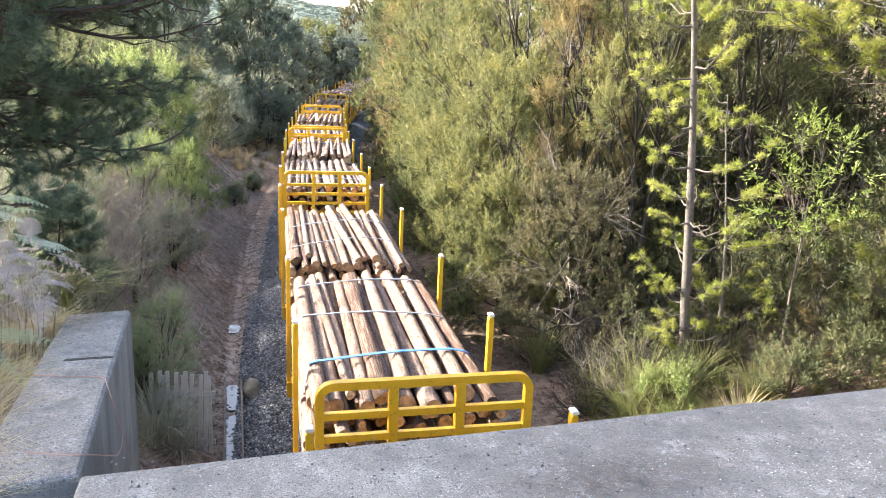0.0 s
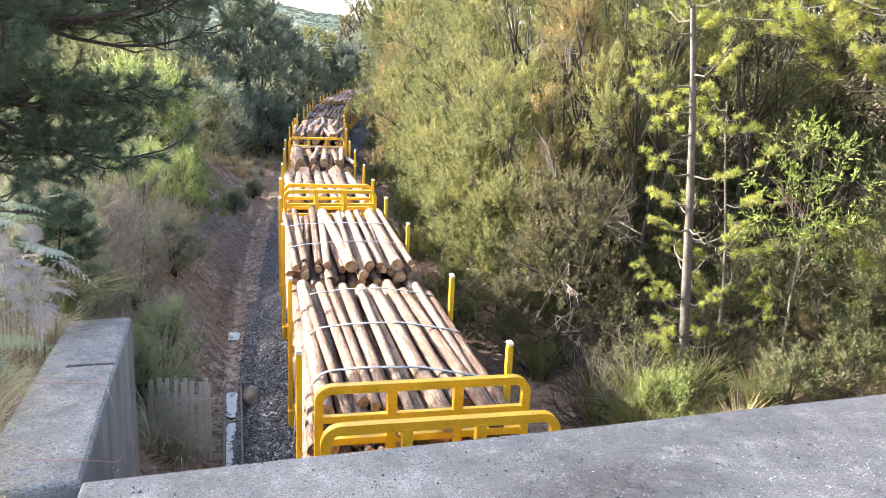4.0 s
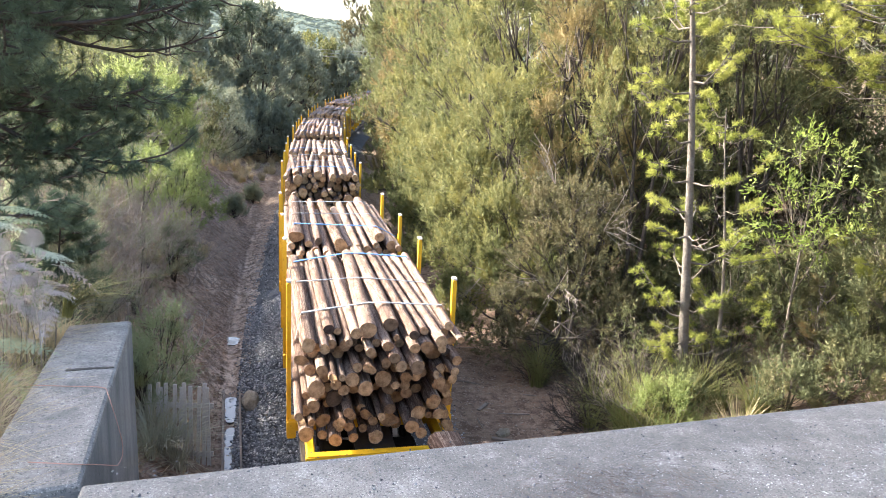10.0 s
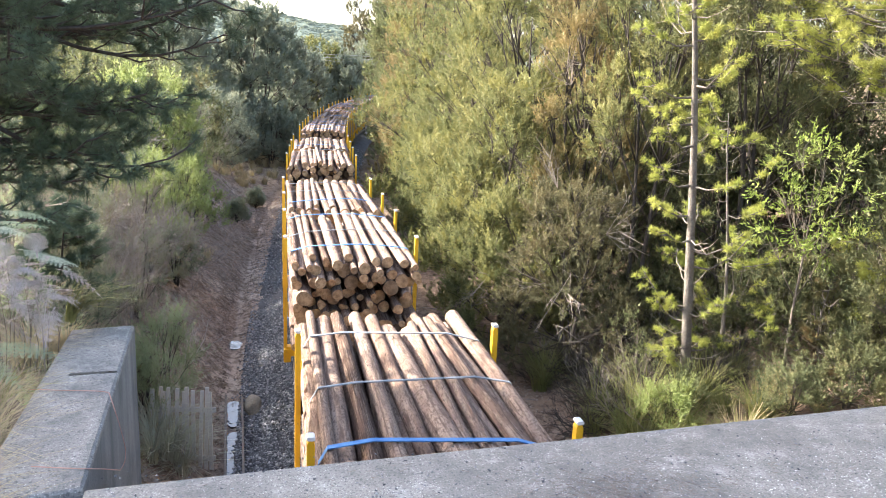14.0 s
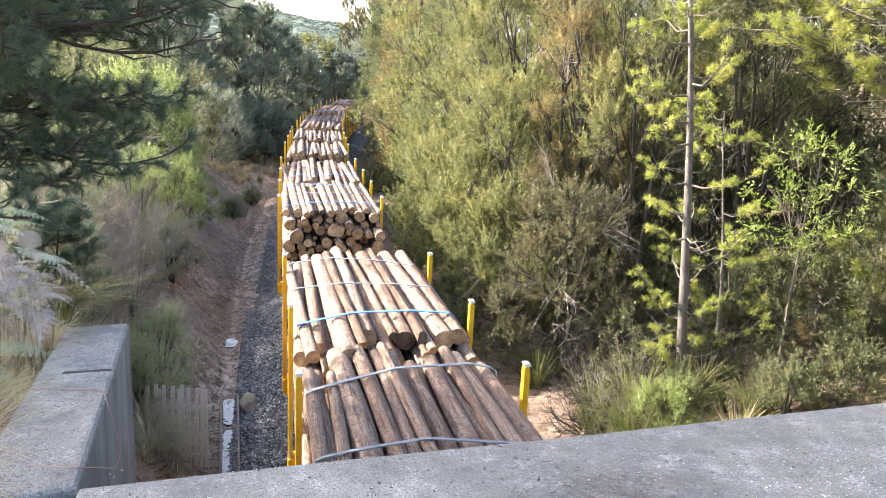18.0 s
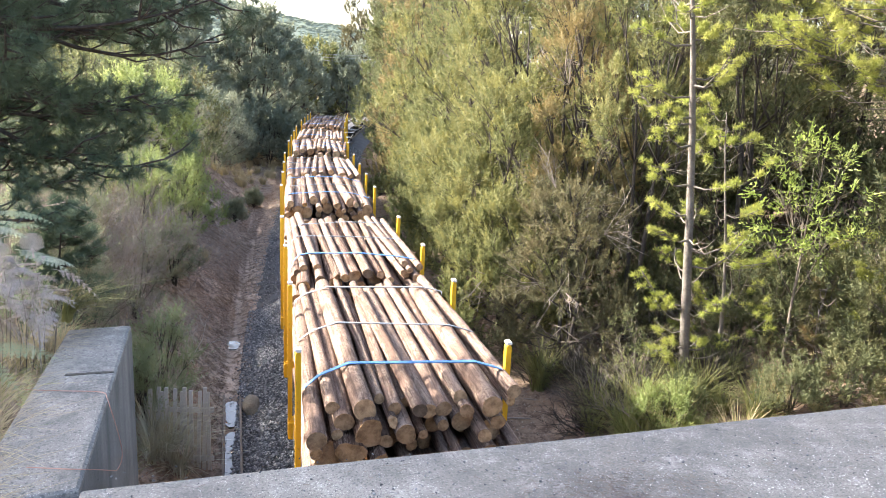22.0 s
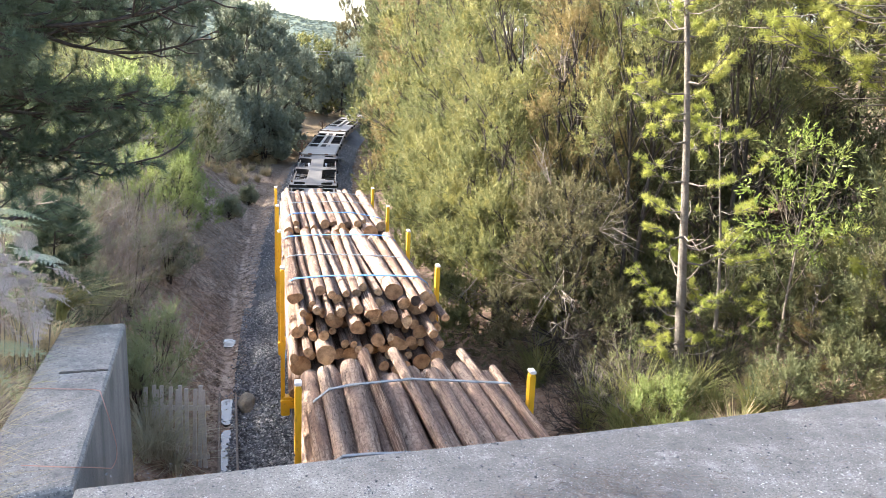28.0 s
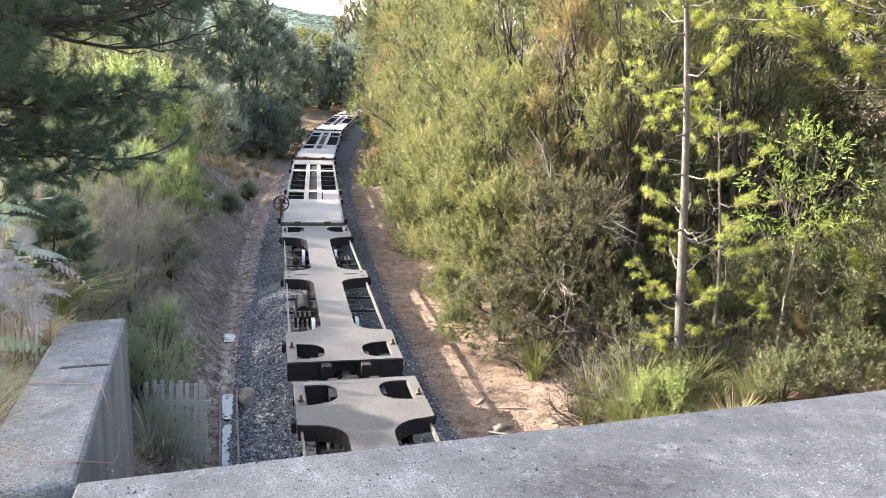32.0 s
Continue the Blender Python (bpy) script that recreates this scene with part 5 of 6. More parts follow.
# shrubs on the left bank
for k, (x, y, h, r, lf) in enumerate([(-3.5, 14.5, 2.4, 1.1, LEAF_GREY), (-4.8, 18.0, 2.8, 1.4, LEAF_GREY), (-6.2, 23, 3.4, 1.7, LEAF_LIME), (-4.0, 26, 2.8, 1.3, LEAF_LIME), (-7.5, 31, 2.2, 1.6, LEAF_TEA), (-3.1, 28.5, 3.0, 1.1, LEAF_LIME), (-2.8, 31.5, 2.8, 1.1, LEAF_LIME),
                                      (-4.8, 21, 2.8, 1.2, LEAF_GREY), (-3.2, 20, 2.2, 0.9, LEAF_GREY), (-2.7, 24, 1.8, 0.8, LEAF_GREY), (-3.7, 16.2, 2.6, 1.1, LEAF_GREY), (-2.15, 16.3, 2.1, 0.75, LEAF_HEATH), (-2.4, 15.2, 1.5, 0.55, LEAF_HEATH), (-4.4, 36, 2.2, 1.4, LEAF_DARK), (-7.2, 43, 3.4, 2.2, LEAF_GREY), (-3.4, 34, 1.7, 1.0, LEAF_DARK), (-8.5, 16, 2.4, 1.6, LEAF_HEATH),
                                      (-10.5, 38, 4.0, 2.8, LEAF_TEA), (-12, 50, 4.5, 3.2, LEAF_LIME), (-4.8, 50, 3.0, 2.0, LEAF_DARK), (-16, 42, 5, 3.5, LEAF_TEA), (-9.5, 24, 2.2, 1.8, LEAF_LIME), (-1.4, 37.5, 0.9, 0.5, LEAF_GREY), (-0.6, 44, 0.8, 0.45, LEAF_GREY)]):
    tree("shrub", x, y, h, r, lf, 110 + k, "scrubby green shrub on the clay bank", "shrub", 14, 28, 46 if y < 22 else 26, 0.10, 0.06 if y < 22 else 0.10, 0.011 if y < 22 else 0.024, trunk_r=0.035, group="bank shrubs", stems=3, lobe_size=0.32, plume=0.42)


for k, (x, y, h, r, lf) in enumerate([(-6.4, 37, 4.4, 2.6, LEAF_TEA), (-8.6, 41, 5.0, 3.0, LEAF_TEA), (-9.5, 33, 3.2, 2.4, LEAF_HEATH), (-4.6, 33, 4.6, 1.9, LEAF_LIME), (-13.5, 30, 3.4, 2.8, LEAF_TEA), (-17, 37, 5.0, 3.6, LEAF_GREY), (-14, 21, 3.6, 2.8, LEAF_TEA), (-20, 27, 5, 4, LEAF_FAR), (-12, 44, 4.4, 3.2, LEAF_GOLD), (-24, 40, 6, 4.5, LEAF_FAR), (-4.4, 45, 5.0, 2.4, LEAF_DARK), (-3.2, 52, 5.0, 2.2, LEAF_FAR)]):
    tree("bush", x, y, h, r, lf, 170 + k, "broad sunlit bush behind the cutting's bank", "bush", 26, 26, 26, 0.0, 0.15, 0.048, trunk_r=0.07, group="field bushes", stems=3, taper=0.45, lobe_size=0.30, plume=0.6)
THICKET = [tree("thicket_shrub", -4.9, 15.6, 2.7, 1.3, LEAF_GREY, 151, "grey-green twiggy shrub in the bank thicket", "shrub", 11, 15, 28, 0.1, 0.07, 0.016, trunk_r=0.03, lobe_size=0.30, plume=0.4, group="bank thicket", stems=5, dead=3, limb_mat=TWIG),
           tree("thicket_shrub", -5.2, 20.2, 2.9, 1.4, LEAF_BROWN, 152, "brownish twiggy shrub in the bank thicket", "shrub", 11, 15, 28, 0.1, 0.07, 0.016, trunk_r=0.03, lobe_size=0.30, plume=0.4, group="bank thicket", stems=5, dead=4, limb_mat=TWIG),
           tree("thicket_shrub", -5.6, 24.6, 2.6, 1.3, LEAF_HEATH, 153, "dark green twiggy shrub in the bank thicket", "shrub", 11, 15, 28, 0.1, 0.07, 0.016, trunk_r=0.03, lobe_size=0.30, plume=0.4, group="bank thicket", stems=4, dead=1, limb_mat=TWIG)]
rg = random.Random(61)
for k in range(44):
    y = 11.0 + 1.0 * k + rg.uniform(-0.5, 0.5)
    x = track_x(y) - rg.uniform(5.2, 8.4) - 0.02 * y
    sc = rg.uniform(0.75, 1.2)
    copy_thing(THICKET[rg.choice([0, 1, 2] if y < 22 else [2, 2, 0])], pose(x, y, ground_z(x, y) - 0.05, 0, 0, rg.uniform(0, 360)) @ Matrix.Diagonal((sc, sc, sc, 1)))


def bare_shrub(x, y, height, seed, label="leafless grey shrub of thin dead twigs", mat=None, n=5, z=None, spread=0.55):
    """A many-stemmed dead shrub: stems that fork three times into fine twigs."""
    rg = random.Random(seed)
    b = Build()

    def grow(p, d, ln, r, depth):
        q_ = p + d * ln * 0.5 + Vector((rg.gauss(0, 1), rg.gauss(0, 1), rg.gauss(0, 1))) * ln * 0.06
        e = p + d * ln
        b.tube([p, q_, e] if depth else [p, e], [r, r * 0.8, r * 0.6] if depth else [r, r * 0.5], 4 if depth > 1 else 3, False)
        if depth:
            for _ in range(3):
                nd = (d + Vector((rg.gauss(0, 1), rg.gauss(0, 1), rg.gauss(0, 0.7))) * 0.5 + Vector((0, 0, 0.12))).normalized()
                grow(p + d * ln * rg.uniform(0.45, 1.0), nd, ln * rg.uniform(0.5, 0.75), r * 0.55, depth - 1)

    for k in range(n):
        d = Vector((rg.gauss(0, spread), rg.gauss(0, spread), 1)).normalized()
        grow(Vector((rg.gauss(0, 0.1), rg.gauss(0, 0.1), 0)), d, height * rg.uniform(0.4, 0.6), 0.016, 3)
    ob = put("bare_shrub", b.mesh("bare_shrub", mat or TWIG))
    ob.location = (x, y, (ground_z(x, y) if z is None else z) - 0.03)
    return tagged(ob, label, "shrub", "bare shrubs")


rg = random.Random(77)
BARE = [bare_shrub(-2.6, 18.9, 2.0, 1), bare_shrub(-3.8, 23.4, 2.2, 2), bare_shrub(8.2, 14.0, 1.4, 3, spread=0.9)]
for k in range(24):
    y = rg.uniform(12.5, 27)
    x = track_x(y) - rg.uniform(4.0, 6.6)
    copy_thing(BARE[k % 2], pose(x, y, ground_z(x, y) - 0.03, 0, 0, rg.uniform(0, 360)))
TANGLE = bare_shrub(7.6, 16.4, 1.3, 5, "tangle of dark dead sticks under the trees", BARK_DARK, 12, spread=1.6)
for k in range(42):
    x, y = rg.uniform(6.9, 11.0), rg.uniform(15.0, 18.4)
    copy_thing(TANGLE, pose(x, y, ground_z(x, y) - 0.06, 0, 0, rg.uniform(0, 360)) @ Matrix.Diagonal((*[rg.uniform(0.7, 1.2)] * 3, 1)))
BARE.append(bare_shrub(-3.3, 18.2, 2.6, 4, "slender leafless saplings on the clay bank", n=9, spread=0.16))
for k, (x, y) in enumerate([(-3.0, 16.8), (-3.7, 19.6), (-3.2, 21.4), (-4.0, 17.6), (-2.9, 24.0), (-3.9, 26.5), (-3.5, 29.5), (-4.3, 22.5)]):
    copy_thing(BARE[3], pose(x, y, ground_z(x, y) - 0.03, 0, 0, 67 * k))
for k in range(30):
    x, y = rg.uniform(7.6, 13.5), rg.uniform(14.5, 22.0)
    copy_thing(BARE[2], pose(x, y, ground_z(x, y) - 0.03, 0, 0, rg.uniform(0, 360)))


def pine(name, x, y, height, reach, seed, leaf, label, z0=None, whorls=16, tufts=8, low=0.25, trunk_r=0.22, bare=0.3, needle=0.17, per=26, lean=(0, 0), nw=0.012, taper=0.75, young=False, tuft_r=0.16, limbs=4, wild=0.0):
    """A pine: whorls of limbs with twigs that end in tufts of long needles; a young one has few, upturned, uneven limbs and dead lower twigs."""
    rg = np.random.default_rng(seed)
    t = tagged(new(name), label, "pine tree")
    zb = ground_z(x, y) if z0 is None else z0
    t.location = (x, y, zb - 0.1)
    wood, dry = Build(), Build()
    tr = [np.array([lean[0] * k + 0.1 * math.sin(5 * k + seed), lean[1] * k, height * k]) for k in np.linspace(0, 1, 9)]
    wood.tube(tr, [trunk_r * (1 - 0.85 * k) for k in np.linspace(0, 1, 9)], 10)
    P, D = [], []
    for i in range(whorls):
        f0 = low + (0.97 - low) * i / (whorls - 1)
        for j in range(int(rg.integers(1, 4)) if young else limbs + i % 2):
            f = min(0.98, f0 + rg.uniform(-0.02, 0.02) * (3 if young or wild else 1))
            a = rg.random() * 6.28
            ln = reach * (1 - taper * (f - low) / (1 - low)) * rg.uniform(0.35 if young else 0.55, 1.05)
            s = np.array([lean[0] * f + 0.1 * math.sin(5 * f + seed), lean[1] * f, height * f])
            o = np.array([math.cos(a), math.sin(a), 0])
            rise = rg.uniform(0.15, 0.75) if young else rg.uniform(-0.02 - 0.5 * wild, 0.16 + wild)
            side_ = np.array([-o[1], o[0], 0]) * rg.uniform(-0.15, 0.15) * ln
            path = [s, s + o * ln * 0.35 + side_ * 0.5 + np.array([0, 0, (0.06 if not young else -0.03) * ln]), s + o * ln * 0.7 + side_ + np.array([0, 0, 0.35 * rise * ln]), s + o * ln + np.array([0, 0, rise * ln])]
            if young and rg.random() < 0.3:
                dry.tube(path, [0.014, 0.011, 0.008, 0.003], 4, False)
                for k in range(3):
                    b0 = path[1] + (path[2] - path[1]) * rg.random()
                    dry.tube([b0, b0 + unit(o + 0.8 * rg.normal(size=3)) * ln * 0.35], [0.006, 0.002], 3, False)
                continue
            wood.tube(path, [trunk_r * 0.22, trunk_r * 0.16, trunk_r * 0.10, 0.01], 5, False)
            for k in range(tufts):
                u = bare + (1 - bare) * (k + rg.random()) / tufts
                m_ = min(2, int(u * 3))
                b0 = path[m_] + (path[m_ + 1] - path[m_]) * (u * 3 - m_)
                sd = unit(np.array([-o[1], o[0], 0]) * rg.choice([-1, 1]) + o * 0.6 + np.array([0, 0, rg.uniform(-0.1, 0.4)]))
                e = b0 + sd * ln * (0.10 + 0.24 * rg.random())
                wood.tube([b0, (b0 + e) / 2 + np.array([0, 0, -0.03]), e], [0.014, 0.010, 0.005], 4, False)
                for q in ((0.5, 1.0) if young else (0.4, 0.7, 1.0)):
                    P.append(b0 + (e - b0) * q)
                    D.append(unit(sd + np.array([0, 0, 0.5])))
    qs = sprigs(rg, np.array(P), np.array(D), per, tuft_r, needle, nw, 1.3)
    put("trunk", wood.mesh("trunk", PINE_BARK if young else BARK_DARK, True), t)
    put("needles", quads("needles", qs, leaf), t)
    if dry.v:
        tagged(put("deadwood", dry.mesh("deadwood", TWIG), t, "bare grey dead twigs"), kind="stuff")
    return t


def bough_pine(x, y, z0, height, reach, seed, label, limbs=125, low=0.42, per=64, needle=0.125, nw=0.009):
    """An old pine: long limbs that sag and turn up, each with side branches that fork into twigs; round tufts of needles on the twigs."""
    rg = np.random.default_rng(seed)
    t = tagged(new("pine_tree"), label, "pine tree")
    t.location = (x, y, z0)
    wood = Build()
    wood.tube([(0.05 * math.sin(5 * k), 0.05 * math.cos(4 * k), height * k) for k in np.linspace(0, 1, 9)], [0.24 * (1 - 0.85 * k) for k in np.linspace(0, 1, 9)], 10)
    P, D = [], []
    for i in range(limbs):
        f = low + (0.97 - low) * (i + rg.random()) / limbs
        a = i * 2.4 + rg.normal() * 0.4
        ln = reach * min(0.68 + 0.9 * (f - low), 1.0, 2.6 - 2.2 * f) * rg.uniform(0.6, 1.05)
        o = np.array([math.cos(a), math.sin(a), 0])
        lat = np.array([-o[1], o[0], 0])
        sag, lift_ = rg.uniform(0.0, 0.30) * ln, rg.uniform(0.0, 0.30) * ln
        bow = rg.uniform(-0.18, 0.18) * ln
        us = np.linspace(0, 1, 8)
        path = [np.array([0, 0, height * f]) + o * ln * u + lat * bow * math.sin(3.1 * u) + np.array([0, 0, -sag * math.sin(2.2 * u) + lift_ * u * u]) for u in us]
        wood.tube(path, [0.032 * (1 - 0.85 * u) + 0.004 for u in us], 6, False)
        for k in range(13):
            u = 0.22 + 0.78 * (k + rg.random()) / 13
            j = min(6, int(u * 7))
            b0 = path[j] + (path[j + 1] - path[j]) * (u * 7 - j)
            sl = ln * (0.10 + 0.22 * rg.random()) * (1.15 - 0.6 * u)
            sd = unit(lat * rg.choice([-1, 1]) * rg.uniform(0.4, 1.0) + o * rg.uniform(0.3, 0.9) + np.array([0, 0, rg.uniform(-0.35, 0.6)]))
            e = b0 + sd * sl + np.array([0, 0, 0.08 * sl])
            m_ = (b0 + e) / 2 + np.array([0, 0, -0.07 * sl])
            wood.tube([b0, m_, e], [0.014, 0.010, 0.005], 4, False)
            if rg.random() < 0.12:
                continue
            P.append(e), D.append(sd)
            for q in range(3):
                c0 = m_ + (e - m_) * rg.random()
                td = unit(sd + 0.8 * rg.normal(size=3) + np.array([0, 0, 0.35]))
                c1 = c0 + td * rg.uniform(0.10, 0.30)
                wood.tube([c0, c1], [0.006, 0.004], 3, False)
                P.append(c1), D.append(td)
    P, D = np.array(P), np.array(D)
    n = len(P)
    m = n * per
    Pr, Dr = np.repeat(P, per, 0), np.repeat(D, per, 0)
    d = unit(Dr * 0.75 + unit(rg.normal(size=(m, 3))))
    base = Pr - Dr * 0.13 * rg.random((m, 1))
    s = unit(np.cross(d, rg.normal(size=(m, 3)))) * nw
    L = needle * (0.7 + 0.6 * rg.random((m, 1)))
    put("trunk", wood.mesh("trunk", BARK_DARK, True), t)
    put("needles", quads("needles", np.stack([base + s * 0.5, base + d * L, base - s * 0.5], 1), LEAF_PINE), t)
    return t


bough_pine(-3.6, 10.4, 2.2, 9.0, 3.7, 3, "big dark pine whose boughs hang over the cutting")
pine("pine_sapling", -3.8, 15.4, 3.4, 1.2, 160, LEAF_PINE, "dark bushy young pine on the clay bank", whorls=14, tufts=9, per=40, low=0.12, trunk_r=0.05, bare=0.2, needle=0.12, nw=0.008, taper=0.6, limbs=5, wild=0.3)
# stands out of view; added with broad needles to shade the deck
pine("pine_tree", -11.5, 7.6, 14.0, 2.9, 4, LEAF_PINE, "unseen pine on the bank that shades the bridge deck", whorls=26, tufts=11, per=14, low=0.1, needle=0.36, nw=0.17, taper=0.25, limbs=7)
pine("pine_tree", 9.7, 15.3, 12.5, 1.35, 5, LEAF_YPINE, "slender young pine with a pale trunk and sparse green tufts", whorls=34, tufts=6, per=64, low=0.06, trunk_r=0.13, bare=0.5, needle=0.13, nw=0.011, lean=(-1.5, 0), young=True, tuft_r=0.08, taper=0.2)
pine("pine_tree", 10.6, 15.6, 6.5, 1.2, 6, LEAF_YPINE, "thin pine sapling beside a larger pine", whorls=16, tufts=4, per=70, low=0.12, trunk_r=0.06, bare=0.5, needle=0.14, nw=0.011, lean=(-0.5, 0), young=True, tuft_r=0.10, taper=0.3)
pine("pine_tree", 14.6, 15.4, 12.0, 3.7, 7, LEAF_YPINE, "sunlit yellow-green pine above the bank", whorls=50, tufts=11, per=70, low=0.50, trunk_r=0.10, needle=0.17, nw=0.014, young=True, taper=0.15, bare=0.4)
tree("shrub", 12.9, 12.7, 4.2, 1.2, LEAF_SHADE, 132, "feathery green bank shrub with shade painted into its leaves", "shrub", 16, 26, 36, 0.15, 0.10, 0.024, trunk_r=0.05, stems=2, lobe_size=0.3, plume=0.45)
LEAF_GLOSS = leaf_mat("glossy_bright_leaves", (0.11, 0.155, 0.035), (0.25, 0.325, 0.075), (0.42, 0.47, 0.18), 0.45, 0.3)
tree("shrub", 11.6, 14.6, 5.7, 1.4, LEAF_GLOSS, 131, "bright green broad-leaved shrub in sunlight", "shrub", 10, 8, 32, 0.54, 0.125, 0.036, 0.32, 0.04, lobe_size=0.32)


for k, (x, y, h, r, lf) in enumerate([(8.3, 13.9, 1.2, 0.75, LEAF_LIME), (8.9, 14.3, 0.9, 0.6, LEAF_TEA), (10.8, 13.2, 1.0, 0.7, LEAF_DARK), (11.8, 12.8, 1.3, 0.8, LEAF_SHADE), (12.8, 13.8, 1.6, 0.9, LEAF_SHADE), (11.2, 15.8, 1.4, 1.0, LEAF_SHADE), (12.4, 16.4, 1.8, 1.1, LEAF_SHADE), (13.8, 12.2, 1.6, 0.9, LEAF_SHADE), (9.8, 16.6, 1.2, 0.9, LEAF_OLIVE)]):
    tree("bank_shrub", x, y, h, r, lf, 400 + k, "low feathery shrub on the forest edge", "shrub", 14, 20, 30, 0.05, 0.09, 0.022, trunk_r=0.03, group="forest edge shrubs", stems=4, lobe_size=0.32, plume=0.38)
# shaded copy of LEAF_YPINE: the shade is painted as darker needles
YSHADE = leaf_mat("shaded_pine_needles", (0.06, 0.07, 0.035), (0.13, 0.14, 0.065), (0.26, 0.18, 0.08), 0.35, second=(0.20, 0.13, 0.06))
for k, (x, y, h) in enumerate([(12.2, 14.3, 2.2), (13.2, 14.0, 2.6), (14.3, 14.3, 2.3), (13.6, 15.2, 2.8), (15.2, 13.6, 2.4)]):
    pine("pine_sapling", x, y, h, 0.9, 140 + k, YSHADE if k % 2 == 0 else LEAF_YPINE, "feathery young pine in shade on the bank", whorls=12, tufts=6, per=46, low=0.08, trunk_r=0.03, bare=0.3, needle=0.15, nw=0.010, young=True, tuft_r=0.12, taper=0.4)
tree("shrub", 8.4, 15.6, 2.0, 0.8, LEAF_TEA, 133, "small-leaved olive green shrub in front of the pine", "shrub", 9, 9, 30, 0.2, 0.10, 0.022, 0.25, 0.03, stems=4)


def tuft(name, x, y, n, length, mat, seed, label, z=None, width=0.014, bend=0.5, spread=0.25, ways=(0, 6.28), rise=1.0):
    """A clump of arching strap leaves."""
    rg = np.random.default_rng(seed)
    z0 = ground_z(x, y) if z is None else z
    co = []
    for k in range(n):
        a, L = rg.uniform(*ways), length * rg.uniform(0.5, 1.1)
        o = np.array([math.cos(a), math.sin(a), 0])
        b0 = o * spread * rg.random() * 0.5
        s = np.array([-o[1], o[0], 0]) * width * rg.uniform(0.6, 1.2)
        bd = bend * rg.uniform(0.3, 1.3)
        prev = b0
        for j in range(4):
            u = (j + 1) / 4
            nxt = b0 + o * L * bd * u * u + np.array([0, 0, rise * L * (u - 0.35 * bd * u * u)])
            w0, w1 = 1 - 0.8 * j / 4, 1 - 0.8 * (j + 1) / 4
            co.append([prev - s * w0, prev + s * w0, nxt + s * w1, nxt - s * w1])
            prev = nxt
    t = put(name, quads(name, np.array(co), mat))
    t.location = (x, y, z0 - 0.03)
    return tagged(t, label, "grass")


TUSSOCK = [tuft("grass_tussock", 7.6, 13.6, 150, 1.35, GRASS, 200, "long arching green tussock grass on the bank", width=0.016, bend=0.7, spread=0.5),
           tuft("grass_tussock", 8.4, 14.4, 150, 1.1, STRAW, 201, "dry straw-coloured tussock grass on the bank", width=0.012, bend=0.8, spread=0.5),
           tuft("grass_tussock", 7.2, 15.2, 110, 0.8, GRASS, 202, "short green tussock grass on the bank", width=0.012, bend=0.6, spread=0.4),
           tuft("grass_tussock", -2.0, 15.0, 120, 0.7, STRAW, 203, "dry tussock grass on the clay bank", width=0.010, bend=0.7, spread=0.4)]
rg = random.Random(8)
for k in range(40):
    x = rg.uniform(6.9, 11.2)
    y = rg.uniform(11.5, 11.5 + 0.36 * x)
    copy_thing(TUSSOCK[rg.choice([0, 0, 1, 2, 2])], pose(x, y, ground_z(x, y) - 0.03, 0, 0, rg.uniform(0, 360)) @ Matrix.Diagonal((*[rg.uniform(0.6, 1.1)] * 3, 1)))
for k in range(12):
    y = rg.uniform(10.5, 30)
    x = track_x(y) - rg.uniform(3.9, 7.4)
    copy_thing(TUSSOCK[rg.choice([2, 2, 3])], pose(x, y, ground_z(x, y) - 0.03, 0, 0, rg.uniform(0, 360)) @ Matrix.Diagonal((*[rg.uniform(0.5, 1.0)] * 3, 1)))
for k in range(60):
    y = rg.uniform(48, 74)
    x = track_x(y) - rg.uniform(3.6, 6.5)
    copy_thing(TUSSOCK[3], pose(x, y, ground_z(x, y) - 0.03, 0, 0, rg.uniform(0, 360)))


for k, (x, y, L) in enumerate([(7.2, 14.9, 1.0), (7.7, 14.3, 1.1), (8.3, 14.8, 1.15), (8.0, 13.7, 0.9), (8.9, 14.2, 1.1), (7.5, 15.6, 0.9), (9.3, 14.9, 1.0), (6.9, 17.6, 1.1), (7.1, 18.3, 1.0), (9.8, 14.0, 0.9)]):
    copy_thing(TUSSOCK[0 if k % 3 else 2], pose(x, y, ground_z(x, y) - 0.03, 0, 0, 83 * k) @ Matrix.Diagonal((L, L, L, 1)))
GREY_GRASS = leaf_mat("grey_strap_grass", (0.14, 0.155, 0.10), (0.38, 0.385, 0.28), (0.62, 0.59, 0.47), 0.3)
for k, (x, y, n, L) in enumerate([(-1.85, 14.3, 200, 1.25), (-2.15, 14.7, 160, 1.3), (-1.6, 14.1, 120, 1.0), (-2.4, 15.3, 140, 1.1), (-2.1, 14.0, 120, 1.1)]):
    tuft("grass_tussock", x, y, n, L, GREY_GRASS, 260 + k, "arching grey-green tussock against the slatted panel", None, 0.013, 1.0, 0.4)

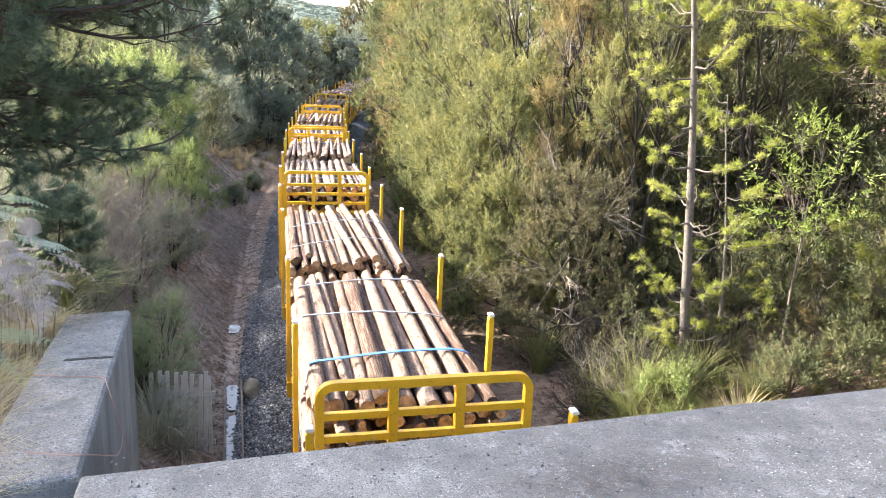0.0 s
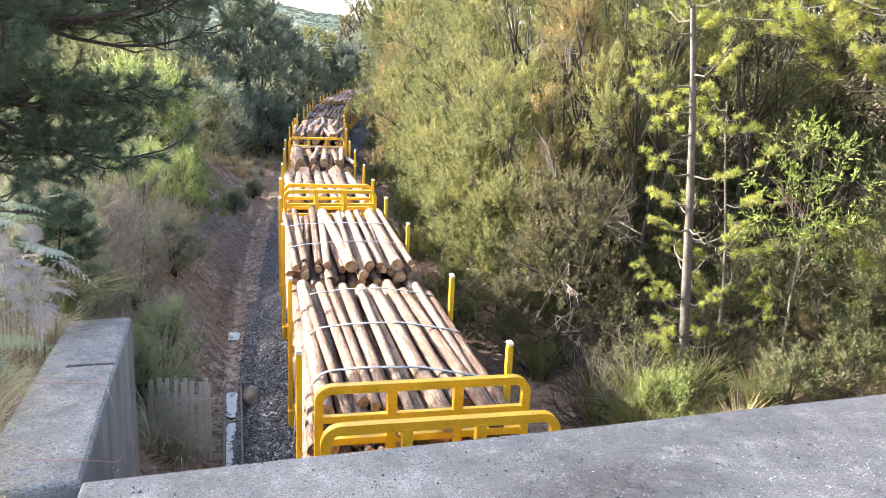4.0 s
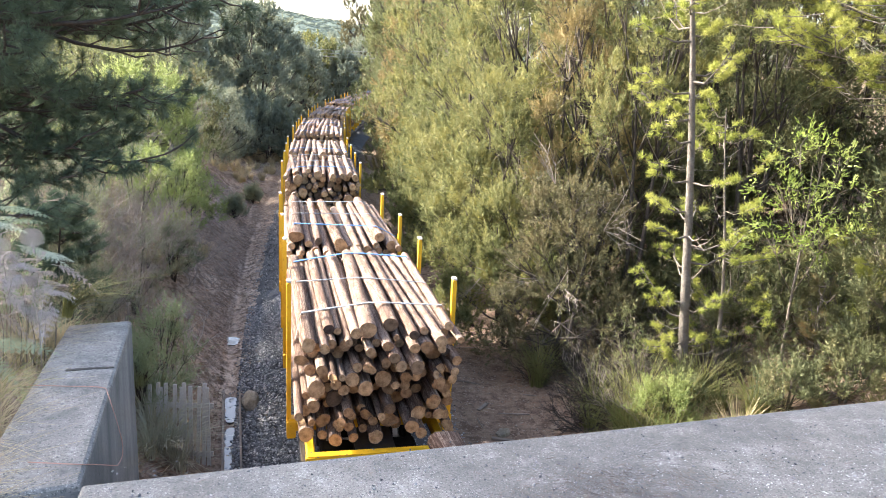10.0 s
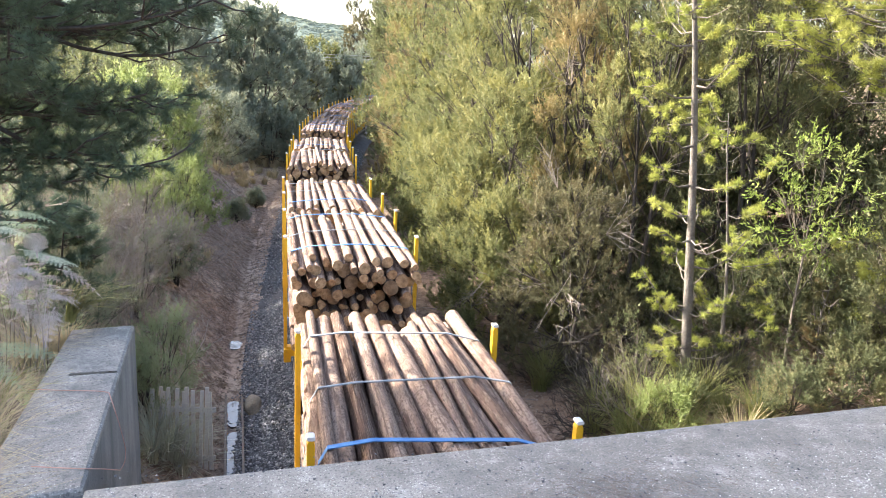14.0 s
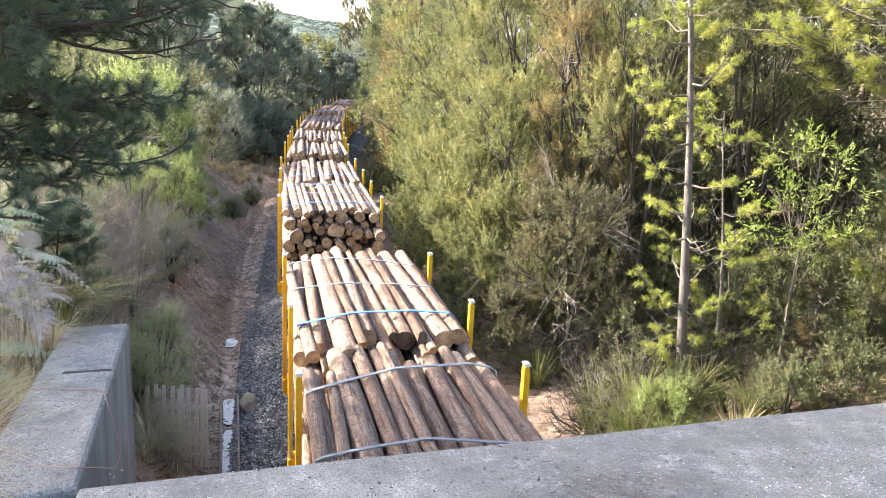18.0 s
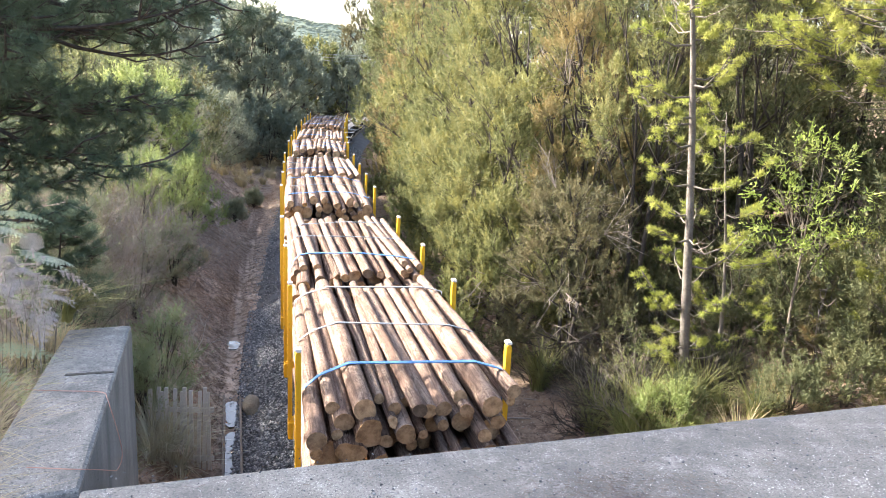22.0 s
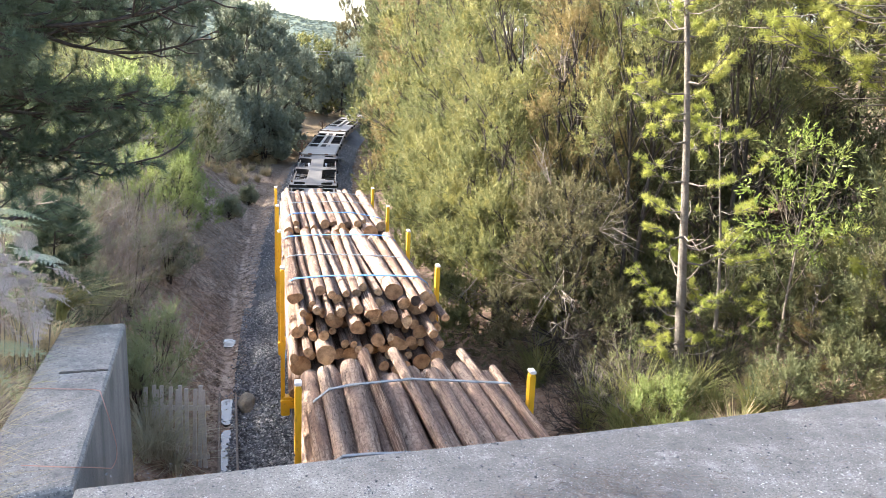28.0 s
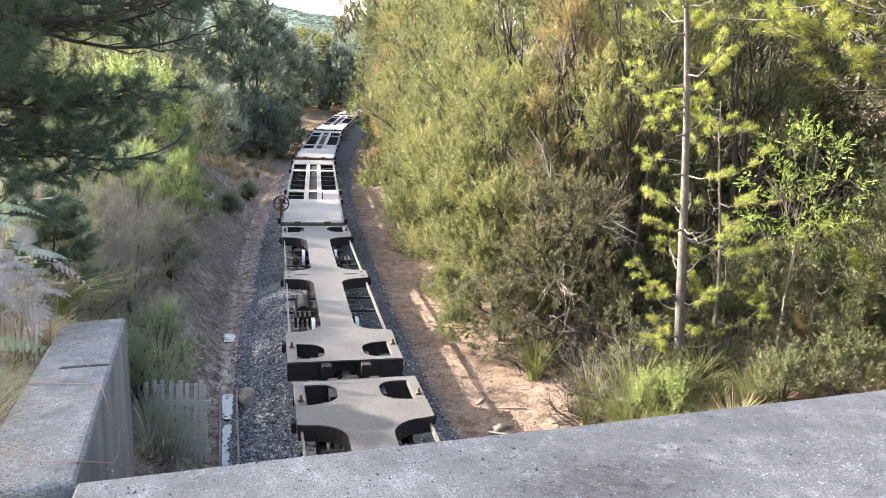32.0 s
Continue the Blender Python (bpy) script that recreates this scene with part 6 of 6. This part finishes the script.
# ---------------------------------------------------------------- by the wing wall: ferns, dry grass, bent wire
def frond(rg, base, d, length, droop, leaf_w, pinnae=20):
    """One fern frond: an arching stalk, side leaflets, each a comb of small lobes."""
    out = []
    side_ = unit(np.cross(d, [0, 0, 1.0]))
    up = np.cross(side_, d)
    pts = [base + d * length * u + np.array([0, 0, -droop * length * u * u]) for u in np.linspace(0, 1, pinnae + 1)]
    for i in range(2, pinnae):
        u = i / pinnae
        p = pts[i]
        t_ = unit(pts[i + 1] - p)
        L = length * 0.25 * math.sin(math.pi * min(1, 0.18 + 0.85 * u)) * (1.0 - 0.35 * u) + 0.01
        for sg in (-1, 1):
            pd = unit(side_ * sg + t_ * 0.45 + np.array([0, 0, -0.12]))
            n = 7
            for k in range(n):
                q_ = p + pd * L * (k + 0.5) / n
                l2 = L * 0.26 * (1 - 0.8 * k / n) + 0.002
                for s2 in (-1, 1):
                    e = unit(t_ * s2 + pd * 0.5)
                    w = pd * L / n * 0.34
                    out.append([q_ - w, q_ + w, q_ + e * l2 + w * 0.3, q_ + e * l2 - w * 0.5])
        out.append([p - side_ * 0.0014, p + side_ * 0.0014, pts[i + 1] + side_ * 0.0014, pts[i + 1] - side_ * 0.0014])
    for i in range(2):
        p = pts[i]
        out.append([p - side_ * 0.004, p + side_ * 0.004, pts[i + 1] + side_ * 0.004, pts[i + 1] - side_ * 0.004])
    return np.array(out)


def fern(x, y, z, n, length, mat, seed, label, droop=0.5, ways=(0, 6.28), rise=0.9):
    rg = np.random.default_rng(seed)
    qs = []
    for k in range(n):
        a = rg.uniform(*ways)
        d = unit(np.array([math.cos(a), math.sin(a), rise * rg.uniform(0.5, 1.2)]))
        qs.append(frond(rg, np.array([0, 0, 0.0]) + 0.05 * rg.normal(size=3), d, length * rg.uniform(0.7, 1.1), droop * rg.uniform(0.6, 1.3), 0.02))
    ob = put("fern", quads("fern", np.concatenate(qs), mat))
    ob.location = (x, y, z)
    return tagged(ob, label, "fern")


def placed_fern(base, tip, mat, seed, label, droop=0.2, n=1):
    """A fern whose main frond reaches from base to tip."""
    rg = np.random.default_rng(seed)
    a, b_ = np.array(base), np.array(tip)
    qs = []
    for k in range(n):
        v = b_ - a + (0.06 * rg.normal(size=3) if k else 0)
        L = np.linalg.norm(v)
        v[2] += droop * L
        qs.append(frond(rg, 0.02 * k * rg.normal(size=3), unit(v), L, droop, 0.02, 13))
    ob = put("fern", quads("fern", np.concatenate(qs), mat))
    ob.location = base
    return tagged(ob, label, "fern", "bracken")


placed_fern((-1.22, 3.7, 6.56), (-0.92, 3.65, 6.59), FERN, 301, "green bracken frond above the dead bracken", 0.3)
placed_fern((-1.20, 3.62, 6.60), (-1.0, 3.52, 6.63), FERN, 307, "green bracken frond above the dead bracken", 0.3)
placed_fern((-1.18, 3.5, 6.62), (-0.96, 3.45, 6.58), GREY_FERN, 302, "green bracken frond above the dead bracken", 0.3)
placed_fern((-1.0, 3.68, 6.45), (-0.84, 3.66, 6.40), GREY_FERN, 303, "pale bracken frond beside the wing wall", 0.25)
placed_fern((-1.14, 3.26, 6.18), (-0.80, 3.18, 6.14), FERN, 304, "low green bracken frond beside the wing wall", 0.25)
placed_fern((-1.16, 3.12, 6.22), (-0.93, 3.02, 6.09), FERN, 305, "low green bracken frond beside the wing wall", 0.3)
for k, (p, q) in enumerate([((-1.18, 3.75, 6.64), (-0.93, 3.72, 6.585)), ((-1.06, 3.60, 6.50), (-0.85, 3.55, 6.41))]):
    placed_fern(p, q, GREY_FERN if k % 2 else FERN, 330 + k, "arching pale green bracken frond beside the wing wall", 0.3)
rgn = np.random.default_rng(306)
for k, (x, y, z) in enumerate([(-1.06, 3.62, 6.36), (-0.97, 3.50, 6.40), (-1.03, 3.42, 6.46), (-1.10, 3.52, 6.50), (-0.95, 3.60, 6.27), (-1.05, 3.40, 6.32), (-1.14, 3.60, 6.42), (-1.0, 3.44, 6.24), (-0.93, 3.46, 6.33), (-1.08, 3.34, 6.40)]):
    t = tagged(new("dead_bracken"), "dead curled grey-brown bracken beside the wing wall", "fern", "dead bracken")
    t.location = (x + 0.01 * (k % 3), y + 0.03, 5.98)
    top = np.array([0, 0, z - 5.98])
    put("stalk", Build().tube([(0, 0, 0), (0.02, -0.01, top[2] / 2), tuple(top)], [0.0022, 0.0018, 0.001], 5).mesh("stalk", BARK, True), t)
    for j in range(6):
        d = unit(rgn.normal(size=3) + np.array([0.2, -0.2, 0.3]))
        put("frond", quads("frond", frond(rgn, top + 0.04 * rgn.normal(size=3), d, rgn.uniform(0.12, 0.21), rgn.uniform(0.3, 0.9), 0.02, 9), DEAD), t)
st = Build().tube([(-0.895, 3.25, 6.03), (-0.89, 3.24, 6.25), (-0.905, 3.23, 6.40), (-0.935, 3.22, 6.47), (-0.965, 3.21, 6.455), (-0.985, 3.2, 6.38)], [0.0026, 0.0026, 0.0024, 0.002, 0.0017, 0.001], 6)
tagged(put("stalk", st.mesh("stalk", TWIG, True)), "pale arched dead bracken stalk beside the wing wall", "stalk", "dead bracken")
tuft("grass_tussock", -0.95, 3.84, 80, 0.36, GRASS, 310, "strappy yellow-green grass leaning over the wall end", 6.12, 0.0075, 0.95, 0.10, (-0.8, 0.3), 0.8)
tuft("grass_tussock", -1.04, 3.75, 26, 0.30, STRAW, 311, "dry strap leaves leaning over the wall end", 6.22, 0.004, 0.9, 0.12, (-0.6, 0.4), 0.55)
rg = random.Random(9)
for k in range(26):
    tuft("grass_tussock", rg.uniform(-1.15, -0.92), rg.uniform(2.0, 3.7), 150, rg.uniform(0.12, 0.26), STRAW, 320 + k, "fine dry grass tuft along the wing wall", 6.03, 0.0024, 1.3, 0.22)
for k in range(6):
    tuft("grass_tussock", rg.uniform(-1.12, -0.98), rg.uniform(2.6, 3.2), 26, 0.24, GRASS, 350 + k, "thin green grass blades beside the wing wall", 6.0, 0.004, 1.0, 0.12)
PINK_RUST = grained("pinkish_rust", [(0.3, (0.26, 0.13, 0.10)), (0.7, (0.42, 0.26, 0.21))], 20, 90, 0.8)
WIRE = [Vector(q_) for q_ in [(-0.893, 3.018, 6.087), (-0.753, 2.991, 6.087), (-0.613, 2.963, 6.087), (-0.572, 2.856, 6.107), (-0.553, 2.818, 6.076), (-0.540, 2.813, 6.026), (-0.528, 2.808, 5.970), (-0.522, 2.813, 5.919), (-0.520, 2.786, 5.889), (-0.524, 2.724, 5.886), (-0.501, 2.525, 5.990), (-0.535, 2.445, 6.040), (-0.572, 2.360, 6.090), (-0.643, 2.376, 6.090), (-0.719, 2.385, 6.095)]]
pts = []
for k in range(len(WIRE) - 1):
    p0, pa, pb, p4 = WIRE[max(k - 1, 0)], WIRE[k], WIRE[k + 1], WIRE[min(k + 2, len(WIRE) - 1)]
    for u in (0, 0.25, 0.5, 0.75):
        pts.append(0.5 * (2 * pa + (pb - p0) * u + (2 * p0 - 5 * pa + 4 * pb - p4) * u * u + (3 * pa - p0 - 3 * pb + p4) * u ** 3))
b = Build().tube(pts + [WIRE[-1]], 0.0018, 6)
tagged(put("bent_wire", b.mesh("bent_wire", PINK_RUST, True)), "rusty reinforcing wire bent over the wall's edge", "wire")


def flat_patch(name, cx, cy, z, rx, ry, mat, seed, label, category, n=26):
    """A thin irregular patch lying on a surface."""
    rg = random.Random(seed)
    ph = [rg.uniform(0, 6.28) for _ in range(4)]
    o = []
    for k in range(n):
        q_ = 2 * math.pi * k / n
        r = 1 + 0.22 * math.sin(2 * q_ + ph[0]) + 0.16 * math.sin(5 * q_ + ph[1]) + 0.10 * math.sin(9 * q_ + ph[2])
        o.append((cx + rx * r * math.cos(q_), cy + ry * r * math.sin(q_)))
    return tagged(put(name, Build().prism(o, z - 0.02, z).mesh(name, mat)), label, category)


# thin dark plates stand in for the shade of a small recess
RECESS_DARK = grained("recess_dark", [(0.3, (0.05, 0.045, 0.04)), (0.7, (0.13, 0.12, 0.105))], 30, 120, 1.0, 0, 1.0, 0.01)
for k, (dx, dy, rx, ry) in enumerate([(-0.045, 0.0, 0.030, 0.012), (0.0, 0.004, 0.026, 0.009), (0.045, 0.006, 0.030, 0.011), (0.075, 0.01, 0.014, 0.007), (-0.075, -0.008, 0.012, 0.006)]):
    flat_patch("recess_patch", -0.70 + dx, 3.17 + dy, BRIDGE_Z - 0.001, rx, ry, RECESS_DARK, 1 + k, "dark patch painted in for a hollow of the wall top", "moss")

# leaf litter and twigs on the edge beam
NEEDLE = grained("dry_needles", [(0.3, (0.10, 0.08, 0.07)), (0.7, (0.24, 0.205, 0.18))], 8, 50, 0.95)
rgn = np.random.default_rng(12)
lit = Build()
for k in range(900):
    if k < 640:
        x, y = 1.05 + 0.17 * rgn.normal(), 1.98 + 0.07 * rgn.normal()
    else:
        x, y = rgn.uniform(-0.3, 2.6), rgn.uniform(1.5, 2.25)
    a, L = rgn.random() * 6.28, rgn.uniform(0.010, 0.036)
    z = BRIDGE_Z + 0.003 + 0.006 * rgn.random()
    lit.tube([(x, y, z), (x + L * math.cos(a), y + L * math.sin(a), z + 0.003)], 0.0009, 3, False)
tagged(put("needle_litter", lit.mesh("needle_litter", NEEDLE)), "dry pine needles and twigs lying on the concrete", "litter", kind="stuff")
cs = np.stack([rgn.uniform(-0.5, 2.7, 900), rgn.uniform(1.5, 2.36, 900), np.full(900, BRIDGE_Z + 0.002)], 1)
v, f = rock_quads(rgn, cs, 0.0042)
tagged(put("grit", tri_mesh("grit", v, f, STONE_BIT)), "loose dark grit on the concrete edge beam", "grit", kind="stuff")

cs = np.stack([rgn.uniform(0.7, 3.0, 2600), rgn.uniform(1.35, 2.2, 2600), np.full(2600, BRIDGE_Z - 0.0005)], 1)
cs = cs[rgn.random(2600) < np.clip((cs[:, 0] - 0.6) * 0.5 + (2.0 - cs[:, 1]) * 0.8, 0, 1)]
v, f = rock_quads(rgn, cs, 0.0030)
PALE_BIT = grained("pale_aggregate", [(0.3, (0.42, 0.41, 0.39)), (0.7, (0.72, 0.71, 0.68))], 30, 90, 0.8)
tagged(put("aggregate", tri_mesh("aggregate", v, f, PALE_BIT)), "pale pebbles of aggregate showing through the worn concrete", "grit", kind="stuff")

# ---------------------------------------------------------------- beside the track: drain, pools, slatted panel, timber scraps
WATER, n_, l_, b_ = material("still_water", 0.03, 0, 0.6)
b_.inputs["Base Color"].default_value = (0.09, 0.075, 0.06, 1)
for y0, y1 in ((14.3, 16.45), (16.7, 18.1), (21.7, 22.4)):
    o = []
    for k in range(40):
        q_ = 2 * math.pi * k / 40
        y = (y0 + y1) / 2 + (y1 - y0) / 2 * math.sin(q_)
        o.append((track_x(y) - 2.5 - 0.045 * (y - 14.7) + 0.26 * math.cos(q_), y))
    tagged(put("puddle", Build().prism(o, -0.80, -0.702).mesh("puddle", WATER)), "long shallow puddle in the trackside drain", "puddle", "puddles")
for x0, y0, x1, y1 in ((-0.985, 18.1, -0.80, 13.6), (-0.60, 17.9, -0.45, 13.6)):
    a = math.atan2(x0 - x1, y0 - y1)
    ob = put("drain_board", Build().box(-0.025, 0.025, -2.25, 2.25, -0.12, 0.10, 0.006).mesh("drain_board", TIMBER), at=pose((x0 + x1) / 2, (y0 + y1) / 2, -0.62, 0, 0, -math.degrees(a)))
    tagged(ob, "weathered board edging the trackside drain", "board", "drain boards")
GREY_WOOD = grained("grey_slat", [(0.3, (0.36, 0.355, 0.335)), (0.7, (0.58, 0.57, 0.54))], 5, 40, 0.95, 0, 0.6, 0.01)
panel = tagged(new("slatted_panel"), "weathered grey slatted panel leaning on the bank", "panel")
panel.matrix_basis = pose(-1.66, 14.75, -0.75, -5, 0, -10)
slat = Build().box(-0.035, 0.035, -0.02, 0.02, 0.0, 1.78, 0.008).mesh("slat", GREY_WOOD)
for k in range(11):
    put("slat", slat, panel, at=pose(-0.58 + 0.115 * k, 0.012 * (k % 2), 0.05 * math.sin(k * 2.3), 0, 1.5 * math.sin(k * 1.7), 0))
for z in (0.35, 1.35):
    put("crosspiece", Build().box(-0.64, 0.64, 0.034, 0.065, z - 0.05, z + 0.05, 0.006).mesh("crosspiece", GREY_WOOD), panel)
rg = random.Random(31)
for k in range(26):
    p, q_ = rg.uniform(12.5, 40), rg.choice([rg.uniform(2.5, 5.0), rg.uniform(2.5, 5.0), rg.uniform(-3.4, -2.2)])
    x, y, z = side(p, q_, 0)
    L = rg.uniform(0.2, 0.9)
    a = rg.uniform(0, 3.14)
    b = Build().tube([(-L / 2, 0, 0), (0, 0.04 * L, 0.015), (L / 2, 0, 0)], [0.014, 0.018, 0.009], 6)
    ob = put("stick", b.mesh("stick", TWIG if k % 3 else BARK), at=pose(x, y, ground_z(x, y) + 0.015, 0, 0, math.degrees(a)))
    tagged(ob, "dead stick lying on the clay shoulder", "stick", "sticks")
for k in range(7):
    x, y, z = side(rg.uniform(12.6, 17), rg.choice([2.6, 2.9, 3.3, -2.3]) + rg.uniform(-0.1, 0.1), 0)
    ob = put("timber_scrap", Build().box(-0.05, 0.05, -0.25, 0.25, 0, 0.05, 0.006).mesh("timber_scrap", TIMBER), at=pose(x, y, ground_z(x, y) - 0.005, 2, 3, rg.uniform(0, 180)))
    tagged(ob, "broken piece of old sleeper beside the ballast", "timber", "timber scraps")
cs = []
for k in range(10000):
    p, q_ = rg.uniform(10, 50), rg.choice([rg.uniform(2.2, 5.8), rg.uniform(2.2, 5.8), rg.uniform(-4.6, -2.3)])
    x, y, z = side(p, q_, 0)
    cs.append((x, y, ground_z(x, y) + 0.004))
for k in range(2600):
    p = rg.uniform(12, 60)
    x, y, z = side(p, -3.0 + rg.gauss(0, 0.28), 0)
    cs.append((x, y, ground_z(x, y) + 0.01))
for k in range(9000):
    p, q_ = rg.uniform(11, 48), -rg.uniform(2.9, 6.2)
    x, y, z = side(p, q_, 0)
    cs.append((x, y, ground_z(x, y) + 0.008))
v, f = rock_quads(np.random.default_rng(3), np.array(cs), 0.031)
PEBBLE = grained("clay_crumb", [(0.36, (0.07, 0.052, 0.042)), (0.5, (0.26, 0.20, 0.155)), (0.66, (0.42, 0.345, 0.275))], 9, 30, 0.95)
tagged(put("clay_crumbs", tri_mesh("clay_crumbs", v, f, PEBBLE)), "crumbs of clay and pebbles on the shoulder", "gravel", kind="stuff")

tw = Build()
for k in range(3600):
    left = rg.random() < 0.72
    y = rg.uniform(11, 44) if left else rg.uniform(12, 26)
    x = track_x(y) + (-rg.uniform(3.3, 7.4) if left else rg.uniform(5.0, 12.0))
    a, L, r = rg.uniform(0, 6.28), rg.uniform(0.15, 0.75), rg.uniform(0.003, 0.009)
    e = (x + L * math.cos(a), y + L * math.sin(a))
    tw.tube([(x, y, ground_z(x, y) + 0.02), ((x + e[0]) / 2 + rg.gauss(0, 0.03), (y + e[1]) / 2, (ground_z(x, y) + ground_z(*e)) / 2 + rg.uniform(0.02, 0.16)), (*e, ground_z(*e) + rg.uniform(0.01, 0.2))], [r, r * 0.8, r * 0.4], 4, False)
tagged(put("fallen_twigs", tw.mesh("fallen_twigs", TWIG)), "pale fallen twigs strewn over the banks", "twigs", kind="stuff")
lit = []
for k in range(36000):
    right = rg.random() < 0.5
    y = rg.uniform(10.5, 34) if rg.random() < 0.7 else rg.uniform(34, 75)
    x = track_x(y) + (rg.uniform(3.4, 11.0) if right else -rg.uniform(3.0, 8.5))
    z = ground_z(x, y) + rg.uniform(0.004, 0.03)
    a, L, w = rg.uniform(0, 6.28), rg.uniform(0.03, 0.10), rg.uniform(0.008, 0.022)
    dx, dy = math.cos(a) * L, math.sin(a) * L
    px, py = -math.sin(a) * w, math.cos(a) * w
    up = rg.uniform(-0.015, 0.03)
    lit.append([(x - dx + px, y - dy + py, z), (x - dx - px, y - dy - py, z), (x + dx, y + dy, z + up)])
LITTER = leaf_mat("leaf_litter", (0.09, 0.055, 0.038), (0.21, 0.145, 0.105), (0.38, 0.29, 0.22), 0.1, 0.8, second=(0.22, 0.11, 0.07))
tagged(put("leaf_litter", quads("leaf_litter", np.array(lit), LITTER)), "dry brown leaves and bark flakes on the banks", "leaf litter", kind="stuff")

# by the drain: a mossy boulder; a pale dead shrub on the bank
ROCK = grained("mossy_rock", [(0.3, (0.10, 0.09, 0.07)), (0.5, (0.19, 0.165, 0.125)), (0.7, (0.30, 0.26, 0.20))], 4, 30, 0.95, 0, 0.8, 0.03)
for k, (x, y, sx_, sy_, sz) in enumerate([(-0.32, 17.4, 0.22, 0.44, 0.22), (-0.15, 19.9, 0.10, 0.14, 0.09), (5.2, 15.2, 0.22, 0.14, 0.08)]):
    bm = bmesh.new()
    bmesh.ops.create_icosphere(bm, subdivisions=3, radius=1.0)
    for vt in bm.verts:
        vt.co *= 1 + 0.28 * noise.noise(vt.co * 1.3 + Vector((k * 5.0, 0, 0))) + 0.10 * noise.noise(vt.co * 4.0)
    bmesh.ops.scale(bm, vec=(sx_, sy_, sz), verts=bm.verts)
    rock = part("boulder", bm, ROCK, None, smooth=True)
    rock.matrix_basis = pose(x, y, ground_z(x, y) + 0.3 * sz, 0, 0, 20 * k)
    tagged(rock, "rounded mossy boulder beside the ballast", "rock", "boulders")
PALE_WOOD = grained("bleached_twig", [(0.3, (0.34, 0.31, 0.28)), (0.7, (0.58, 0.54, 0.49))], 6, 40, 0.95)
bare_shrub(-1.9, 19.2, 1.3, 9, "small bleached dead shrub on the clay bank", PALE_WOOD, 3, spread=0.35)

# power lines across the valley
CABLE = grained("cable", [(0.3, (0.30, 0.30, 0.31)), (0.7, (0.42, 0.42, 0.43))], 1, 4, 0.5)
for k in range(3):
    pts = [(-60 + 12 * i, 112 + 0.6 * i, 8.1 + 0.45 * k - 0.02 * i + 0.0022 * (i - 6) ** 2) for i in range(12)]
    tagged(put("power_line", Build().tube(pts, 0.02, 4, False).mesh("power_line", CABLE)), "thin power cable strung across the cutting", "cable", "power lines")

# the forested hill far behind
hv, hf = [], []
hx, hy = spaced([(-900, 900, 22)]), spaced([(700, 1900, 30)])
for y in hy:
    for x in hx:
        r = 108 * math.exp(-((x + 190) / 330) ** 2) + 45 * math.exp(-((x - 350) / 300) ** 2)
        z = r * smooth01(700, 1500, y) + 8 * noise.noise((x * 0.012, y * 0.012, 3)) + 5 * noise.noise((x * 0.05, y * 0.05, 9)) - 4
        hv.append((x, y, z + 10))
n_h = len(hx)
hf = [(j * n_h + i, j * n_h + i + 1, (j + 1) * n_h + i + 1, (j + 1) * n_h + i) for j in range(len(hy) - 1) for i in range(n_h - 1)]
HILL = grained("hazy_hill_forest", [(0.35, (0.095, 0.12, 0.095)), (0.5, (0.12, 0.145, 0.115)), (0.7, (0.15, 0.17, 0.13))], 0.02, 0.09, 0.95, 0, 0.5, 1.5, 0.0)
# weak pale-blue glow put into the hill for the haze of distance
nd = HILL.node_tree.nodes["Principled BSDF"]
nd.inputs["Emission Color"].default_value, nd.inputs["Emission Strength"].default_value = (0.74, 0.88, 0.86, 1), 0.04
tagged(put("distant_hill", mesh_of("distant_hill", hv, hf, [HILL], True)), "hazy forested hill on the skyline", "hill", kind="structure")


rgn = np.random.default_rng(77)
cs = []
for k in range(15000):
    x, y = rgn.uniform(-440, 240), rgn.uniform(900, 1540)
    r = 108 * math.exp(-((x + 190) / 330) ** 2) + 45 * math.exp(-((x - 350) / 300) ** 2)
    cs.append((x, y, r * smooth01(700, 1500, y) + 8 * noise.noise((x * 0.012, y * 0.012, 3)) + 5 * noise.noise((x * 0.05, y * 0.05, 9)) + 6))
cs = np.array(cs)
v, f = rock_quads(rgn, cs, 3.2)
v[:, 2] = (v[:, 2] - np.repeat(cs[:, 2], 6)) * 0.5 + np.repeat(cs[:, 2], 6)
WOODS = leaf_mat("hazy_hill_crowns", (0.09, 0.11, 0.085), (0.14, 0.165, 0.12), (0.20, 0.22, 0.15), 0.4, 0.88)
# the tree crowns glow a little too, as painted haze
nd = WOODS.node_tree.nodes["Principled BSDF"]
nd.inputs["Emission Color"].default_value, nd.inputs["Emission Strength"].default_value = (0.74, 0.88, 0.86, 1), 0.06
WOODS.node_tree.nodes["Principled BSDF"].inputs["Specular IOR Level"].default_value = 0.0
woods = tri_mesh("hill_woods", v, f, WOODS)
woods.polygons.foreach_set("use_smooth", [True] * len(woods.polygons))
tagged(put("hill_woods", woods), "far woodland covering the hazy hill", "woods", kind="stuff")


# ---------------------------------------------------------------- motion
def motions():
    for thing, s in MOVING:
        rows = []
        for t in range(33):
            x, y, h = on_track(s - travelled(t))
            rows.append((t, pose(x, y, 0, 0, 0, -math.degrees(h))))
        walk(thing, rows)


motions()
